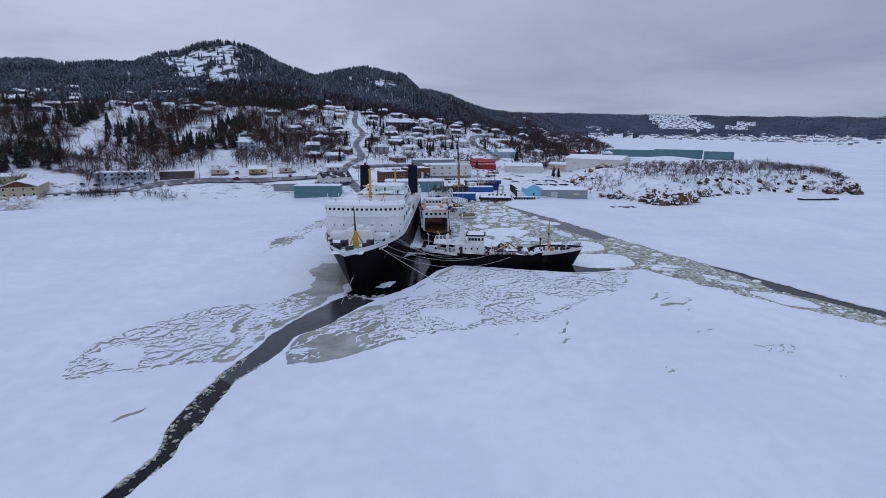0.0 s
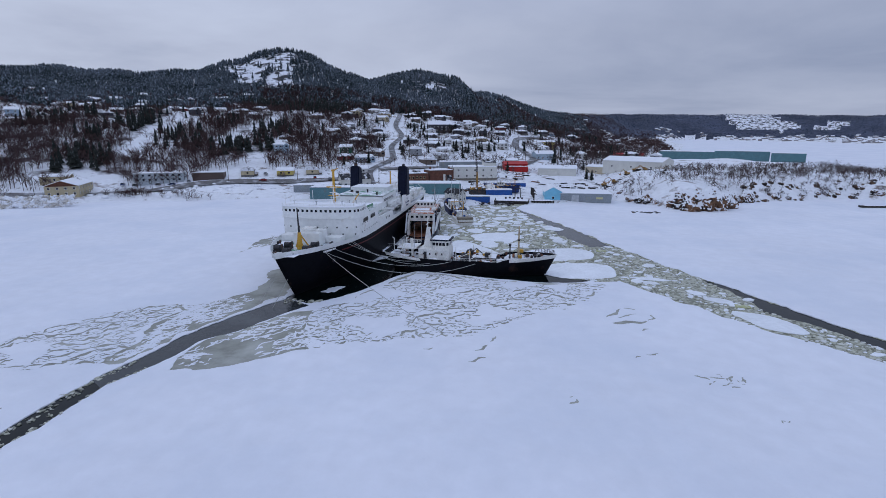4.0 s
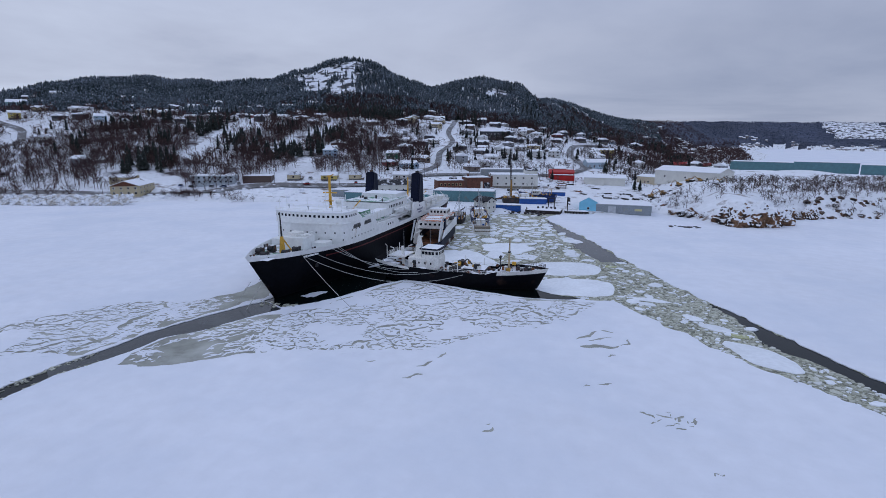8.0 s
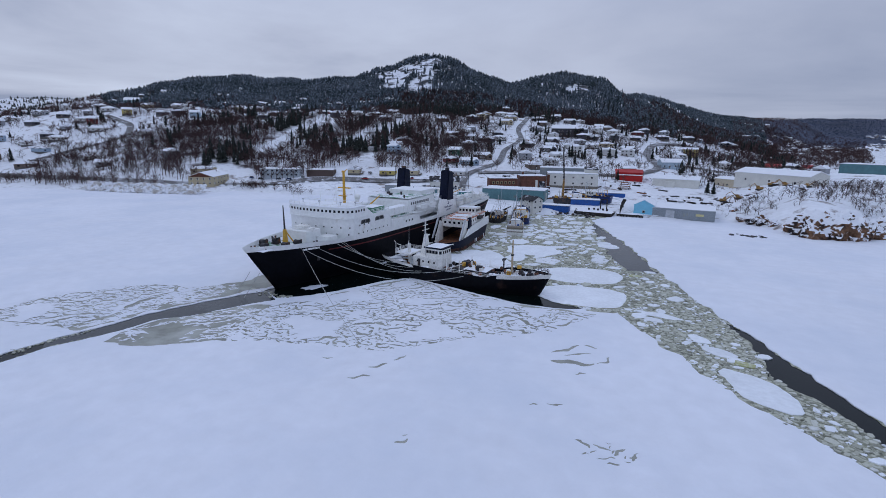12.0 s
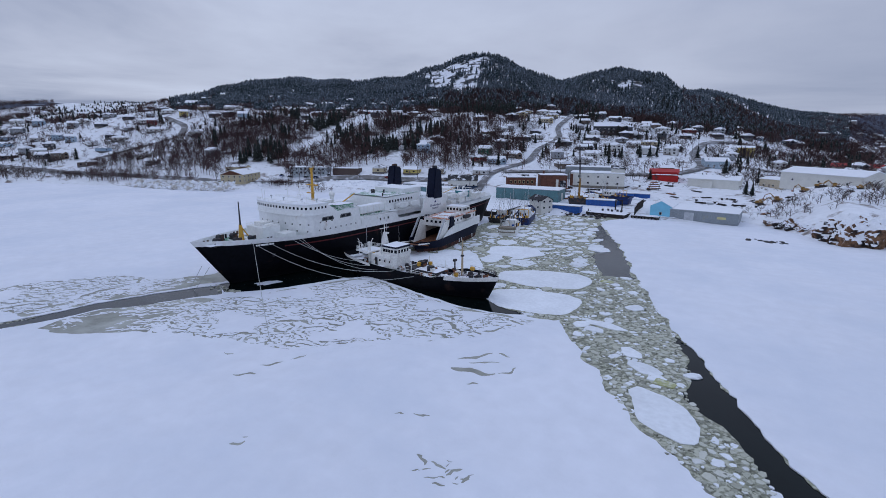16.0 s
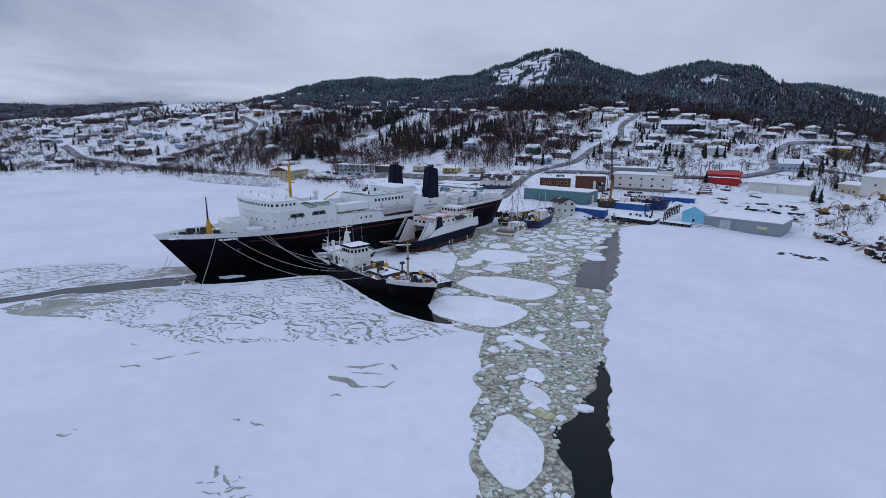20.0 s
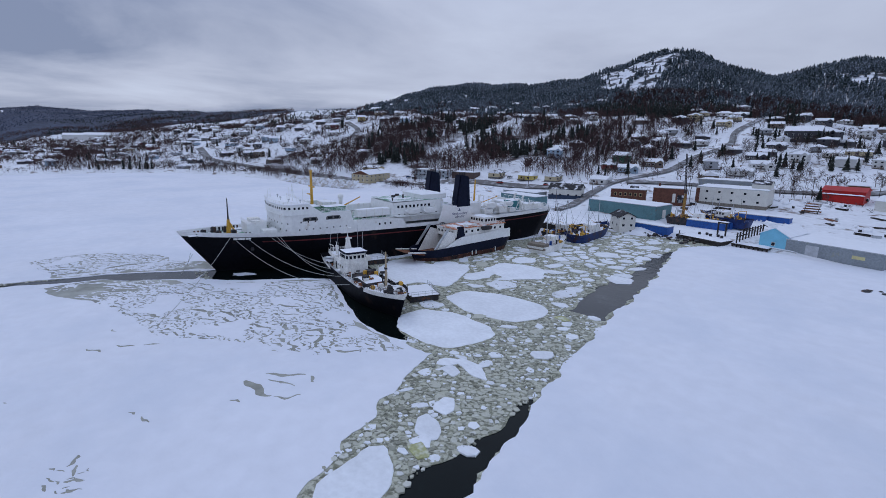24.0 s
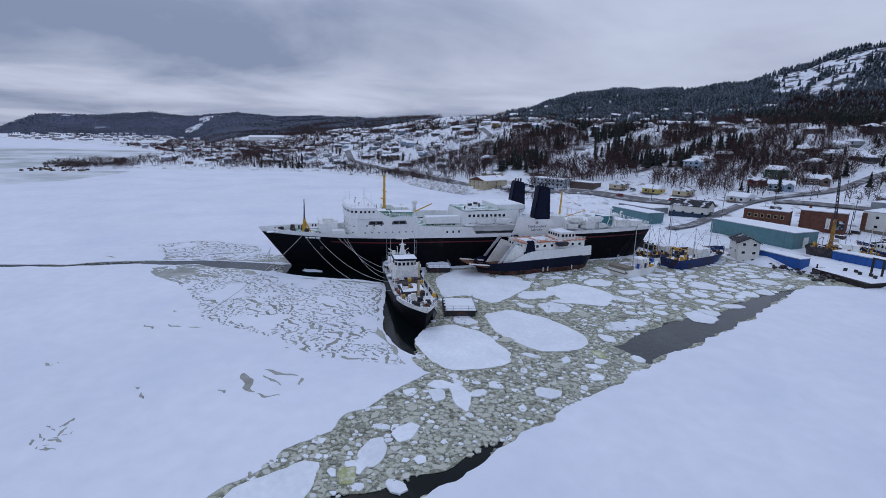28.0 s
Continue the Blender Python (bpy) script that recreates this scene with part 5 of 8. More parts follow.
windows_along([(3.1, 28.5), (3.1, 35)], 4.3, 4.8, 4, 0.4, lower, "porthole")
part("door", box(nb(), -3.16, -3.1, 33.4, 34.2, 3.2, 5.1), STEEL, lower)
wh = [(-2.6, 28.4), (-2.0, 27.5), (2.0, 27.5), (2.6, 28.4), (2.6, 32.2), (-2.6, 32.2)]
wheelhouse = part("wheelhouse", prism(nb(), wh, 5.7, 8.0), CREAM, coaster, "white wheelhouse with a band of windows")
windows_along(wh[:4], 6.75, 7.5, 6, 0.62, wheelhouse)
windows_along([(2.6, 28.5), (2.6, 32)], 6.75, 7.5, 4, 0.7, wheelhouse)
windows_along([(-2.6, 32), (-2.6, 28.5)], 6.75, 7.5, 4, 0.7, wheelhouse)
part("roof_fascia", prism(nb(), [(x * 1.12, y - 0.35 if y < 30 else y + 0.3) for x, y in wh], 8.0, 8.35), NAVY, wheelhouse, "dark roof fascia")
part("snow_cover", snow_patch(nb(), -2.7, 2.7, 27.6, 32.2, 8.37, 0.25), SNOW, wheelhouse)
for x in (-3.9, 2.6):
    part("bridge_wing", box(nb(), x, x + 1.3, 28.4, 31.0, 5.6, 6.6), CREAM, wheelhouse)
tower = nb()
prism(tower, [(-0.95, 32.6), (0.95, 32.6), (0.95, 34.8), (-0.95, 34.8)], 5.6, 11.0, grow=0.3)
funnel_c = part("signal_tower", tower, CREAM, coaster, "tapered white signal tower behind the wheelhouse")
bm = nb()
tube(bm, (0, 33.8, 11), (0, 33.8, 15.2), 0.12, 0.05), box(bm, -1.6, 1.6, 33.7, 33.9, 12.0, 12.15), box(bm, -1.0, 1.0, 33.6, 34.0, 13.2, 13.32), box(bm, -0.8, 0.8, 33.0, 33.3, 10.6, 10.9)
part("yard", bm, CREAM, funnel_c)
for x, y, h in ((-3.6, 36.5, 13.0), (3.6, 36.5, 13.4), (-3.2, 31.8, 12.4), (3.2, 31.8, 12.2)):
    part("whip_aerial", tube(nb(), (x, y, 6.2), (x, y, h), 0.06, 0.03, 5), GALV, coaster)
part("stack", tube(nb(), (-1.6, 37.6, 3.2), (-1.6, 37.8, 8.2), 0.42), CREAM, coaster)
part("boat_deck", prism(nb(), [(-3.4, 36.5), (3.4, 36.5), (2.8, 41.5), (-2.8, 41.5)], 5.6, 5.85), CREAM, coaster)
part("boat_deck_rail", rail(nb(), [(3.3, 36.6, 5.85), (2.7, 41.4, 5.85), (-2.7, 41.4, 5.85), (-3.3, 36.6, 5.85)], 0.95, 1.0, 0.04, 3), CREAM, coaster)
part("snow_cover", snow_patch(nb(), -2.6, 2.6, 37, 41, 5.87, 0.25), SNOW, coaster)
for x, y in ((-1.8, 40.3), (1.8, 40.3), (0, 43.2)):
    part("davit", tube(tube(nb(), (x, y, 4.0), (x, y, 7.6), 0.1), (x, y, 7.6), (x * 1.5, y + 0.5, 8.0), 0.09), CREAM, coaster)
fmast = part("foremast", tube(nb(), (0, 9.7, 4.0), (0, 9.7, 12.2), 0.30, 0.16), mat("faded_cream_mast", (0.45, 0.36, 0.24), 0.7, vary=0.15, scale=0.8), coaster, "faded cream foremast on the forecastle")
part("mast_light", box(box(nb(), -0.25, 0.25, 9.4, 10.0, 8.4, 8.8), -0.5, 0.5, 9.6, 9.8, 10.6, 10.7), STEEL, fmast)
part("vent_post", box(tube(nb(), (0.2, 11.9, 4.0), (0.2, 11.9, 7.0), 0.17), -0.35, 0.75, 11.6, 12.2, 6.9, 7.4, 0.08), STEEL, coaster, "black mushroom ventilator")
for x, y in ((-1.2, 4.4), (1.3, 5.6), (0, 7.4)):
    w = nb()
    box(w, x - 0.6, x + 0.6, y - 0.5, y + 0.5, 4.4, 4.7)
    prism(w, [(y + 0.4 * math.cos(a), 4.95 + 0.4 * math.sin(a)) for a in np.linspace(0, 2 * math.pi, 9)[:-1]], x - 0.55, x + 0.4, "x")
    part("windlass", w, STEEL, coaster)
hatch = part("cargo_hatch", box(nb(), -2.5, 2.5, 15.2, 24.6, 2.8, 4.0, 0.08), STEEL, coaster, "dark cargo hatch half under snow")
part("snow_cover", snow_patch(nb(), -2.4, 2.4, 15.3, 21.5, 4.02, 0.3), SNOW, hatch)
bm = nb()
tube(bm, (-1.6, 17.6, 4), (1.2, 20.8, 5.6), 0.14), tube(bm, (1.2, 20.8, 5.6), (1.4, 22.4, 4.1), 0.12), box(bm, -2.2, -1.0, 16.8, 18.2, 4.0, 5.2, 0.06), box(bm, 0.6, 2.1, 21.6, 23.4, 4.0, 5.0, 0.06)
part("deck_crane", bm, STEEL, coaster)
for k in range(64):
    y = random.uniform(3.5, 27) if k < 46 else random.uniform(35, 42)
    wide = 3.4 if y > 9 else 1.0 + 0.26 * y
    x, s = random.uniform(-wide, wide), random.uniform(0.15, 0.5)
    z = 4.3 if y < 13 else (4.0 if 15 < y < 24.6 and abs(x) < 2.5 else 3.1)
    if k % 3 == 0:
        part("deck_drum", tube(nb(), (x - s, y, z + 0.35), (x + s, y, z + 0.35), 0.35, n=8), (STEEL, RUST)[k % 2], coaster)
    else:
        part("deck_box", box(nb(), x - s, x + s * random.uniform(0.6, 1.5), y - s * 0.7, y + s * 0.7, z - 0.1, z + 0.25 + s * random.uniform(0.5, 1.9), 0.05), (STEEL, CREAM, STEEL, RUST, YELLOW)[k % 5], coaster)
part("bow_fairlead", box(nb(), 2.9, 3.6, 8.6, 9.6, 4.6, 5.4, 0.1), YELLOW, coaster)
part("bow_fairlead", box(nb(), -3.6, -2.9, 8.6, 9.6, 4.6, 5.4, 0.1), YELLOW, coaster)
for x, y, h in ((-3.4, 22.0, 6.2), (3.4, 22.0, 6.0), (-3.5, 25.5, 6.8), (3.5, 17.0, 5.6)):
    part("derrick_post", tube(tube(nb(), (x, y, 2.9), (x, y, h), 0.12, 0.08), (x, y, 3.6), (x * 0.3, y - 3.4, 4.9), 0.07, n=5), CREAM, coaster)
for k in range(46):
    x, y = random.uniform(-3.9, 2.6), random.uniform(11.5, 43)
    part("snow_drift", snow_patch(nb(), x - 0.4, x + random.uniform(0.4, 1.6), y - 0.5, y + random.uniform(0.6, 2.2), 3.28 if y < 36 else 3.9, 0.3), SNOW, coaster)
part("deck_rail", rail(rail(nb(), [(4.25, 14, 3.4), (4.3, 26, 3.2)], 0.8, 1.5, 0.035), [(-4.25, 14, 3.4), (-4.3, 26, 3.2)], 0.8, 1.5, 0.035), CREAM, coaster)

# floating stages beside the coaster
TIMBER_ = mat("dark_wharf_timber", (0.035, 0.03, 0.028), 0.85, vary=0.3, scale=0.6)
for x, y, w, d, rz in ((-7.0, 150.2, 8.0, 6.8, -10), (27.6, 144.6, 8.6, 7.0, -14)):
    fl = thing("floating_stage", "low floating stage of dark timber with snow on top", "float", pose(x, y, 0, 0, 0, rz), "floating stages")
    part("deck", box(nb(), -w / 2, w / 2, -d / 2, d / 2, 1.0, 1.3), TIMBER_, fl)
    part("snow_cover", snow_patch(nb(), -w / 2 + 0.1, w / 2 - 0.1, -d / 2 + 0.1, d / 2 - 0.1, 1.31, 0.22), SNOW, fl)
    part("hull", box(nb(), -w / 2 + 0.3, w / 2 - 0.3, -d / 2 + 0.3, d / 2 - 0.3, -0.5, 1.0), STEEL, fl)
    for k in range(5):
        xx = -w / 2 + 0.5 + (w - 1) * k / 4
        part("pile", box(nb(), xx - 0.18, xx + 0.18, -d / 2 + 0.05, -d / 2 + 0.4, -0.5, 1.5), STEEL, fl)
    part("fender_beam", box(nb(), -w / 2, w / 2, -d / 2 - 0.12, -d / 2 + 0.04, 0.3, 0.8), STEEL, fl)
    part("stage_rail", rail(nb(), [(-w / 2 + 0.2, d / 2 - 0.2, 1.3), (w / 2 - 0.2, d / 2 - 0.2, 1.3), (w / 2 - 0.2, -d / 2 + 0.2, 1.3)], 1.0, 1.6, 0.05), GALV, fl)

# ---- the small car ferry with its bow gate open ----
car_ferry = thing("car_ferry", "small blue and white car ferry with rust and an open bow", "ship", pose(-0.6, 158.6, 0, 0, 0, 4.5))
LF = [-1.0, 0.0, 0.3, 0.36, 1.0]
rows_f = hull_grid(37.5, 10.4, [(0, 3.4), (0.2, 3.7), (0.6, 4.0), (1, 4.4)], 2.0, 7, 1.5, 9, LF, 24)
part("boot_top", hull_band(rows_f, 0, 2, 0.01), mat("rusty_boot_top", (0.085, 0.034, 0.024), 0.8, vary=0.3, scale=0.3, second=((0.02, 0.015, 0.015), 0.4, 0.4)), car_ferry, "rusty red-brown boot top")
part("hull_plating", hull_band(rows_f, 2, 4), NAVY, car_ferry, "dark blue hull")
part("car_deck", deck_plate(rows_f, 2, -0.5, 0.5, 37), RUST, car_ferry, "rusty open car deck")
for side in (1, -1):
    part("side_wall", prism(nb(), [(9.5, 3.6), (36.8, 4.2), (36.6, 7.0), (16, 6.3), (14.6, 6.0)], side * 4.75, side * 5.15, "x"), WHITE, car_ferry, "white side wall cut back at the bow")
    part("gate_frame", prism(nb(), [(5.6, 3.6), (6.4, 3.6), (11.4, 9.4), (10.4, 9.4)], side * 4.4, side * 4.8, "x"), GALV, car_ferry)
    part("inner_bulkhead", prism(nb(), [(6.2, 1.8), (14.0, 1.8), (14.0, 7.5), (11.0, 8.6)], side * 4.0, side * 4.2, "x"), CREAM, car_ferry)
    part("exhaust_casing", prism(nb(), [(14.2, 5.8), (17.4, 5.8), (16.6, 9.4), (14.8, 9.4)], side * 3.9, side * 4.9, "x"), NAVY, car_ferry)
part("bow_ramp", prism(nb(), [(-3.0, 3.6), (-2.6, 3.3), (4.5, 1.7), (4.5, 2.1)], -3.0, 3.0, "x"), RUST, car_ferry, "lowered steel bow ramp")
for s_ in (1, -1):
    part("ramp_arm", tube(nb(), (s_ * 3.2, -2.6, 3.6), (s_ * 3.4, 5.0, 2.6), 0.2), CREAM, car_ferry)
cab = part("passenger_house", box(nb(), -4.4, 4.4, 13.6, 34.6, 6.2, 8.7, 0.06), CREAM, car_ferry, "white passenger house with small windows")
windows_along([(4.4, 14.5), (4.4, 34)], 7.3, 8.0, 8, 0.8, cab)
windows_along([(-4.4, 34), (-4.4, 14.5)], 7.3, 8.0, 8, 0.8, cab)
windows_along([(-4, 13.6), (4, 13.6)], 7.3, 8.0, 5, 0.8, cab)
part("upper_deck", box(nb(), -4.6, 4.6, 13.4, 35, 8.7, 8.85), ORANGE, car_ferry, "orange upper deck dusted with snow")
wf = part("wheelhouse", prism(nb(), [(-3.2, 26.5), (3.2, 26.5), (3.6, 31.8), (-3.6, 31.8)], 8.85, 11.0, grow=0.94), CREAM, car_ferry)
windows_along([(3.35, 26.8), (3.5, 31.6)], 9.7, 10.5, 4, 0.7, wf)
windows_along([(-3, 26.5), (3, 26.5)], 9.7, 10.5, 5, 0.7, wf)
part("snow_cover", snow_patch(nb(), -3.2, 3.2, 26.8, 31.5, 11.02, 0.2), SNOW, wf)
part("deck_rail", rail(nb(), [(-4.4, 13.6, 8.85), (4.4, 13.6, 8.85), (4.4, 34.6, 8.85)], 1.0, 1.3, 0.04, 3), CREAM, car_ferry)
bm = nb()
tube(bm, (0, 30.5, 11), (0, 30.5, 14.2), 0.12, 0.06), box(bm, -1.0, 1.0, 30.4, 30.6, 12.4, 12.55), box(bm, -0.7, 0.7, 30.2, 30.8, 13.4, 13.55)
part("mast", bm, CREAM, car_ferry)
for y in (18.5, 22.0):
    part("life_raft", prism(nb(), [(y + 0.45 * math.cos(a), 9.4 + 0.45 * math.sin(a)) for a in np.linspace(0, 2 * math.pi, 10)[:-1]], 3.0, 4.4, "x"), WHITE, car_ferry)
part("rescue_boat", prism(nb(), [(24.0, 8.2), (24.6, 7.5), (27.6, 7.5), (28.2, 8.3), (27.8, 8.6), (24.3, 8.6)], 4.5, 5.6, "x"), STEEL, car_ferry)
for y in (20.0, 21.6, 30.0):
    part("fender", tube(nb(), (5.3, y, 0.4), (5.3, y, 1.6), 0.16), WHITE, car_ferry)
part("snow_cover", snow_patch(snow_patch(nb(), -2.5, 3.6, 15.5, 18.5, 8.86, 0.18), -3, 2, 20, 25, 8.86, 0.2), SNOW, car_ferry)


def fishing_boat(name, label, m, length, beam, hullmat, housemat, height, masts, aft_wall=False):
    """A wooden or steel fishing boat: hull, wheelhouse, gantry, masts and deck clutter."""
    b = thing(name, label, "boat", m, "fishing boats")
    lv = [-0.8, 0.0, 0.35, 0.72, 1.0]
    rw = hull_grid(length, beam, [(0, height * 1.5), (0.2, height * 1.15), (0.5, height), (1, height * 1.1)], 1.6, length * 0.35, 0.6, length * 0.4, lv, 18)
    part("hull_plating", hull_band(rw, 0, 3), hullmat, b)
    part("bulwark", hull_band(rw, 3, 4, 0.03), housemat if hullmat is CREAM else hullmat, b)
    part("deck", deck_plate(rw, 3, 0.1, 0.5, length), snowdeck, b, "snowy working deck")
    z = height * 0.75
    y0 = length * 0.38
    h = part("wheelhouse", prism(nb(), [(-beam * 0.28, y0), (beam * 0.28, y0), (beam * 0.3, y0 + length * 0.2), (-beam * 0.3, y0 + length * 0.2)], z, z + 2.7, grow=0.93), housemat, b)
    windows_along([(-beam * 0.27, y0 + 0.02), (beam * 0.27, y0 + 0.02)], z + 1.5, z + 2.3, 4, 0.6, h)
    windows_along([(beam * 0.29, y0 + 0.3), (beam * 0.29, y0 + length * 0.19)], z + 1.5, z + 2.3, 3, 0.6, h)
    part("snow_cover", snow_patch(nb(), -beam * 0.27, beam * 0.27, y0 + 0.1, y0 + length * 0.19, z + 2.72, 0.25), SNOW, h)
    for y, top in masts:
        mm = part("mast", tube(nb(), (0, y, z), (0.1, y, top), 0.16, 0.07, 6), GALV, b)
        part("stay", tube(tube(nb(), (0, y, top - 0.6), (beam * 0.45, y + 3, z + 1), 0.03, n=4), (0, y, top - 0.6), (-beam * 0.45, y - 3, z + 1), 0.03, n=4), STEEL, mm)
        part("boom", tube(nb(), (0, y, z + 1.6), (0.6, y + length * 0.16, z + 3.8), 0.1, 0.07, 5), YELLOW, mm)
    for k in range(34):
        x, y = random.uniform(-beam * 0.36, beam * 0.36), random.uniform(length * 0.1, length * 0.95)
        s = random.uniform(0.15, 0.5)
        top = z + random.uniform(0.3, 1.5)
        if k % 3:
            part("deck_box", box(nb(), x - s, x + s * random.uniform(0.6, 1.6), y - s, y + s, z - 0.1, top, 0.04), (STEEL, RUST, STEEL, BLUE)[k % 4], b)
        else:
            part("net_drum", tube(nb(), (x - s, y, z + 0.5), (x + s, y, z + 0.5), 0.4 + s * 0.4, n=9), (STEEL, YELLOW)[k % 2], b)
    for k in range(12):
        x, y = random.uniform(-beam * 0.36, beam * 0.36), random.uniform(length * 0.1, length * 0.95)
        s = random.uniform(0.15, 0.4)
        part("painted_box", box(nb(), x - s, x + s, y - s, y + s, z - 0.1, z + random.uniform(0.4, 1.9), 0.04), YELLOW if hullmat is not CREAM else WHITE, b)
    for k in range(4):
        y = length * (0.2 + 0.2 * k)
        part("wire", tube(nb(), (0, y, z + 6.5 + (k % 2) * 2), (beam * (0.44 if k % 2 else -0.44), y + 2.5, z + 0.8), 0.03, n=4), STEEL, b)
        part("pole", tube(nb(), (beam * (0.4 if k % 2 else -0.4), y, z), (beam * (0.46 if k % 2 else -0.46), y, z + random.uniform(2.2, 4.4)), 0.07, 0.05, 5), GALV, b)
    for k in range(9):
        x, y = random.uniform(-beam * 0.35, beam * 0.2), random.uniform(length * 0.08, length * 0.88)
        part("snow_drift", snow_patch(nb(), x, x + 1.2, y, y + random.uniform(1, 2.4), z + random.uniform(0.1, 1.0), 0.25), SNOW, b)
    part("rail", rail(nb(), [(r[4][0] - 0.1, r[4][1], r[4][2]) for r in rw[2:9:2]], 0.8, 1.0, 0.03), GALV, b)
    bm = nb()
    for x in (-beam * 0.36, beam * 0.36):
        tube(bm, (x, length * 0.85, z), (x, length * 0.85, z + 3.6), 0.12)
    tube(bm, (-beam * 0.36, length * 0.85, z + 3.6), (beam * 0.36, length * 0.85, z + 3.6), 0.12)
    part("gantry", bm, YELLOW if hullmat is DEEPBLUE else GALV, b)
    if aft_wall:
        part("stern_shelter", prism(nb(), [(-beam * 0.47, length - 3.6), (beam * 0.47, length - 3.6), (beam * 0.46, length - 0.2), (-beam * 0.46, length - 0.2)], z - 0.4, z + 1.5), mat("bare_plywood", (0.22, 0.19, 0.15), 0.8, vary=0.15, scale=0.6), b, "plywood shelter over the stern")
    return b


fishing_boat("longliner", "cream longliner with tall masts and a plywood stern", pose(5.6, 217.5, 0, 0, 0, 196), 20.5, 6.4, CREAM, CREAM, 2.1, ((6.5, 15.5), (13.0, 14.6)), True)
fishing_boat("blue_trawler", "blue steel trawler with a rusty stern beside the quay", pose(-1.8, 250.5, 0, 0, 0, 195), 31.0, 7.6, DEEPBLUE, CREAM, 2.7, ((9, 13.0), (18, 12.0)))
fishing_boat("small_longliner", "weathered dark longliner lying behind the others", pose(-6.5, 238, 0, 0, 0, 186), 19.0, 5.6, STEEL, CREAM, 1.9, ((7, 13.5), (12, 11.0)))
# trawler hauled out on the slip behind the barge
fishing_boat("hauled_out_trawler", "trawler hauled out on the slipway, dark hull, yellow gear", pose(27.5, 287.0, 2.6, 0, 0, 112), 23.0, 7.0, STEEL, CREAM, 2.4, ((7, 11.5), (13, 9.5)))

# ---- waterfront buildings, quay, barge and plant ----
TEAL = mat("teal_metal_siding", (0.10, 0.21, 0.23), 0.55, vary=0.1, scale=0.3, second=((0.16, 0.17, 0.16), 0.15, 0.4))
GREYSIDE = mat("grey_metal_siding", (0.26, 0.29, 0.31), 0.55, vary=0.12, scale=0.25, second=((0.34, 0.32, 0.20), 0.12, 0.35))
SKYBLUE = mat("sky_blue_siding", (0.20, 0.52, 0.68), 0.6, vary=0.06, scale=0.5)
BRICK = mat("brown_brick", (0.13, 0.055, 0.038), 0.8, vary=0.2, scale=0.8)
OFFWHITE = mat("off_white_siding", (0.66, 0.65, 0.60), 0.6, vary=0.06, scale=0.3)
REDSIDE = mat("red_metal_siding", (0.42, 0.018, 0.016), 0.55, vary=0.12, scale=0.4)
DARKROOF = mat("dark_shingles", (0.03, 0.03, 0.034), 0.85, vary=0.3, scale=0.8, cover=0.3, cover_scale=0.3)
TIMBER = mat("dark_wharf_timber", (0.035, 0.03, 0.028), 0.85, vary=0.3, scale=0.6)
ROADSNOW = mat("slushy_road", (0.15, 0.145, 0.145), 0.75, vary=0.2, scale=0.15, second=((0.40, 0.41, 0.44), 0.36, 0.2))
PLANT = mat("yellow_plant_paint", (0.32, 0.175, 0.035), 0.5, vary=0.2, scale=0.6, second=((0.10, 0.06, 0.04), 0.35, 0.8), cover=0.22, cover_scale=0.7)
ROCK = mat("brown_rock", (0.125, 0.075, 0.05), 0.85, vary=0.35, scale=0.25, fine=6, bump=0.9, second=((0.022, 0.018, 0.017), 0.48, 0.35), cover=0.30, cover_scale=0.3)


def site(x, y, rz=0.0, lift=0.0):
    """A building plot: a pose on the ground."""
    return pose(x, y, height(x, y) + lift, 0, 0, rz)


def gable_house(name, label, category, m, w, d, h, rise, wall, roof, win=(3, 1), storeys=1, chimney=False, door=True, group="", win_h=1.1):
    """A gabled building: walls, overhanging snowy roof, windows with sills, door, chimney. Its front faces -y, its ridge runs along x."""
    b = thing(name, label, category, m, group)
    part("wall_shell", prism(nb(), [(-d / 2, -4), (d / 2, -4), (d / 2, h), (0, h + rise), (-d / 2, h)], -w / 2, w / 2, "x"), wall, b)
    for s in (1, -1):
        t, e = 0.28, 0.45
        slope = rise / (d / 2)
        part("roof", prism(nb(), [(s * (d / 2 + e), h - e * slope), (0, h + rise), (0, h + rise + t), (s * (d / 2 + e), h - e * slope + t)], -w / 2 - e, w / 2 + e, "x"), roof, b)
    for st in range(storeys):
        z = 1.0 + 2.7 * st
        for wall_y, n in ((-d / 2, win[0]), ):
            for k in range(n):
                x = -w / 2 + w * (k + 0.5) / n
                wn_ = part("window", box(nb(), x - 0.62, x + 0.62, wall_y - 0.07, wall_y + 0.05, z - 0.08, z + win_h + 0.08), WHITE, b)
                part("pane", box(nb(), x - 0.5, x + 0.5, wall_y - 0.1, wall_y - 0.06, z + 0.02, z + win_h - 0.02), GLASS, wn_)
        for s in (1, -1):
            for k in range(win[1]):
                y = -d / 2 + d * (k + 0.5) / win[1]
                wn_ = part("window", box(nb(), *sorted((s * w / 2 - s * 0.05, s * w / 2 + s * 0.07)), y - 0.6, y + 0.6, z - 0.08, z + win_h + 0.08), WHITE, b)
                part("pane", box(nb(), *sorted((s * w / 2 + s * 0.06, s * w / 2 + s * 0.1)), y - 0.48, y + 0.48, z + 0.02, z + win_h - 0.02), GLASS, wn_)
    if door:
        x = -w / 2 + w * 0.36
        part("door", box(nb(), x - 0.5, x + 0.5, -d / 2 - 0.06, -d / 2 + 0.05, 0, 2.1), mat("painted_door", (0.25, 0.2, 0.18), 0.6), b)
    if chimney:
        part("chimney", box(nb(), w * 0.2, w * 0.2 + 0.6, 0.4, 1.0, h + rise * 0.4, h + rise + 1.0), BRICK, b)
    return b


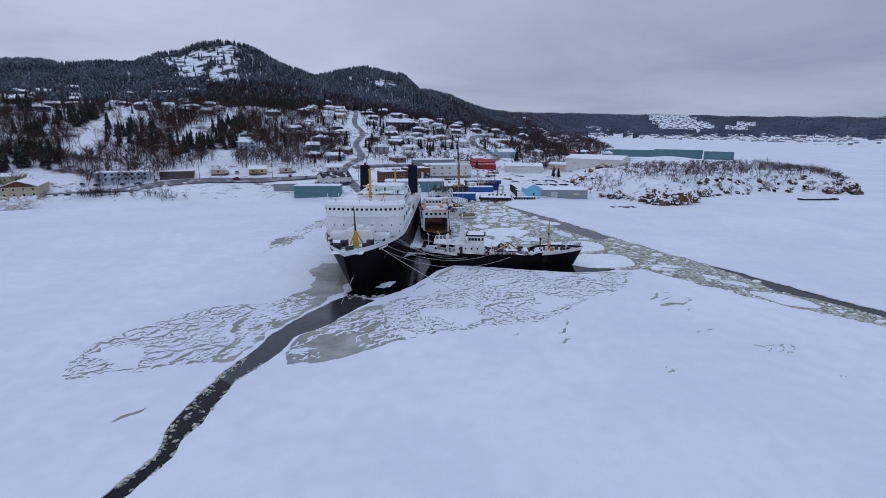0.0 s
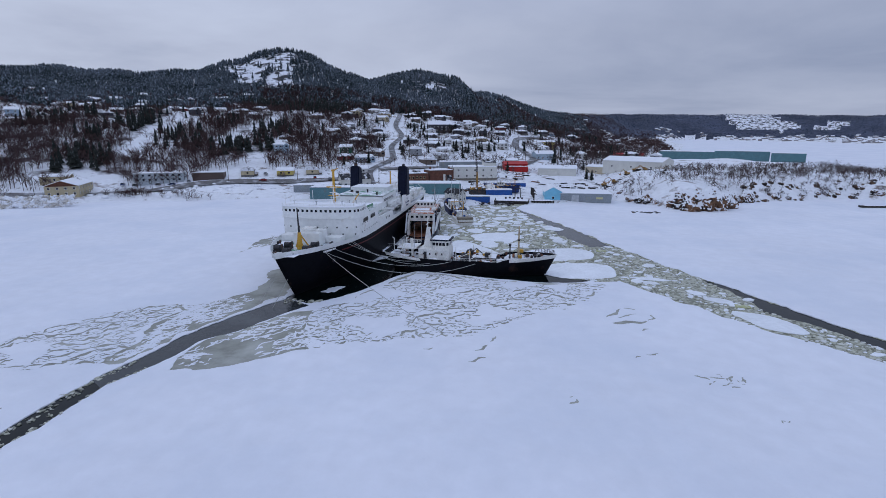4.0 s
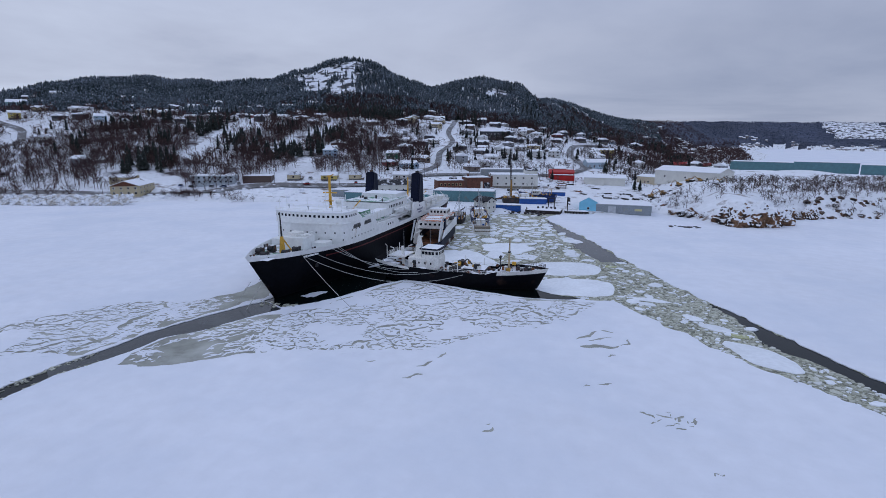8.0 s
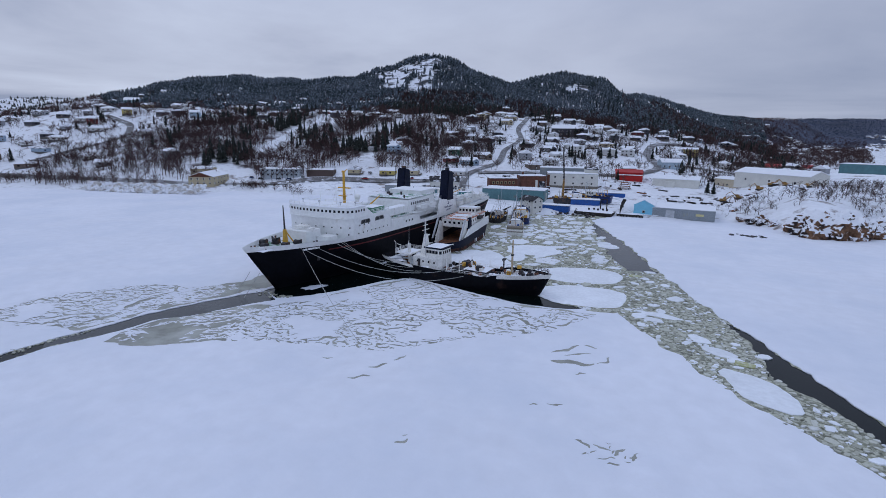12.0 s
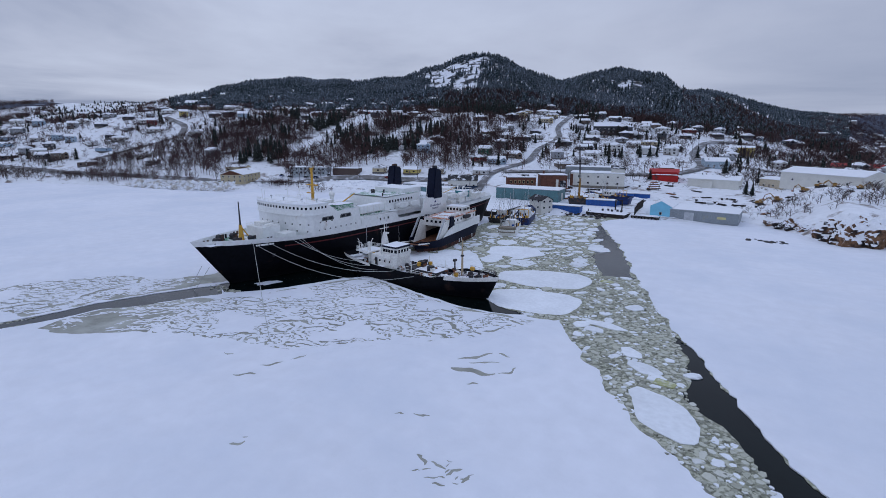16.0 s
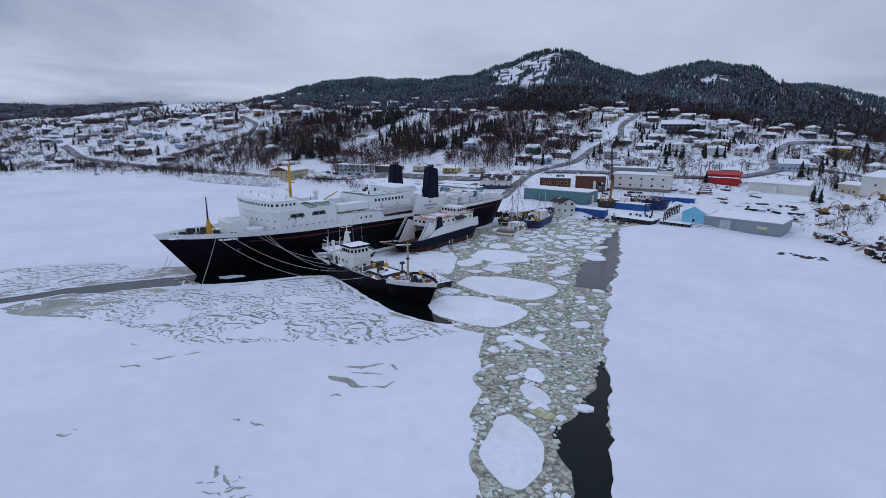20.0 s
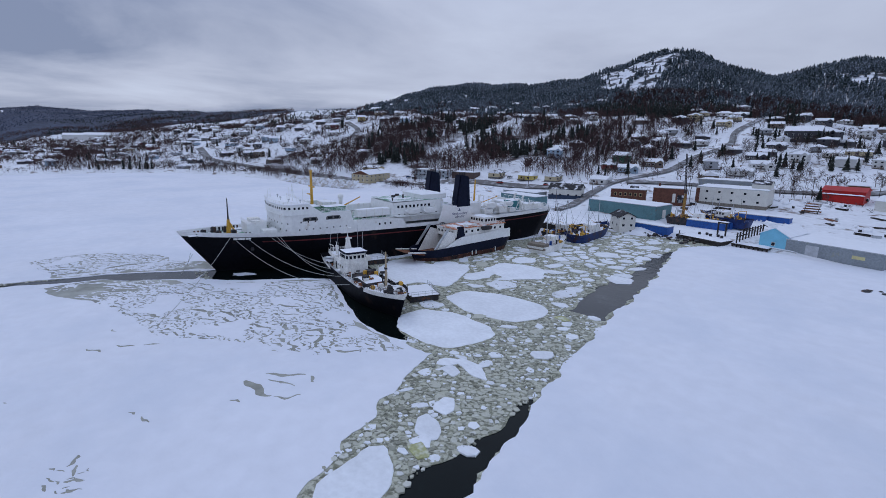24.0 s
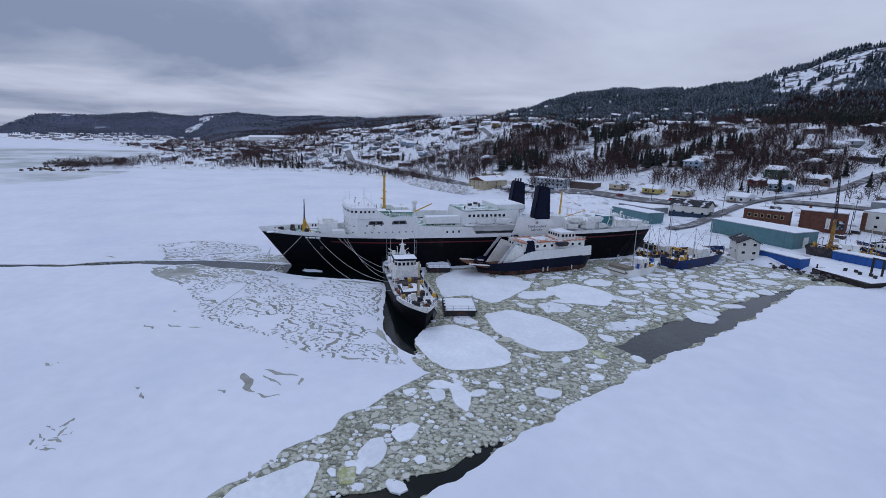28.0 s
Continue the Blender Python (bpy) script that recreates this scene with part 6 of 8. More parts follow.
def flat_shed(name, label, m, w, d, h, wall, ribs=0, roof=None, parapet=0.0):
    b = thing(name, label, "building", m)
    part("wall_shell", box(nb(), -w / 2, w / 2, -d / 2, d / 2, -5, h), wall, b)
    part("roof_snow", snow_patch(nb(), -w / 2 - 0.2, w / 2 + 0.2, -d / 2 - 0.2, d / 2 + 0.2, h + 0.02, 0.3, 0.3), roof or SNOW, b)
    part("eave_trim", box(nb(), -w / 2 - 0.12, w / 2 + 0.12, -d / 2 - 0.12, d / 2 + 0.12, h - 0.25, h), GALV, b)
    for k in range(ribs):
        x = -w / 2 + w * (k + 0.5) / ribs
        part("siding_panel", box(nb(), x - w / ribs * 0.47, x + w / ribs * 0.47, -d / 2 - 0.06, -d / 2 + 0.02, 0.2, h - 0.3), wall, b)
    return b


def shutter(parent, x0, x1, y, z0, z1, material):
    part("shutter_door", box(nb(), x0, x1, y - 0.1, y + 0.05, z0, z1), material, parent)


s = flat_shed("teal_warehouse", "long teal metal warehouse with a snow-covered roof", site(-15.5, 283.0, 5), 33, 13.5, 5.6, TEAL, 11)
part("end_door", box(nb(), 16.5, 16.6, -1.2, 1.6, 0, 3.6), OFFWHITE, s)
s = gable_house("harbour_hut", "white two-storey harbour hut with a dark roof", "building", pose(0.8, 256.5, 1.4, 0, 0, -30), 8.6, 6.4, 4.7, 1.6, OFFWHITE, DARKROOF, (2, 2), 2, door=False, win_h=0.9)
s = flat_shed("blue_container_shed", "long bright blue container with snow on top", pose(11.0, 261.6, 1.2, 0, 0, 2), 14.0, 4.6, 2.6, BLUE, 9)
# brick blocks behind
s = flat_shed("brick_depot", "low brown brick depot with square windows", site(-30.0, 303.0, 30), 16, 9, 7.4, BRICK)
windows_along([(-7, -4.5), (7, -4.5)], 4.0, 5.6, 6, 1.3, s, "window_frame", material=mat("ochre_frame", (0.42, 0.33, 0.18), 0.7))
windows_along([(-7, -4.54), (7, -4.54)], 4.2, 5.4, 6, 0.95, s)
part("roof_hatch", box(nb(), 0.5, 4.5, -1.5, 1.5, 7.4, 8.6, 0.05), DARKROOF, s)
s = flat_shed("brick_store", "low red-brown brick store beside the depot", site(-16.5, 317.0, 30), 15, 11, 7.8, BRICK)
part("white_door", box(nb(), 1.2, 2.6, -5.6, -5.4, 1, 5.2), OFFWHITE, s)
part("loading_bay", box(nb(), 3.4, 7.0, -5.62, -5.4, 1, 4.6), DARKROOF, s)
part("chimney", box(nb(), -5.5, -4.6, 0, 0.9, 7.8, 9.6), BRICK, s)
# the large white fish plant
plant = flat_shed("fish_plant", "large off-white plant building with small dark windows", site(3.0, 340.0, 14), 30, 17, 8.2, OFFWHITE)
for z in (2.0, 5.6):
    windows_along([(-13, -8.5), (14, -8.5)], z, z + 0.9, 5, 1.0, plant)
part("plinth", box(nb(), -15.05, 15.05, -8.55, 8.55, -2, 0.9), mat("stained_concrete", (0.20, 0.18, 0.15), 0.9, vary=0.2), plant)
part("raised_bay", prism(nb(), [(-4.5, 8.2), (4.5, 8.2), (4.5, 10.6), (0, 12.0), (-4.5, 10.6)], 7.5, 15.0, "x"), OFFWHITE, plant)
part("bay_roof", prism(nb(), [(-4.8, 10.5), (0, 12.0), (4.8, 10.5), (4.8, 10.75), (0, 12.3), (-4.8, 10.75)], 7.2, 15.2, "x"), DARKROOF, plant)
part("brick_end", box(nb(), -15.2, -13.5, -8.6, 8, 0.5, 7.4), BRICK, plant)
s = flat_shed("grey_annex", "grey metal annex behind the plant", site(-6, 356, 14), 30, 10, 8.5, GREYSIDE, 8)
# red building and low white sheds
s = gable_house("red_store", "bright red metal store with snow on a lean-to", "building", site(31.5, 392.0, 8), 17, 15, 4.6, 1.6, REDSIDE, REDSIDE, (0, 0), 1, door=False)
part("lean_to", prism(nb(), [(-10.5, -1), (-7.4, -1), (-7.4, 3.4), (-10.5, 2.6)], -8.5, 8.5, "x"), REDSIDE, s)
part("lean_to_snow", snow_patch(nb(), -8.6, 8.6, -10.6, -7.4, 3.1, 0.4), SNOW, s)
s = gable_house("white_boat_shed", "long low white shed, roof deep in snow", "building", site(62.0, 382.0, -4), 27, 17, 4.4, 1.8, OFFWHITE, SNOW, (0, 0), 1, door=False)
part("side_annex", box(nb(), -6, 0, -11.5, -8.4, -2, 3.0), OFFWHITE, s)
s = gable_house("white_garage", "big white garage with a wide snowy roof", "building", site(117.0, 376.0, -38), 42, 20, 5.4, 2.6, OFFWHITE, SNOW, (3, 1), 1, door=False)
s = gable_house("cream_workshop", "cream workshop joined to the garage", "building", site(96.0, 398.0, -38), 18, 14, 5.0, 1.2, mat("cream_siding", (0.55, 0.48, 0.36), 0.6), SNOW, (3, 1), 1)
s = gable_house("pale_blue_house", "pale blue house with snow on its hipped roof", "house", site(56.0, 452.0, 20), 16, 11, 4.5, 2.4, mat("pale_blue_siding", (0.38, 0.48, 0.56), 0.6), SNOW, (4, 2), 1)
s = gable_house("red_roof_store", "white store with red roof panels in the far yards", "building", site(150, 560, -10), 34, 16, 6, 2.2, OFFWHITE, REDSIDE, (5, 2), 1)
# long teal cannery on the point
for k, (x, y, w, rz) in enumerate(((232, 622, 58, -24), (281, 600, 52, -24), (318, 578, 30, -28))):
    s = flat_shed("cannery_hall", "long low teal cannery hall on the point", pose(x, y, max(8.0, height(x, y)) + 1.0, 0, 0, rz), w, 20, 4.2 + (k % 2) * 1.2, TEAL, 12)
# the waterside shed: sky-blue end and grey sheet walls
s = gable_house("boat_shed", "sky-blue gabled boat shed over the ice", "building", pose(50.3, 276.5, 0.8, 0, 0, 90), 15.0, 8.6, 4.6, 2.3, SKYBLUE, SNOW, (0, 1), 1, door=False)
shed = flat_shed("grey_shed", "grey sheet-metal waterside shed with stained panels", pose(67.0, 277.0, 0.4, 0, 0, -2.5), 25.5, 17.0, 4.4, GREYSIDE, 7)
part("panel_patch", box(nb(), 5.2, 8.4, -8.62, -8.5, 1.6, 2.6), mat("pale_yellow_sign", (0.6, 0.55, 0.28), 0.7), shed)
shutter(shed, -7.0, -3.4, -8.52, 0.1, 3.4, GALV)
s = flat_shed("yellow_base_store", "low store with pale plinth by the boat shed", pose(53, 269.6, 0, 0, 0, 0), 9, 2.4, 1.0, mat("ochre_concrete", (0.34, 0.27, 0.16), 0.9))

# timber wharf, barge and cribwork
barge = thing("barge", "snow-covered black barge moored to the wharf", "barge", pose(30.0, 266.5, 0, 0, 0, -4))
part("hull", prism(nb(), [(-9.6, -4.6), (7.5, -6.6), (8.5, 7), (-8.6, 7.5)], -0.6, 1.35), TIMBER, barge)
part("snow_cover", snow_patch(nb(), -8.9, 7.6, -4.9, 7.2, 1.37, 0.3), SNOW, barge)
part("bollard", tube(nb(), (-9.0, -3.6, 1.3), (-9.0, -3.6, 2.6), 0.22), TIMBER, barge)
for x in (0.5, 3.4):
    part("post", box(nb(), x - 0.22, x + 0.22, 4.6, 5.0, 1.3, 6.4), TIMBER, barge)
part("cross_beam", box(nb(), 0.2, 3.7, 4.6, 5.0, 6.3, 6.7), TIMBER, barge)
for k in range(5):
    part("drum", tube(nb(), (-4 + 2.1 * k, 1.0 + (k % 2) * 1.3, 1.4), (-4 + 2.1 * k, 1.0 + (k % 2) * 1.3, 2.5), 0.5, n=9), STEEL, barge)
wharf = thing("wharf_crib", "timber wharf with rows of black posts and snow", "wharf", pose(44.5, 270.0, 0, 0, 0, 2))
part("deck", box(nb(), -5.6, 5.8, -5.2, 8, 0.6, 1.1), TIMBER, wharf)
part("snow_cover", snow_patch(nb(), -5.5, 5.7, -5.1, 7.9, 1.12, 0.25), SNOW, wharf)
for k in range(9):
    part("pile", box(nb(), -5.4 + 1.36 * k, -5.0 + 1.36 * k, -5.3, -4.9, -0.6, 1.1), TIMBER, wharf)
for k in range(10):
    y = -4.6 + 2.3 * k
    foot = max(1.0, height(40.6, 270 + y) - 0.3)
    part("post", prism(nb(), [(-4.38, y - 0.18), (-4.02, y - 0.18), (-4.02, y + 0.18), (-4.38, y + 0.18)], foot, foot + 3.9), TIMBER, wharf)
    part("bracket", tube(nb(), (-4.3, y, foot + 3.7), (-2.9, y, foot + 3.3), 0.16, n=5), TIMBER, wharf)
part("rail_beam", box(nb(), -4.35, -4.05, -5, 4.4, 3.4, 3.7), TIMBER, wharf)
quay = thing("ferry_quay", "snow-covered timber quay behind the ferry", "quay", pose(-28, 246, 0), kind="structure")
part("face", box(nb(), -22, 19, -13.4, 10, -0.6, 2.3), TIMBER, quay)
part("snow_cover", snow_patch(nb(), -22, 19, -13.4, 10, 2.32, 0.35), SNOW, quay)
for k in range(16):
    part("fender_pile", box(nb(), -21 + 2.6 * k, -20.6 + 2.6 * k, -13.7, -13.3, -0.6, 2.9), TIMBER, quay)

# crane
cr = thing("crawler_crane", "yellow crawler crane with a tall dark lattice jib", "crane", site(10.0, 283.5, 20))
for s_ in (1, -1):
    part("track", box(nb(), s_ * 1.5 - 0.45, s_ * 1.5 + 0.45, -2.6, 2.6, 0, 1.0, 0.2), STEEL, cr)
part("body", box(nb(), -1.6, 1.6, -2.2, 2.6, 1.2, 3.2, 0.15), PLANT, cr)
part("cab", box(nb(), 0.5, 1.8, -3.0, -1.2, 1.4, 3.8, 0.1), PLANT, cr)
part("lower_boom", prism(nb(), [(-0.55, -0.3), (0.55, -0.3), (0.55, 0.8), (-0.55, 0.8)], 2.0, 12.0, grow=0.75), PLANT, cr, "yellow lower boom")
jib = nb()
for dx, dy in ((-0.35, -0.1), (0.35, -0.1), (0.35, 0.5), (-0.35, 0.5)):
    tube(jib, (dx, dy, 11.5), (dx * 0.5 - 1.2, dy * 0.5, 28.0), 0.10, n=4)
for k in range(14):
    u, v = k / 14, (k + 1) / 14
    tube(jib, (-0.35 - 1.05 * u, 0.2, 11.5 + 16.5 * u), (0.35 - 1.35 * v, 0.2, 11.5 + 16.5 * v), 0.06, n=4)
    tube(jib, (0.35 - 1.35 * u, 0.2, 11.5 + 16.5 * u), (-0.35 - 1.05 * v, 0.2, 11.5 + 16.5 * v), 0.06, n=4)
part("jib", jib, STEEL, cr, "dark lattice jib")
part("hoist_cable", tube(nb(), (-1.2, 0.1, 28), (0.2, 2.4, 3.2), 0.04, n=4), STEEL, cr)
part("counterweight", box(nb(), -1.5, 1.5, 2.4, 3.6, 1.4, 2.8, 0.1), PLANT, cr)
for x, y, w, d, h, rz, lab in ((22.0, 280.5, 14, 4.5, 3.2, 8, "blue shipping container under the slipway"), (24.0, 312.0, 12, 4, 2.8, 6, "long blue container behind the slip"), (33.0, 315.0, 9, 4, 2.6, 6, "blue container in the snowy yard")):
    c_ = flat_shed("blue_container", lab, pose(x, y, height(x, y) - 0.3, 0, 0, rz), w, d, h, BLUE, 6)
# blue dredger-like winch boat lying on the slip, rack of timber and machines in the yard


def excavator(m, reach):
    e = thing("excavator", "yellow tracked excavator parked in the snow", "excavator", m @ Matrix.Scale(0.85, 4), "excavators")
    for s_ in (1, -1):
        part("track", box(nb(), s_ * 1.1 - 0.35, s_ * 1.1 + 0.35, -1.9, 1.9, 0, 0.9, 0.2), STEEL, e)
    part("body", box(nb(), -1.3, 1.3, -1.3, 2.2, 1.0, 2.2, 0.15), PLANT, e)
    part("cab", box(nb(), -1.3, -0.2, -1.5, 0.3, 1.9, 3.1, 0.1), PLANT, e)
    part("boom", tube(tube(nb(), (0.3, -1.0, 1.8), (0.3, -4.0, 4.6), 0.28, 0.22), (0.3, -4.0, 4.6), (0.3, -reach, 3.2), 0.22, 0.18), PLANT, e)
    part("stick", tube(nb(), (0.3, -reach, 3.3), (0.3, -reach - 0.8, 0.7), 0.18), RUST, e)
    part("bucket", prism(nb(), [(-reach - 0.2, 0.2), (-reach - 1.4, 0.3), (-reach - 1.2, 1.0), (-reach - 0.6, 1.1)], -0.3, 0.9, "x"), RUST, e)
    return e


for x, y, rz in ((86, 325, 70), (93, 331, -110), (104, 348, -60), (110, 352, 80), (117, 355, -100), (126, 352, 60)):
    excavator(pose(x, y, height(x, y), 0, 0, rz), random.uniform(5.2, 6.6))
CLUTTER = (STEEL, RUST, TIMBER, STEEL, GALV, TIMBER)
for k in range(64):
    x, y = random.choice(((random.uniform(18, 60), random.uniform(288, 380)), (random.uniform(60, 90), random.uniform(292, 345)), (random.uniform(-20, 20), random.uniform(290, 330)), (random.uniform(70, 125), random.uniform(318, 360))))
    if shore_distance(np.array([x]), np.array([y]))[0] < 14:
        continue
    kind_, s_ = k % 4, random.uniform(0.5, 1.5)
    base = pose(x, y, height(x, y) - 0.1, 0, 0, random.uniform(0, 180))
    if kind_ == 0:
        c_ = thing("scrap_crate", "dark scrap crate half buried in yard snow", "crate", base, "yard clutter")
        part("body", box(nb(), -s_, s_, -s_ * 0.6, s_ * 0.6, -0.4, s_ * 0.9, 0.06), CLUTTER[k % 6], c_)
        part("snow_cover", snow_patch(nb(), -s_, s_, -s_ * 0.6, s_ * 0.6, s_ * 0.9 + 0.01, 0.25), SNOW, c_)
    elif kind_ == 1:
        c_ = thing("timber_stack", "stack of dark timbers under snow", "timber", base, "yard clutter")
        for j in range(4):
            part("timber", box(nb(), -2.4, 2.4 + 0.3 * (j % 2), -0.9 + 0.5 * (j % 3), -0.5 + 0.5 * (j % 3), 0.4 * (j // 3), 0.4 * (j // 3) + 0.38), TIMBER, c_)
    elif kind_ == 2:
        c_ = thing("steel_drum", "rusty drum standing in the snow", "drum", base, "yard clutter")
        part("barrel", tube(nb(), (0, 0, -0.3), (0, 0, 1.1), 0.55, n=10), CLUTTER[k % 6], c_)
        part("snow_cap", tube(nb(), (0, 0, 1.1), (0, 0, 1.35), 0.53, 0.3, 10), SNOW, c_)
    else:
        c_ = thing("pipe_bundle", "bundle of rusty pipes lying in the yard", "pipes", base, "yard clutter")
        for j in range(3):
            part("pipe", tube(nb(), (-3, 0.6 * j - 0.6, 0.3), (3, 0.6 * j - 0.6 + 0.2 * (j % 2), 0.45), 0.24, n=7), CLUTTER[k % 6], c_)
# vessel hauled out on a blue cradle
fishing_boat("slipped_trawler", "dark blue trawler hauled out on a blue cradle", pose(13.0, 291.0, 3.6, 0, 0, -98), 21, 6.6, DEEPBLUE, CREAM, 2.6, ((8.0, 9.5), (14.0, 8.2)))
cradle = thing("slip_cradle", "bright blue steel cradle under the hauled-out trawler", "cradle", site(21.5, 288.0, -8))
part("tank", box(nb(), -8, 8, -2.6, 2.6, -1, 2.6, 0.08), BLUE, cradle)
for k in range(7):
    part("rib", box(nb(), -7.6 + 2.4 * k, -7.2 + 2.4 * k, -2.75, -2.55, -0.8, 2.5), BLUE, cradle)
hut = gable_house("brown_hut", "small brown gabled hut with snow on its roof", "hut", site(29.0, 418.0, 15), 9, 7, 3.2, 1.4, mat("brown_boards", (0.15, 0.07, 0.045), 0.8, vary=0.2), SNOW, (1, 0), 1)
rack = thing("timber_rack", "weathered brown timber rack with stacked frames", "rack", site(34.0, 345.0, 12))
for j in range(4):
    part("shelf", box(nb(), -3.6 + 0.5 * j, 3.6 - 0.5 * j, -1.5, 1.5, 0.6 + 1.1 * j, 0.85 + 1.1 * j), RUST, rack)
    for x in (-2.6, 2.4):
        part("post", box(nb(), x + 0.25 * j - 0.12, x + 0.25 * j + 0.12, -1.3, -1.1, 0.85 + 1.1 * j - 1.1, 0.7 + 1.1 * j), TIMBER, rack)
# riprap bank, shore rocks
rv, rf = [], []


def boulder(x, y, z, r, flat=0.75):
    s = len(rv)
    bm = bmesh.new()
    bmesh.ops.create_icosphere(bm, subdivisions=2, radius=1)
    o = random.uniform(0, 99)
    for v in bm.verts:
        k = 1 + 0.55 * noise.noise(v.co * 1.1 + Vector((o, 0, 0))) + 0.25 * noise.noise(v.co * 2.9 + Vector((0, o, 0)))
        rv.append((x + v.co.x * r * k, y + v.co.y * r * k, z + v.co.z * r * k * flat))
    rf.extend(tuple(s + v.index for v in f.verts) for f in bm.faces)
    bm.free()


CRAG = mat("brown_crag", (0.17, 0.092, 0.052), 0.85, vary=0.35, scale=0.25, fine=6, bump=0.9, second=((0.022, 0.018, 0.018), 0.46, 0.22), sharp=0.06)
t_ = CRAG.node_tree
b_ = t_.nodes["Principled BSDF"]
bare_ = b_.inputs["Base Color"].links[0].from_socket
geo_, sep_, ns_, ad_, rp_, mx_ = (t_.nodes.new(k) for k in ("ShaderNodeNewGeometry", "ShaderNodeSeparateXYZ", "ShaderNodeTexNoise", "ShaderNodeMath", "ShaderNodeValToRGB", "ShaderNodeMixRGB"))
# snow lies on every ledge flat enough to hold it
t_.links.new(geo_.outputs["Normal"], sep_.inputs[0])
t_.links.new(geo_.outputs["Position"], ns_.inputs["Vector"])
ns_.inputs["Scale"].default_value, ns_.inputs["Detail"].default_value = 0.24, 3
ad_.operation = "MULTIPLY_ADD"
ad_.inputs[1].default_value = 1.3
t_.links.new(ns_.outputs["Fac"], ad_.inputs[0])
t_.links.new(sep_.outputs["Z"], ad_.inputs[2])
rp_.color_ramp.elements[0].position, rp_.color_ramp.elements[1].position = 0.90, 1.0
t_.links.new(ad_.outputs[0], rp_.inputs[0])
t_.links.new(rp_.outputs[0], mx_.inputs[0])
t_.links.new(bare_, mx_.inputs[1])
mx_.inputs[2].default_value = (0.82, 0.84, 0.88, 1)
t_.links.new(mx_.outputs[0], b_.inputs["Base Color"])


def crag(bm_v, bm_f, x, y, z, rx, ry, rz, turn):
    """A craggy knob of rock with steep broken faces and ledges."""
    bm = bmesh.new()
    bmesh.ops.create_icosphere(bm, subdivisions=4, radius=1)
    o, s0 = random.uniform(0, 99), len(bm_v)
    c, sn = math.cos(radians(turn)), math.sin(radians(turn))
    for v in bm.verts:
        p = v.co * Vector((1.3, 1.3, 1.0))
        k = 1 + 0.42 * noise.noise(p * 1.1 + Vector((o, 0, 0))) + 0.30 * abs(noise.noise(p * 2.6 + Vector((0, o, 0)))) - 0.14 * abs(noise.noise(p * 3.6 + Vector((0, 0, o)))) + 0.02 * noise.noise(p * 9)
        a, b, h = v.co.x * rx * k, v.co.y * ry * k, v.co.z * rz * k
        step = 2.1
        h = h * 0.75 + 0.25 * step * (math.floor(h / step) + min(1.0, 2.2 * (h / step - math.floor(h / step))))
        bm_v.append((x + a * c - b * sn, y + a * sn + b * c, z + h))
    bm_f.extend(tuple(s0 + v.index for v in f.verts) for f in bm.faces)
    bm.free()


for name_, label_, spots_ in (("rock_outcrop", "brown crag with snow caught on its ledges", ((106.5, 255, 1.0, 4.5, 4, 5.0, 10), (111.5, 249.5, 1.2, 5.0, 4.2, 5.6, 60), (118, 250.5, 1.6, 5.6, 4.6, 6.2, 20), (124.5, 253.5, 1.4, 5.2, 4.4, 5.6, 100), (130.5, 259, 1.0, 4.6, 4, 4.6, 40), (113, 257.5, 3.6, 6.5, 6, 5.2, 0), (122, 260.5, 4.0, 6.5, 6, 5.0, 70))),
                              ("low_outcrop", "low dark rocks half buried in shore snow", ((97.5, 268, 1.6, 3.2, 2.4, 2.6, 0), (93.2, 271, 1.2, 2.2, 1.8, 1.9, 50), (101, 265, 1.2, 2.6, 2, 2.0, 20), (89.5, 274.5, 1.2, 1.6, 1.4, 1.2, 0)))):
    rv, rf = [], []
    for spot_ in spots_:
        crag(rv, rf, *spot_)
    tagged(mesh_object(name_, rv, rf, CRAG), label_, "rock", kind="structure")
rv, rf = [], []
for u in np.linspace(0, 1, 17):
    x, y = float(np.interp(u, [0, 0.3, 0.7, 0.9, 1.0], [137, 152, 215, 244, 249])), float(np.interp(u, [0, 0.3, 0.7, 0.9, 1.0], [274, 286, 303, 294, 299]))
    big_ = random.uniform(0.55, 1.0) + (0.5 if u > 0.9 else 0)
    crag(rv, rf, x + random.gauss(0, 2.5), y + random.uniform(0, 4), 1.2, 4.6 * big_, 3.2 * big_, 4.4 * big_, random.uniform(0, 90))
tagged(mesh_object("headland_cliff", rv, rf, CRAG), "dark cliff faces along the snowy headland", "cliff", kind="structure")
rv, rf = [], []
for k in range(110):
    u = random.uniform(0, 1)
    x, y = np.interp(u, [0, 0.45, 0.8, 1.0], [138, 172, 215, 250]), np.interp(u, [0, 0.45, 0.8, 1.0], [275, 289, 302, 294])
    y += random.uniform(-0.5, 13)
    boulder(x + random.gauss(0, 2), y, max(0.3, height(x, y)) - 0.4, random.uniform(0.5, 1.7))
for k in range(16):
    x, y = random.uniform(240, 250), random.uniform(292, 304)
    boulder(x, y, max(0.3, height(x, y) * 0.7), random.uniform(1.4, 3.2), 1.1)
for k in range(70):
    x, y = random.uniform(-432, -388), random.uniform(-110, -60)
    boulder(x, y, max(0.2, height(x, y)), random.uniform(0.5, 1.8))
tagged(mesh_object("far_shore_rocks", rv, rf, ROCK), "snow-streaked shore rocks along the point", "rock", kind="stuff")
rv, rf = [], []
for k in range(700):
    u = random.uniform(0, 1)
    x, y = np.interp(u, [0, 0.5, 1.0], [-268, -222, -188]), np.interp(u, [0, 0.5, 1.0], [203, 211, 224])
    up = random.uniform(0, 1)
    boulder(x + random.gauss(0, 0.6), y + up * 7.0, 0.1 + up * 5.0, random.uniform(0.35, 1.15))
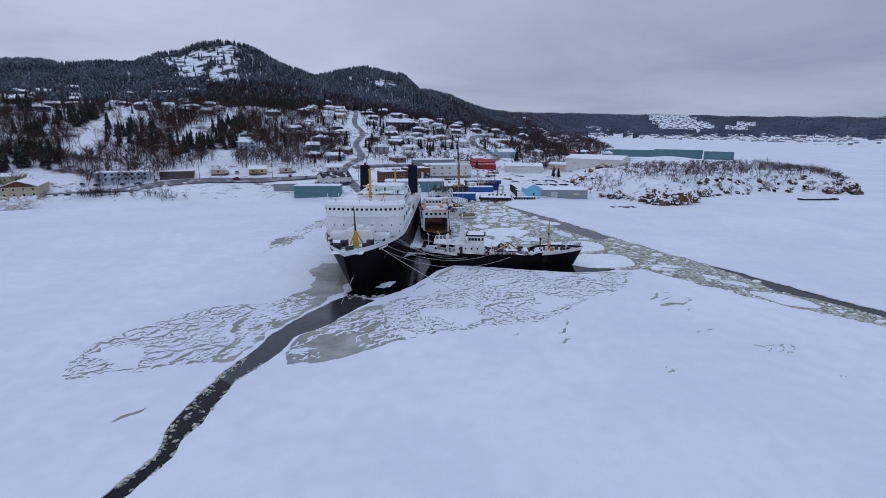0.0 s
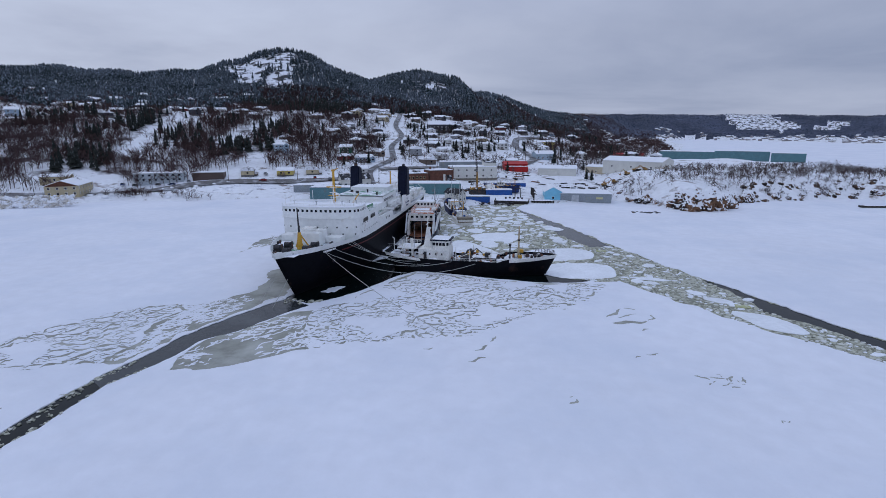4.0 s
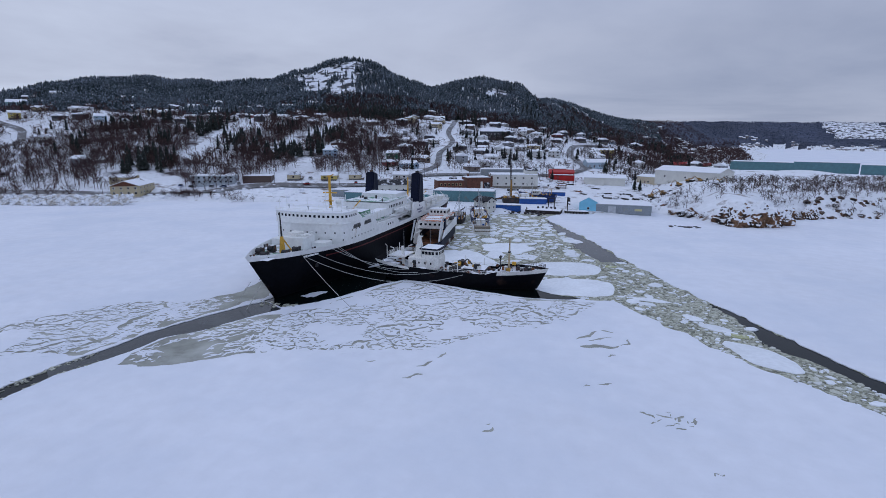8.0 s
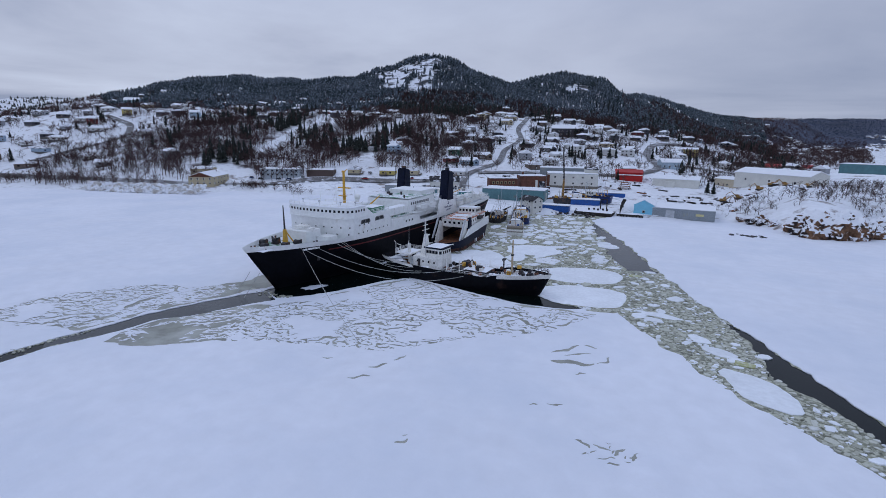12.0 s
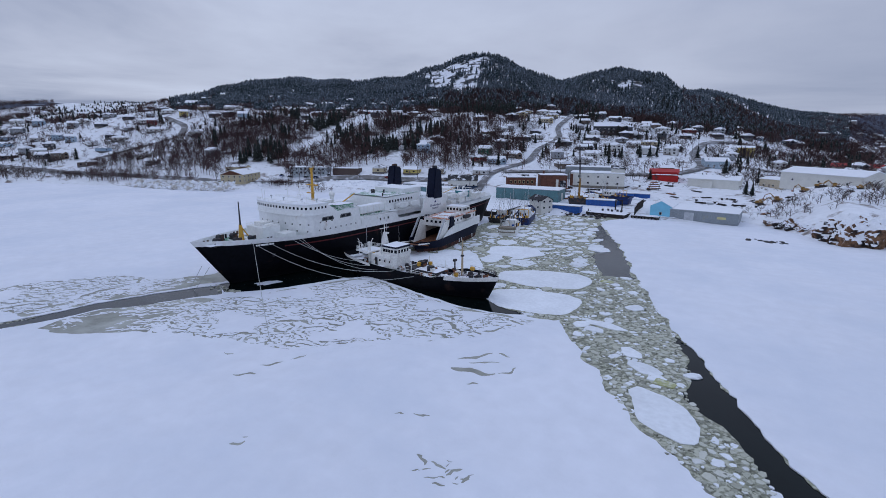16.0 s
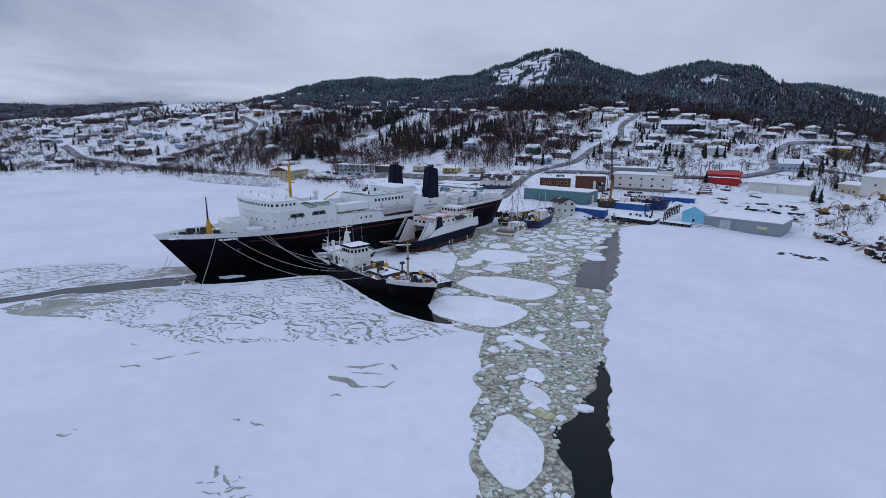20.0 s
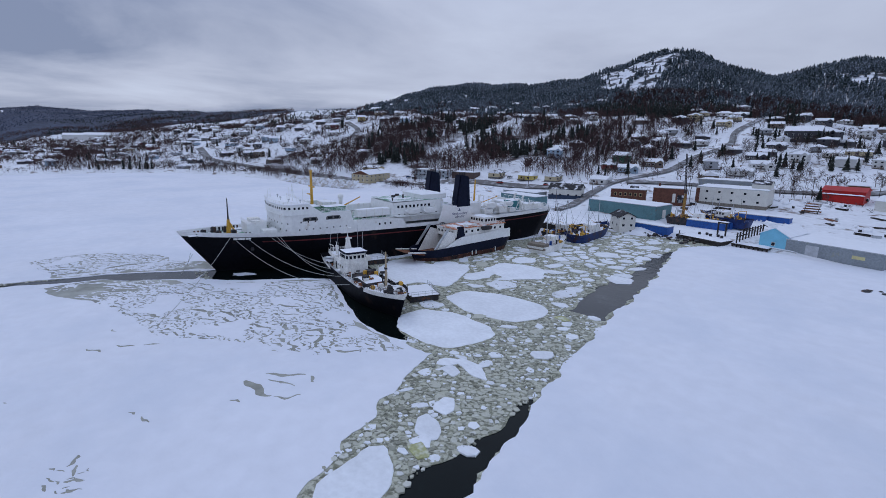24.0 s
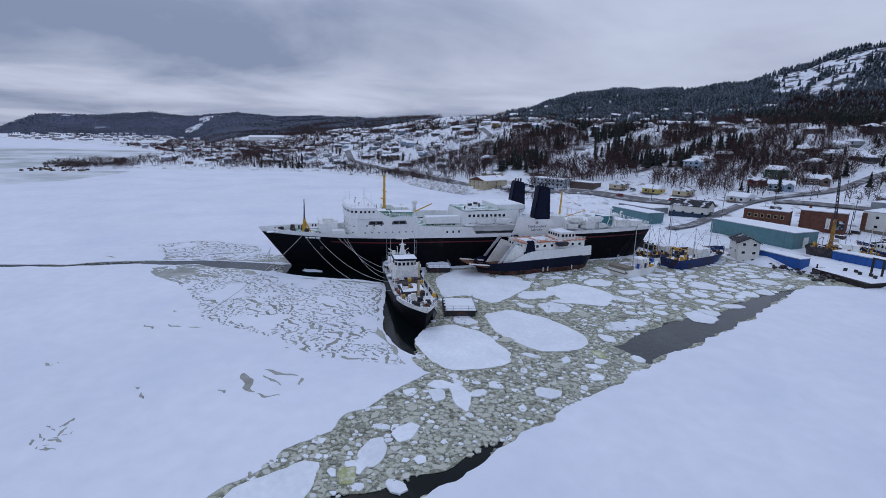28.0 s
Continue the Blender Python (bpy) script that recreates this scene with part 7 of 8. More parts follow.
tagged(mesh_object("riprap_bank", rv, rf, mat("pale_riprap", (0.50, 0.47, 0.43), 0.85, vary=0.2, scale=0.4, cover=0.55, cover_scale=0.35)), "bank of pale riprap boulders along the shore road", "riprap", kind="stuff")
rv, rf = [], []
for k in range(26):
    boulder(random.uniform(83, 95), random.uniform(238, 243), 0.05, random.uniform(0.3, 0.9), 0.4)
for k in range(60):
    boulder(random.uniform(-4, 30), random.uniform(253, 262), random.uniform(0, 0.8), random.uniform(0.3, 0.9), 0.6)
tagged(mesh_object("shore_debris", rv, rf, STEEL), "dark debris and stones at the edge of the ice", "debris", kind="stuff")
rv, rf = [], []
for x0, y0, x1, y1, n, r0, r1 in ((-185, 272, -70, 302, 44, 0.8, 2.0), (-52, 262, -66, 330, 20, 0.8, 2.0), (-45, 262, 5, 262, 16, 0.5, 1.4), (14, 296, 62, 330, 26, 0.7, 2.2), (66, 290, 122, 330, 34, 0.9, 2.8), (-40, 330, 40, 365, 22, 0.8, 2.2), (-200, 255, -90, 272, 34, 0.7, 1.8)):
    for k in range(n):
        u = random.uniform(0, 1)
        x, y = x0 + (x1 - x0) * u + random.gauss(0, 2.5), y0 + (y1 - y0) * u + random.gauss(0, 4)
        if shore_distance(np.array([x]), np.array([y]))[0] > 3:
            boulder(x, y, height(x, y) - 0.1, random.uniform(r0, r1), 0.6)
heaps = mesh_object("snow_heaps", rv, rf, SNOW)
for p in heaps.data.polygons:
    p.use_smooth = True
tagged(heaps, "ploughed heaps of snow along roads and yards", "snow", kind="stuff")
# broken pier far out on the ice
pier = thing("old_pier", "low dark remnant of a pier on the ice", "pier", pose(205, 268, 0, 0, 0, 4))
part("deck", box(nb(), -11, 11, -1.2, 1.2, 0.2, 0.9), TIMBER, pier)
part("snow_cover", snow_patch(nb(), -9, 7, -1.0, 1.0, 0.92, 0.2), SNOW, pier)

# ---- roads and houses up the slope ----
ROADS = [([(-38, 255), (-42, 269), (-53, 296), (-62, 320), (-68, 342), (-60, 381), (-66, 406), (-77, 446), (-76, 495), (-92, 529), (-98, 581), (-110, 640)], 5.0, "slushy grey road climbing from the quay"),
         ([(-560, 190), (-462, 184), (-372, 206), (-314, 221), (-257, 233), (-222, 238), (-192, 262), (-150, 290), (-110, 304), (-62, 316)], 8, "ploughed grey shore road"),
         ([(-66, 340), (-30, 366), (14, 384), (36, 415), (45, 426), (50, 446), (42, 474), (34, 515), (33, 562), (36, 600), (52, 622), (95, 645)], 7, "ploughed road winding through the town"),
         ([(40, 422), (53, 449), (63, 470), (100, 470), (150, 500)], 6, "slushy road towards the point"),
         ([(-390, 222), (-389, 267), (-380, 309), (-420, 340), (-480, 350)], 6, "narrow snowy side road")]
ROAD_SPOTS = np.array([(a[0] + (b[0] - a[0]) * k / 12, a[1] + (b[1] - a[1]) * k / 12) for pts, w_, l_ in ROADS for a, b in zip(pts, pts[1:]) for k in range(12)])


def off_road(x, y, room):
    return np.min(np.hypot(ROAD_SPOTS[:, 0] - x, ROAD_SPOTS[:, 1] - y)) > room


def siding(name, col):
    return mat(name, col, 0.65, vary=0.06, scale=0.5)


PALETTE = [("white", siding("white_clapboard", (0.62, 0.62, 0.61))), ("cream", siding("cream_clapboard", (0.48, 0.41, 0.27))), ("pale grey", siding("grey_vinyl", (0.30, 0.31, 0.33))),
           ("pale blue", siding("blue_vinyl", (0.32, 0.42, 0.52))), ("tan", siding("tan_vinyl", (0.15, 0.115, 0.095))), ("dark red", siding("dark_red_clapboard", (0.16, 0.03, 0.03))),
           ("yellow", siding("yellow_clapboard", (0.52, 0.42, 0.13))), ("dark green", siding("green_clapboard", (0.04, 0.12, 0.08))), ("dark grey", siding("dark_grey_clapboard", (0.055, 0.055, 0.065)))]
MODELS = {}


ROOF_SNOW = mat("roof_snow", (0.82, 0.84, 0.88), 0.75, vary=0.04, scale=0.2, bump=0.3, second=((0.07, 0.065, 0.065), 0.10, 0.22), sharp=0.04)
WORN_ROOF = mat("half_bare_roof", (0.80, 0.82, 0.86), 0.75, vary=0.05, scale=0.2, bump=0.3, second=((0.05, 0.045, 0.045), 0.46, 0.20), sharp=0.04)
PLINTH = mat("grey_foundation", (0.14, 0.135, 0.13), 0.9, vary=0.2)


def roof_shape(bm, x0, x1, y0, y1, h, rise, hip, t=0.32, e=0.6):
    """A snow-laden roof over a rectangle, ridge along x; hip draws the ridge ends in."""
    x0, x1, y0, y1 = x0 - e, x1 + e, y0 - e, y1 + e
    ym, q = (y0 + y1) / 2, hip * (y1 - y0) / 2
    low = [bm.verts.new(p) for p in ((x0, y0, h), (x1, y0, h), (x1, y1, h), (x0, y1, h))]
    up = [bm.verts.new((p.co.x, p.co.y, h + t)) for p in low]
    r0, r1 = bm.verts.new((x0 + q, ym, h + rise + t)), bm.verts.new((x1 - q, ym, h + rise + t))
    faces = [low[::-1], (up[0], up[1], r1, r0), (up[2], up[3], r0, r1), (up[1], up[2], r1), (up[3], up[0], r0)]
    faces += [(low[k], low[(k + 1) % 4], up[(k + 1) % 4], up[k]) for k in range(4)]
    made = [bm.faces.new(f) for f in faces]
    bmesh.ops.recalc_face_normals(bm, faces=made)
    return bm


def town_house(label, wall, roof, w, d, h, rise, hip, storeys, wing, porch, chimney):
    """A house: main block, optional wing and porch, plinth, snowy roofs, windows and door. Its front faces -y."""
    b = thing("house", label, "house", pose(0, 0, -500), "town houses")
    part("plinth", box(nb(), -w / 2 - 0.05, w / 2 + 0.05, -d / 2 - 0.05, d / 2 + 0.05, -3, 0.5), PLINTH, b)
    shell = box(nb(), -w / 2, w / 2, -d / 2, d / 2, 0.5, h)
    if not hip:
        prism(shell, [(-d / 2, h), (d / 2, h), (0, h + rise * 0.94)], -w / 2, w / 2, "x")
    part("wall_shell", shell, wall, b)
    part("roof", roof_shape(nb(), -w / 2, w / 2, -d / 2, d / 2, h, rise, hip), roof, b)
    if wing:
        part("wing", prism(box(nb(), w * 0.12, w / 2 - 0.3, -d / 2 - wing, -d / 2, -3, h - 0.4), [(w * 0.12, h - 0.4), (w / 2 - 0.3, h - 0.4), (w * 0.31, h + rise * 0.55)], -d / 2 - wing, -d / 2, "y"), wall, b)
        part("wing_roof", prism(nb(), [(w * 0.12 - 0.5, h - 0.55), (w * 0.31, h + rise * 0.6), (w / 2 + 0.2, h - 0.55), (w / 2 + 0.2, h - 0.2), (w * 0.31, h + rise * 0.6 + 0.4), (w * 0.12 - 0.5, h - 0.2)], -d / 2 - wing - 0.5, 0, "y"), roof, b)
    for st in range(storeys):
        z = 1.3 + 2.7 * st
        n = 2 if w < 12 else 3
        for k in range(n):
            x = -w / 2 + (w * (0.6 if wing else 1.0)) * (k + 0.5) / n
            if storeys == 2 or wing:
                wn_ = part("window", box(nb(), x - 0.8, x + 0.8, -d / 2 - 0.05, -d / 2 + 0.05, z - 0.1, z + 1.3), WHITE, b)
                part("pane", box(nb(), x - 0.65, x + 0.65, -d / 2 - 0.09, -d / 2 - 0.04, z + 0.05, z + 1.15), GLASS, wn_)
            else:
                part("window", box(nb(), x - 0.7, x + 0.7, -d / 2 - 0.07, -d / 2 + 0.05, z, z + 1.2), GLASS, b)
        if wing:
            part("window", box(nb(), w * 0.31 - 0.9, w * 0.31 + 0.9, -d / 2 - wing - 0.07, -d / 2 - wing + 0.05, z, z + 1.3), GLASS, b)
        for s_ in (1, -1):
            part("window", box(nb(), *sorted((s_ * w / 2 - s_ * 0.05, s_ * w / 2 + s_ * 0.07)), -0.6, 0.6, z, z + 1.2), GLASS, b)
    part("door", box(nb(), -0.5 - w * 0.06, 0.5 - w * 0.06, -d / 2 - 0.08, -d / 2 + 0.05, 0.5, 2.5), mat("painted_door", (0.25, 0.2, 0.18), 0.6), b)
    if porch:
        part("porch", rail(box(nb(), -w / 2 + 0.4, w * 0.1, -d / 2 - 2.2, -d / 2, 0.1, 0.5), [(-w / 2 + 0.4, -d / 2 - 2.2, 0.5), (w * 0.1, -d / 2 - 2.2, 0.5)], 1.0, 1.2, 0.06), mat("weathered_deck", (0.16, 0.13, 0.11), 0.85, vary=0.2), b)
    if chimney:
        part("chimney", box(nb(), w * 0.2, w * 0.2 + 0.7, 0.4, 1.1, h + rise * 0.3, h + rise + 1.1), BRICK, b)
    return b


def house_model(colour, form):
    key = (colour, form)
    if key not in MODELS:
        name, wall = PALETTE[colour]
        w, d, h, rise, hip, st, wing, porch, words = ((11, 8.5, 3.3, 2.2, 0, 1, 0, True, "bungalow"), (9.5, 8.8, 5.9, 2.6, 0, 2, 0, True, "two-storey house"), (15, 9, 3.4, 2.0, 1, 1, 0, False, "long hip-roofed bungalow"),
                                                      (13, 8.5, 3.6, 2.3, 0, 1, 3.0, False, "bungalow with a front wing"), (11.5, 9.5, 6.0, 2.2, 1, 2, 2.4, True, "hip-roofed two-storey house"))[form]
        worn = (colour + form) % 4 == 1
        MODELS[key] = town_house(f"{name} clapboard {words} with a {'half-bare' if worn else 'snow-covered'} roof", wall, WORN_ROOF if worn else ROOF_SNOW, w, d, h, rise, hip, st, wing, porch, form in (1, 3))
    return MODELS[key]


placed = []


def put_house(x, y, colour, form, yaw=None, grow=1.0):
    if any(math.hypot(x - a, y - b) < 14.5 for a, b in placed):
        return None
    z = height(x, y)
    if yaw is None and not off_road(x, y, 13):
        return None
    if z < 1.5 or shore_distance(np.array([x]), np.array([y]))[0] < 9:
        return None
    placed.append((x, y))
    face = math.degrees(math.atan2(HUB[0] - x, -(HUB[1] - y))) if yaw is None else yaw
    h = copy_thing(house_model(colour, form), pose(x, y, z - 0.35, 0, 0, face + (random.choice((0, 0, 0, 90, -90)) + random.gauss(0, 18) if yaw is None else 0)))
    h.scale = (grow * 0.92, grow * 0.92, grow * 0.88)
    return h


for x0, y0 in ((2, 340), (-6, 356), (31, 386), (62, 372), (117, 376), (96, 398), (56, 452), (150, 560), (172, 520), (215, 470), (255, 432), (-204, 248), (-190, 290), (-15, 283), (-25, 297), (-12, 312), (-65, 253), (-62, 288)):
    placed.append((x0, y0))
WEST = [(-747, 184), (-638, 180), (-738, 212), (-687, 223), (-981, 305), (-609, 207), (-623, 195), (-611, 235), (-975, 388), (-861, 377), (-588, 273), (-502, 233), (-469, 237), (-528, 186), (-443, 262), (-411, 256), (-507, 299), (-535, 321),
        (-508, 328), (-453, 347), (-489, 363), (-371, 373), (-340, 369)]
UPPER = [(-537, 511), (-478, 503), (-390, 475), (-406, 527), (-408, 572), (-357, 558), (-434, 456), (-360, 595), (-323, 587), (-281, 486), (-219, 478), (-398, 501), (-298, 460), (-275, 468), (-263, 490), (-238, 490), (-220, 505), (-169, 510)]
TOWN = [(-145, 372), (-127, 444), (-112, 453), (-131, 501), (-103, 470), (-104, 500), (-93, 516), (-149, 662), (-135, 654), (-76, 546), (-78, 572), (-112, 699), (-70, 603), (-33, 560), (-21, 589), (-7, 603), (16, 603), (-21, 474), (-12, 500),
        (-28, 436), (-28, 409), (7, 474), (21, 486), (21, 566), (41, 571), (49, 618), (58, 571), (52, 481), (-158, 411), (-153, 386), (-102, 425), (-134, 460), (-137, 497), (41, 634), (83, 636), (-45, 482), (-54, 527)]
for spots in (WEST, UPPER, TOWN):
    for x, y in spots:
        put_house(x, y, random.choice((0, 0, 8, 8, 2, 2, 3, 4, 0, 8)), random.choice((0, 0, 2, 2, 3, 3, 1, 4)))
put_house(-496, 240, 5, 1), put_house(-459, 362, 6, 1), put_house(-700, 235, 6, 0)
put_house(-72, 335, 0, 0, 10), put_house(-102, 326, 1, 0, 110), put_house(-117, 318, 6, 0, 15), put_house(-139, 310, 1, 0, 115), put_house(-100, 392, 7, 1, 5), put_house(-159, 392, 1, 1, 30), put_house(8, 330, 0, 0)
for a0, a1, r0, r1, count in ((2, 27, 430, 640, 44), (57, 86, 430, 900, 80), (34, 56, 540, 690, 34), (-9, 3, 420, 800, 30), (14, 30, 330, 400, 5), (84, 103, 560, 1150, 66), (100, 112, 1850, 2150, 14)):
    made, tries = 0, 0
    while made < count and tries < count * 12:
        tries += 1
        a, r = radians(random.uniform(a0, a1)), math.sqrt(random.uniform(r0 * r0, r1 * r1))
        if put_house(HUB[0] - r * math.sin(a), HUB[1] + r * math.cos(a), random.choice((0, 0, 0, 8, 8, 8, 2, 2, 3, 4, 5, 1)), random.choice((0, 0, 2, 2, 3, 3, 1, 4))):
            made += 1
for k in range(26):
    put_house(random.uniform(985, 1180), random.uniform(1050, 1900), random.choice((0, 0, 1, 2)), random.choice((0, 1)))
for ob in MODELS.values():
    for child in (*ob.children_recursive, ob):
        bpy.data.objects.remove(child)

# larger town buildings
hall = gable_house("community_hall", "yellow two-storey hall with a brown gable", "building", site(-211, 251, 118), 26, 15, 5.6, 2.6, PALETTE[1][1], SNOW, (5, 4), 2, door=False)
part("gable_cladding", prism(nb(), [(-7.6, 5.4), (7.6, 5.4), (0, 8.2)], -13.3, -13.0, "x"), mat("brown_cladding", (0.12, 0.05, 0.03), 0.8), hall)
annex = gable_house("hall_annex", "low cream annex beside the hall", "building", site(-229, 262, 28), 14, 9, 3.4, 1.2, PALETTE[1][1], SNOW, (3, 1), 1)
s = flat_shed("grey_motel", "long pale grey two-storey block with dark windows", site(-184, 288, 24), 27, 10, 5.4, siding("pale_grey_block", (0.45, 0.50, 0.54)))
for z in (1.0, 3.6):
    windows_along([(-13, -5), (13, -5)], z, z + 1.1, 8, 1.2, s)
s = flat_shed("dark_carport", "dark flat-roofed block with snow", site(-158, 298, 22), 18, 9, 3.6, siding("dark_brown_block", (0.10, 0.07, 0.06)))
s = flat_shed("teal_quay_shed", "teal quay shed behind the ferry", site(-66, 266, 3), 24, 9, 5.0, TEAL, 9)
s = gable_house("white_chandlery", "white house with dark lower walls by the road", "building", site(-64, 296, 30), 17, 11, 4.6, 2.4, OFFWHITE, DARKROOF, (4, 2), 1)
part("lower_cladding", box(nb(), -8.6, 8.6, -5.6, 5.6, -1.5, 1.4), mat("dark_blue_cladding", (0.03, 0.05, 0.09), 0.7), s)
s = flat_shed("flat_store", "grey flat-roofed store by the quay road", site(-84, 284, 10), 22, 11, 4.2, GREYSIDE, 6)
s = gable_house("school", "large pale teal school on the ridge", "building", pose(-560, 446, height(-560, 446), 0, 0, 45), 34, 14, 7.5, 3.2, siding("pale_teal", (0.34, 0.50, 0.52)), SNOW, (7, 2), 2)
s = gable_house("church_hall", "white hall with a snowy roof on the skyline", "building", pose(-600, 520, height(-600, 520) - 1.0, 0, 0, 45), 24, 12, 4, 2.2, PALETTE[0][1], SNOW, (4, 2), 1)
for x, y, w in ((-1120, 70, 70), (-1050, 95, 50)):
    s = gable_house("arena", "long low white arena among far houses", "building", pose(x, y, height(x, y), 0, 0, 84), w, 26, 7, 4, PALETTE[0][1], SNOW, (0, 0), 1, door=False)
s = gable_house("apartment_house", "yellow two-storey apartment house", "building", site(66, 585, 5), 22, 11, 5.6, 1.6, PALETTE[6][1], SNOW, (7, 2), 2)
s = gable_house("grey_manor", "large dark grey house with a steep snowy roof", "house", site(-47, 545, 12), 24, 13, 7.0, 3.4, PALETTE[8][1], SNOW, (6, 2), 2)


def road(name, pts, width, label):
    v, f = [], []
    dense = []
    for a, b in zip(pts, pts[1:]):
        n = max(2, int(math.dist(a, b) / 4))
        dense += [(a[0] + (b[0] - a[0]) * k / n, a[1] + (b[1] - a[1]) * k / n) for k in range(n)]
    dense.append(pts[-1])
    dense = [tuple(np.mean(dense[max(0, i - 3):i + 4], 0)) for i in range(len(dense))]
    for i, p in enumerate(dense):
        q0, q1 = dense[max(0, i - 1)], dense[min(len(dense) - 1, i + 1)]
        t = Vector((q1[0] - q0[0], q1[1] - q0[1])).normalized()
        for s_ in (-1, -0.35, 0.35, 1):
            x, y = p[0] - t.y * s_ * width / 2, p[1] + t.x * s_ * width / 2
            v.append((x, y, height(x, y) + 0.7))
        if i:
            for k in range(3):
                f.append((4 * i - 4 + k, 4 * i + k, 4 * i + k + 1, 4 * i - 3 + k))
    ob = mesh_object(name, v, f, ROADSNOW)
    return tagged(ob, label, "road", kind="structure")


for pts_, width_, label_ in ROADS:
    road("road", pts_, width_, label_)


CARPAINT = [mat("black_car_paint", (0.02, 0.02, 0.022), 0.3), mat("grey_car_paint", (0.22, 0.23, 0.25), 0.3), mat("red_car_paint", (0.3, 0.02, 0.02), 0.3), mat("blue_car_paint", (0.03, 0.06, 0.16), 0.3)]


def car(m, paint):
    c = thing("car", "parked car with snow on its roof", "car", m, "parked cars")
    part("body", prism(nb(), [(-2.1, 0.35), (2.1, 0.35), (2.15, 0.85), (1.2, 0.95), (-2.1, 0.95)], -0.85, 0.85, "x"), paint, c)
    part("cabin", prism(nb(), [(-1.6, 0.95), (1.0, 0.95), (0.5, 1.5), (-1.2, 1.5)], -0.75, 0.75, "x"), GLASS, c)
    part("roof_snow", box(nb(), -0.7, 0.7, -1.15, 0.45, 1.5, 1.62, 0.04), SNOW, c)
    for x in (-0.8, 0.8):
        for y in (-1.3, 1.3):
            part("wheel", prism(nb(), [(y + 0.33 * math.cos(a), 0.33 + 0.33 * math.sin(a)) for a in np.linspace(0, 2 * math.pi, 11)[:-1]], x - 0.1, x + 0.1, "x"), STEEL, c)
    return c


first = [car(pose(-72 + 3.2 * k, 303 + 0.6 * k, height(-72 + 3.2 * k, 303 + 0.6 * k) + 0.3, 0, 0, 20), CARPAINT[k]) for k in range(4)]
for k, (x, y, rz) in enumerate(((-76, 306, 20), (-84, 309, 10), (-66, 296, 60), (-172, 281, 110), (-180, 280, 20), (-165, 287, 30), (-124, 300, 100), (-200, 276, 25), (-193, 277, 20), (-128, 312, 15), (-95, 312, 20), (-20, 374, 70), (40, 392, 10), (-57, 300, 40), (70, 405, 95), (84, 412, 80))):
    copy_thing(first[k % 4], pose(x, y, height(x, y) + 0.55, 0, 0, rz))

WOOD = mat("weathered_pole", (0.09, 0.075, 0.065), 0.85, vary=0.2, scale=1)
pole = thing("utility_pole", "weathered wooden utility pole with a crossarm", "utility pole", pose(-50, 300, height(-50, 300)), "utility poles")
part("shaft", tube(nb(), (0, 0, -1), (0, 0, 10.5), 0.16, 0.11, 6), WOOD, pole)
part("crossarm", box(nb(), -1.2, 1.2, -0.06, 0.06, 9.6, 9.8), WOOD, pole)
part("transformer", tube(nb(), (0.35, 0, 7.8), (0.35, 0, 8.8), 0.26, n=8), GALV, pole)
for x, y in ((-40, 262), (-57, 340), (-46, 372), (-52, 405), (-62, 440), (-72, 490), (-82, 540), (-300, 224), (-258, 234), (-222, 240), (-178, 272), (-142, 292), (-104, 306), (-340, 212), (-390, 202), (22, 378), (40, 410), (52, 446), (36, 490), (36, 530), (-8, 320), (64, 400), (98, 420), (132, 436), (-20, 340)):
    copy_thing(pole, pose(x, y, height(x, y), 0, 0, random.uniform(0, 180)))

# ---- trees ----
CONIFER = mat("snowy_conifer", (0.014, 0.023, 0.021), 0.85, vary=0.35, scale=0.5, fine=5, bump=0, second=((0.075, 0.09, 0.105), 0.42, 0.022), cover=0.25, cover_scale=0.45, cover_col=(0.38, 0.45, 0.56), sharp=0.12, gloss=0.1)
SPRUCE = mat("dark_spruce", (0.012, 0.016, 0.013), 0.85, vary=0.35, scale=0.7, fine=5, bump=0, cover=0.10, cover_scale=0.8, cover_col=(0.6, 0.64, 0.7))
BARK = mat("bare_bark", (0.088, 0.052, 0.050), 0.9, vary=0.3, scale=0.4, fine=4, bump=0)
BARK_PALE = mat("pale_bark", (0.085, 0.060, 0.056), 0.9, vary=0.3, scale=0.4, fine=4, bump=0)


def conifer_shape(tiers, sides, seed, slim=0.2):
    r = np.random.default_rng(seed)
    v, f = [], []
    for t in range(tiers):
        z0, z1 = 0.10 + 0.82 * t / tiers, 0.10 + 0.82 * (t + 1.55) / tiers
        rad = slim * (1 - 0.80 * t / tiers)
        s = len(v)
        for k in range(sides):
            a = 2 * math.pi * (k + 0.5 * (t % 2)) / sides
            q = rad * r.uniform(0.62, 1.25)
            v.append((q * math.cos(a), q * math.sin(a), z0 + r.uniform(-0.03, 0.03)))
        v.append((r.uniform(-0.01, 0.01), r.uniform(-0.01, 0.01), min(1.0, z1)))
        f += [(s + k, s + (k + 1) % sides, s + sides) for k in range(sides)]
    return np.array(v), np.array(f)


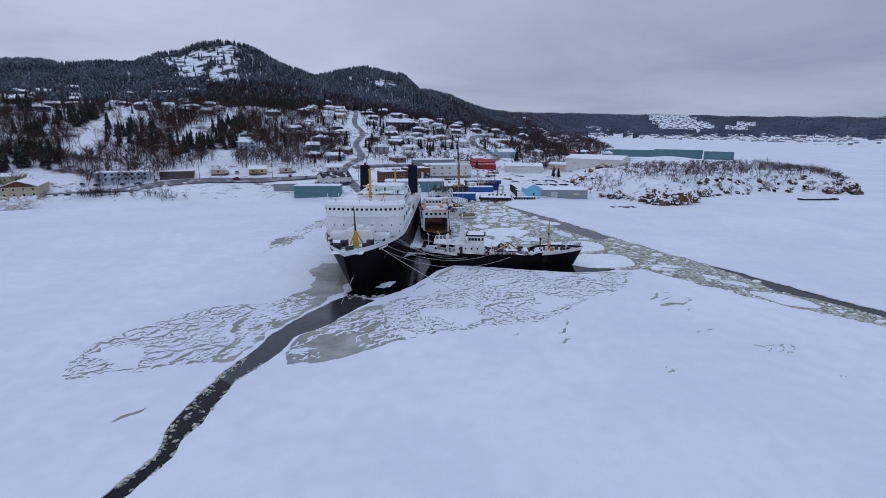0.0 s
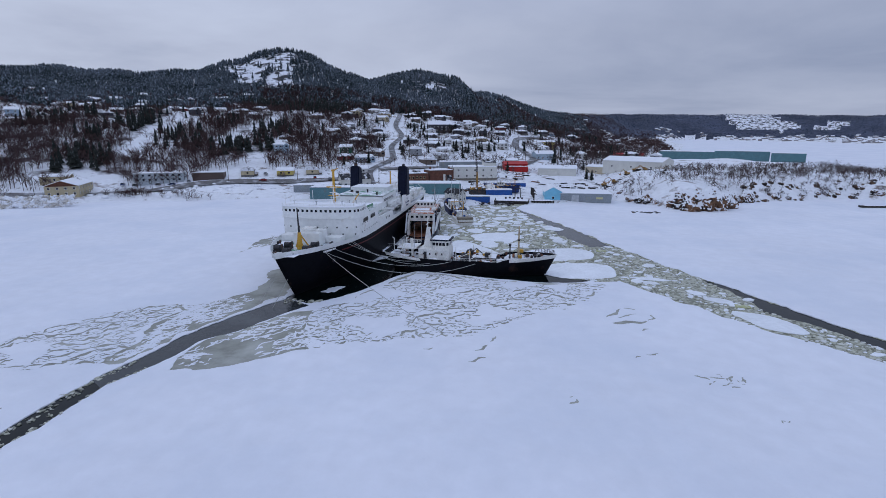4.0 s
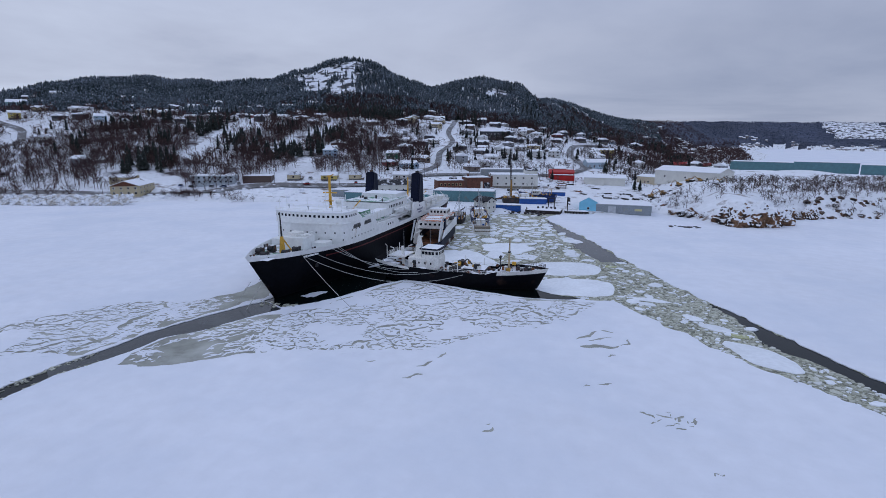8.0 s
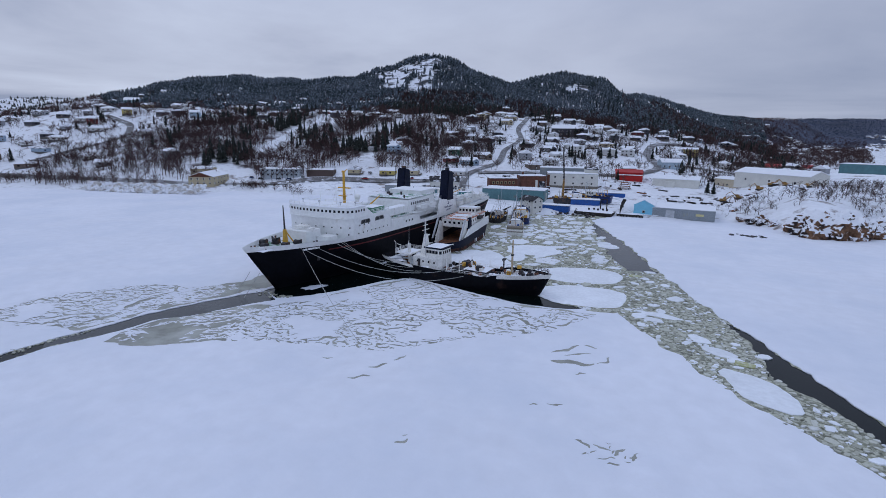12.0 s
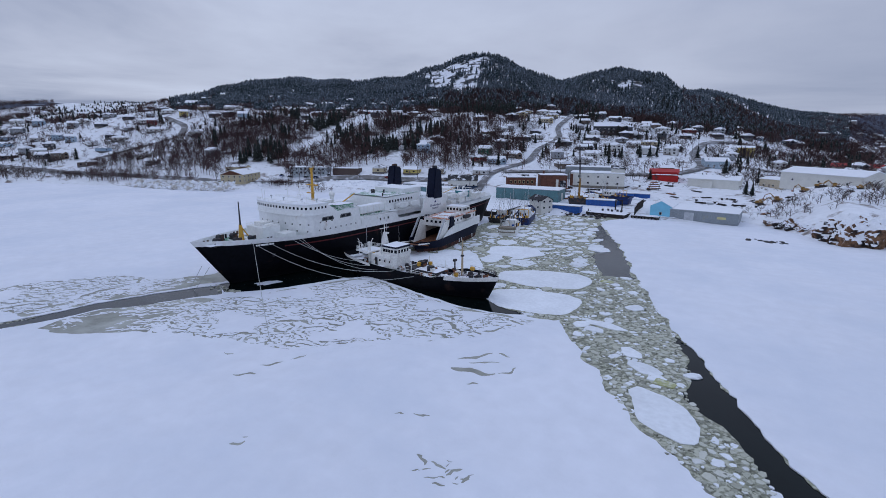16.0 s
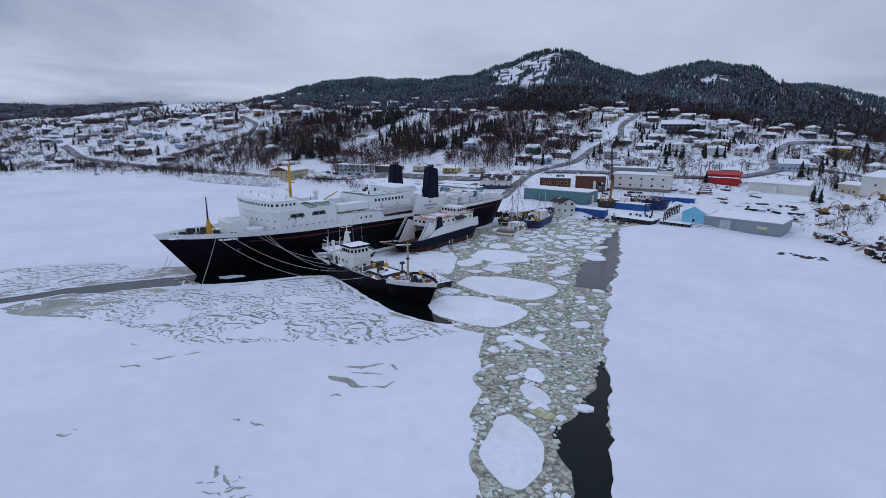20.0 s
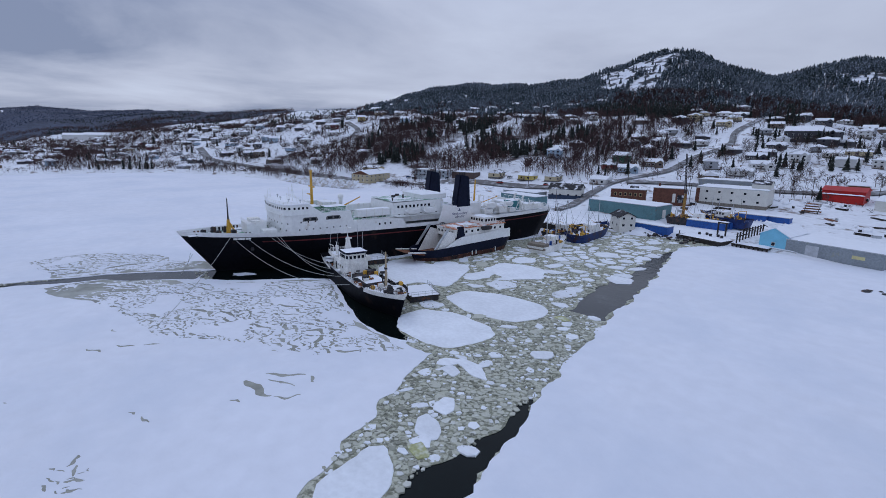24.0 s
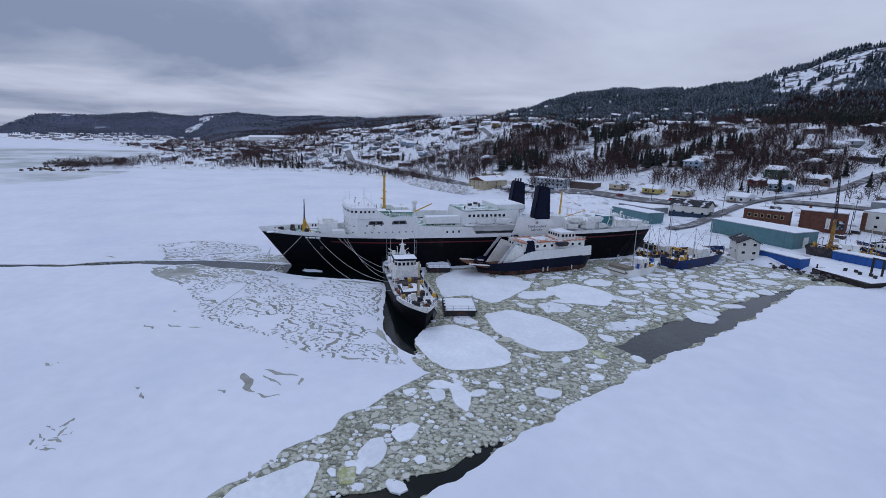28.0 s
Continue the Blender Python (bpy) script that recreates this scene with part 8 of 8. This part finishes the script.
def bare_shape(seed, limbs=9, twigs=6, w=0.006):
    """A leafless broadleaf tree: tapered trunk, limbs and twigs."""
    r = np.random.default_rng(seed)
    v, f = [], []

    def stick(p, q, w0, w1):
        s = len(v)
        d = np.array(q) - np.array(p)
        side = np.cross(d, (0.3, 0.2, 1.0) if abs(d[2]) < 0.9 * np.linalg.norm(d) else (1.0, 0.2, 0.1))
        side = side / (np.linalg.norm(side) + 1e-9)
        up = np.cross(d, side)
        up = up / (np.linalg.norm(up) + 1e-9)
        for c, w in ((p, w0), (q, w1)):
            for a in (0, 2.1, 4.2):
                v.append(np.array(c) + w * (side * math.cos(a) + up * math.sin(a)))
        for k in range(3):
            a, b, c_, e = s + k, s + (k + 1) % 3, s + 3 + (k + 1) % 3, s + 3 + k
            f.append((a, b, c_)), f.append((a, c_, e))

    stick((0, 0, -0.05), (0.02, 0, 0.55), 0.017, 0.010)
    stick((0.02, 0, 0.55), (0.0, 0.02, 0.96), 0.010, 0.002)
    for k in range(limbs):
        z = r.uniform(0.22, 0.72)
        a = r.uniform(0, 2 * math.pi)
        l = r.uniform(0.16, 0.34) * (1.15 - z * 0.5)
        q = np.array((l * math.cos(a), l * math.sin(a), z + l * r.uniform(0.7, 1.5)))
        stick((0.01, 0, z), q, 0.008, 0.003)
        for j in range(twigs):
            u = r.uniform(0.35, 1.0)
            p = np.array((0.01, 0, z)) * (1 - u) + q * u
            b = a + r.uniform(-1.3, 1.3)
            m_ = r.uniform(0.08, 0.17)
            s = len(v)
            tip = p + np.array((m_ * math.cos(b), m_ * math.sin(b), m_ * r.uniform(0.4, 1.6)))
            v.extend((p + (w, 0, 0), p - (w, 0, 0), tip, p + (0, w, 0), p - (0, w, 0)))
            f.append((s, s + 1, s + 2)), f.append((s + 3, s + 4, s + 2))
    return np.array(v), np.array(f)


def scatter(name, shapes, spots, tall, label, category, material, widen=1.0, sink=0.3, wide_noise=0.2):
    """Many like plants joined in one mesh."""
    r = np.random.default_rng(len(spots))
    vs, fs, off = [], [], 0
    z = land_height(spots[:, 0], spots[:, 1])
    for k, (sv, sf) in enumerate(shapes):
        pick = np.arange(len(spots)) % len(shapes) == k
        p, n = spots[pick], int(pick.sum())
        a, h = r.uniform(0, 2 * math.pi, n), r.uniform(tall[0], tall[1], n)
        w = h * widen * r.uniform(1 - wide_noise, 1 + wide_noise, n)
        x, y = sv[None, :, 0] * w[:, None], sv[None, :, 1] * w[:, None]
        pts = np.stack([p[:, :1] + x * np.cos(a)[:, None] - y * np.sin(a)[:, None], p[:, 1:2] + x * np.sin(a)[:, None] + y * np.cos(a)[:, None], (z[pick] - sink)[:, None] + sv[None, :, 2] * h[:, None]], -1)
        vs.append(pts.reshape(-1, 3))
        fs.append((sf[None] + (np.arange(n) * len(sv))[:, None, None] + off).reshape(-1, 3))
        off += n * len(sv)
    v, f = np.concatenate(vs), np.concatenate(fs)
    me = bpy.data.meshes.new(name)
    me.vertices.add(len(v)), me.loops.add(f.size), me.polygons.add(len(f))
    me.vertices.foreach_set("co", v.astype(np.float32).ravel())
    me.loops.foreach_set("vertex_index", f.astype(np.int32).ravel())
    me.polygons.foreach_set("loop_start", np.arange(0, f.size, 3, dtype=np.int32))
    me.polygons.foreach_set("loop_total", np.full(len(f), 3, dtype=np.int32))
    me.update(calc_edges=True)
    me.materials.append(material)
    return tagged(new(name, me), label, category, kind="stuff")


CONES = [conifer_shape(4, 6, k) for k in range(5)]
BARES = [bare_shape(k) for k in range(6)]
TUFTS = [bare_shape(k, 5, 3, 0.022) for k in range(4)]
FAR_BARES = [bare_shape(k, 7, 5, 0.012) for k in range(5)]
house_spots = np.array(placed)


def sector(a0, a1, r0, r1, n, seed):
    r = np.random.default_rng(seed)
    a, q = np.radians(r.uniform(a0, a1, n)), np.sqrt(r.uniform(r0 * r0, r1 * r1, n))
    return np.stack([HUB[0] - q * np.sin(a), HUB[1] + q * np.cos(a)], -1)


SLOPE = [(-242, 328), (-210, 344), (-232, 372), (-244, 400), (-254, 446), (-268, 482), (-298, 482), (-292, 440), (-278, 400), (-270, 368)]
CLIFFS = [(-404, 742, 22, 22), (-380, 734, 23, 32), (-356, 728, 23, 44), (-336, 715, 19, 50), (-326, 668, 24, 19), (-324, 798, 15, 33), (-308, 752, 16, 40), (-291, 706, 16, 38), (-281, 664, 18, 22), (-140, 850, 22, 18), (-98, 838, 24, 26), (1090, 2420, 84, 130), (1160, 2300, 55, 55), (1310, 2240, 56, 30), (-2150, -235, 46, 22), (-2300, -200, 84, 18)]


def clear(p, margin=9.0, slope=True):
    ok = shore_distance(p[:, 0], p[:, 1]) > 5
    d = np.min(np.hypot(p[:, None, 0] - house_spots[None, :, 0], p[:, None, 1] - house_spots[None, :, 1]), 1)
    ok &= d > margin
    gap = np.full(len(p), 1e9)
    for x, y in ROAD_SPOTS:
        gap = np.minimum(gap, np.hypot(p[:, 0] - x, p[:, 1] - y))
    ok &= gap > 7.5
    if slope:
        ok &= ~inside(SLOPE, p[:, 0], p[:, 1]) | (np.sin(p[:, 0] * 5.1 + p[:, 1] * 2.3) > 0.86)
    for x, y, a, b in CLIFFS:
        ok &= (((p[:, 0] - x) / a) ** 2 + ((p[:, 1] - y) / b) ** 2 > 1 + 0.35 * np.sin(p[:, 0] / 6) * np.sin(p[:, 1] / 7)) | (np.sin(p[:, 0] * 7.3 + p[:, 1] * 3.1) > 0.985)
    return p[ok]


def patchy(p, size, level, seed):
    """Keeps spots in clumps."""
    w = np.array([noise.noise(Vector((x / size, y / size, seed))) for x, y in p])
    return p[w > level]


hills = clear(np.concatenate([sector(3, 61, 600, 960, 16000, 1), sector(33, 60, 640, 1080, 3500, 2), sector(-6, 8, 640, 1750, 6500, 3)]), 12)
rise = land_height(hills[:, 0], hills[:, 1])
az_h = np.degrees(np.arctan2(HUB[0] - hills[:, 0], hills[:, 1] - HUB[1]))
far_h = np.hypot(hills[:, 0] - HUB[0], hills[:, 1] - HUB[1])
edge_h = np.interp(az_h, CREST_A[:, 0], CREST_A[:, 4])
hills = hills[far_h > edge_h + 25 + 30 * np.sin(az_h * 1.3)]
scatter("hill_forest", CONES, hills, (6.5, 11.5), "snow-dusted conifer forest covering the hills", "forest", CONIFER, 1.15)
west_ridge = clear(patchy(sector(58, 92, 900, 2000, 6000, 4), 160, -0.1, 2.0), 16)
scatter("ridge_forest", CONES, west_ridge, (3, 6), "dark conifers along the far western ridge", "forest", SPRUCE, 1.7)
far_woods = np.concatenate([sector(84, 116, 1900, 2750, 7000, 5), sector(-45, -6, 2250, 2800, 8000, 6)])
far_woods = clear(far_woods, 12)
# distance haze is painted in: paler, bluer crowns than the near spruces
scatter("far_forest", [conifer_shape(2, 5, 3)], far_woods[land_height(far_woods[:, 0], far_woods[:, 1]) > 11], (3, 5.5), "distant wooded hills, haze painted into the trees' blue colour", "forest", mat("hazy_conifer", (0.045, 0.055, 0.085), 0.9, vary=0.3, scale=0.02, fine=9, bump=0, gloss=0.1), 2.0)
brown = clear(np.concatenate([sector(33, 57, 350, 575, 3700, 7), sector(24, 34, 340, 540, 1000, 8), sector(57, 69, 360, 520, 700, 91)]), 8)
scatter("bare_wood", BARES, patchy(brown, 42, -0.20, 5.0), (6, 11), "leafless grey-brown wood on the snowy slope", "wood", BARK, 1.1)
maroon = clear(np.concatenate([sector(8, 33, 590, 700, 2600, 88), sector(-8, 8, 610, 1050, 4200, 89), sector(-9, 3, 480, 640, 420, 90), sector(-14, -3, 680, 1600, 2600, 92)]), 9)
scatter("maroon_wood", FAR_BARES, patchy(maroon, 60, -0.35, 5.5), (6, 11), "dense dark red-brown leafless wood below the conifers", "wood", BARK, 1.25)
west_wood = clear(np.concatenate([patchy(sector(70, 99, 900, 1700, 6000, 34), 120, -0.05, 4.0), sector(-14, -4, 1400, 2200, 2600, 35)]), 12)
scatter("western_wood", TUFTS, west_wood, (6, 10), "dark leafless wood behind the far houses", "wood", BARK, 1.5)
dark = clear(patchy(np.concatenate([sector(44, 58, 400, 560, 750, 9), sector(33, 46, 400, 600, 620, 10), sector(16, 34, 560, 660, 1000, 11), sector(-8, 12, 640, 900, 1200, 93)]), 38, 0.10, 8.0), 8)
scatter("slope_spruces", CONES, dark, (7, 14), "clumps of dark spruce among bare trees", "forest", SPRUCE, 1.0)
town_bare = clear(patchy(np.concatenate([sector(-8, 33, 330, 560, 3200, 12), sector(57, 90, 400, 560, 2200, 13)]), 34, -0.12, 3.0), 7)
scatter("garden_trees", BARES, town_bare, (3.5, 8), "leafless garden trees between the houses", "trees", BARK_PALE, 1.25)
far_bare = clear(patchy(np.concatenate([sector(-8, 33, 560, 640, 1500, 18), sector(57, 90, 560, 950, 5600, 19), sector(33, 57, 560, 720, 1700, 14), sector(84, 106, 520, 1300, 5600, 87), sector(98, 114, 470, 1250, 2600, 33)]), 44, -0.10, 3.0), 7.5)
scatter("upper_garden_trees", FAR_BARES, far_bare, (4, 8.5), "leafless trees and scrub round the upper houses", "trees", BARK, 1.25)
town_dark = clear(patchy(np.concatenate([sector(-8, 33, 380, 640, 900, 15), sector(57, 88, 450, 950, 900, 16), sector(88, 106, 800, 1300, 500, 86)]), 40, 0.14, 6.0), 9)
scatter("garden_spruces", CONES, town_dark, (5, 11), "scattered dark spruces between the houses", "trees", SPRUCE, 1.05)
scrub = clear(patchy(np.concatenate([sector(-9, 33, 320, 640, 5200, 31), sector(57, 92, 400, 760, 4600, 32)]), 26, -0.05, 9.0), 5.5)
scatter("low_scrub", FAR_BARES, scrub, (0.9, 2.6), "low leafless scrub, hedges and weeds poking through garden snow", "bushes", BARK, 2.0)
r_ = np.random.default_rng(17)
bank = np.concatenate([np.stack([r_.uniform(-430, -300, 900), r_.uniform(-20, 215, 900)], -1), np.stack([r_.uniform(128, 262, 1500), r_.uniform(272, 400, 1500)], -1), np.stack([r_.uniform(78, 128, 90), r_.uniform(278, 330, 90)], -1), np.stack([r_.uniform(75, 125, 22), r_.uniform(275, 300, 22)], -1), np.stack([r_.uniform(-450, -390, 900), r_.uniform(-112, -30, 900)], -1)])
dist_b = shore_distance(bank[:, 0], bank[:, 1])
bank = bank[(dist_b > 1.5) & (dist_b < np.where(bank[:, 0] > 0, 75, 38))]
scatter("shore_bushes", BARES, bank, (1.6, 5.4), "leafless bushes along the snowy shore", "bushes", BARK_PALE, 1.5)
clump = np.concatenate([np.stack([r_.normal(-178, 7, 60), r_.normal(256, 2.5, 60)], -1), np.stack([r_.normal(-150, 12, 30), r_.normal(258, 2, 30)], -1), np.stack([r_.uniform(215, 262, 60), r_.uniform(310, 345, 60)], -1)])
scatter("brown_thicket", BARES, clump, (2.5, 4.5), "rounded brown thicket on the bank", "bushes", BARK, 1.7)


def conifer(m, tall, seed):
    t = thing("spruce", "single dark spruce standing in the snow", "tree", m, "single spruces")
    v, f = conifer_shape(7, 8, seed, 0.21)
    part("trunk", tube(nb(), (0, 0, -0.5), (0, 0, tall * 0.5), 0.02 * tall, 0.01 * tall, 6), BARK, t)
    mesh_object("crown", v * tall, f, SPRUCE, t)
    return t


kinds = [conifer(pose(-40 + 27 * k, 425 + 19 * k, height(-40 + 27 * k, 425 + 19 * k)), 7 + k, 40 + k) for k in range(4)]
singles = clear(np.concatenate([sector(0, 32, 330, 620, 150, 21), sector(58, 84, 420, 800, 110, 22)]), 9)
for k, (x, y) in enumerate(singles[:70]):
    copy_thing(kinds[k % 4], pose(x, y, height(x, y), 0, 0, random.uniform(0, 360)))
copy_thing(kinds[2], pose(79, 352, height(79, 352)))
copy_thing(kinds[1], pose(82, 350, height(82, 350)))


# distant villages at the foot of the far hills
def far_village(label, a0, a1, r0, r1, count, seed):
    spots = sector(a0, a1, r0, r1, count, seed)
    spots = spots[shore_distance(spots[:, 0], spots[:, 1]) > 6]
    walls, roofs = nb(), nb()
    for k, (x, y) in enumerate(spots):
        z, w, d, h = height(x, y), random.uniform(9, 15), 8.5, random.choice((3.2, 3.2, 5.6))
        turn = Matrix.Translation((x, y, z)) @ Matrix.Rotation(random.uniform(0, 3.1), 4, "Z")
        for bm, outline, x0 in ((walls, [(-d / 2, -3), (d / 2, -3), (d / 2, h), (0, h + 2), (-d / 2, h)], w / 2), (roofs, [(-d / 2 - 0.5, h - 0.1), (0, h + 2.1), (d / 2 + 0.5, h - 0.1), (d / 2 + 0.5, h + 0.3), (0, h + 2.5), (-d / 2 - 0.5, h + 0.3)], w / 2 + 0.5)):
            seen = len(bm.verts)
            prism(bm, outline, -x0, x0, "x")
            bm.verts.ensure_lookup_table()
            for v in bm.verts[seen:]:
                v.co = turn @ v.co
    tagged(part("far_houses", walls, siding("far_village_walls", (0.30, 0.28, 0.28)), None), label, "village", kind="stuff")
    tagged(part("far_roofs", roofs, SNOW, None), "snow-covered roofs of " + label, "village", kind="stuff")


far_village("small grey houses across the bay", -38, -14, 1750, 2360, 260, 61)
far_village("grey houses below the wooded hill", -12, -4, 900, 1750, 50, 63)
far_village("small grey houses along the western shore", 98, 113, 1650, 2150, 120, 62)
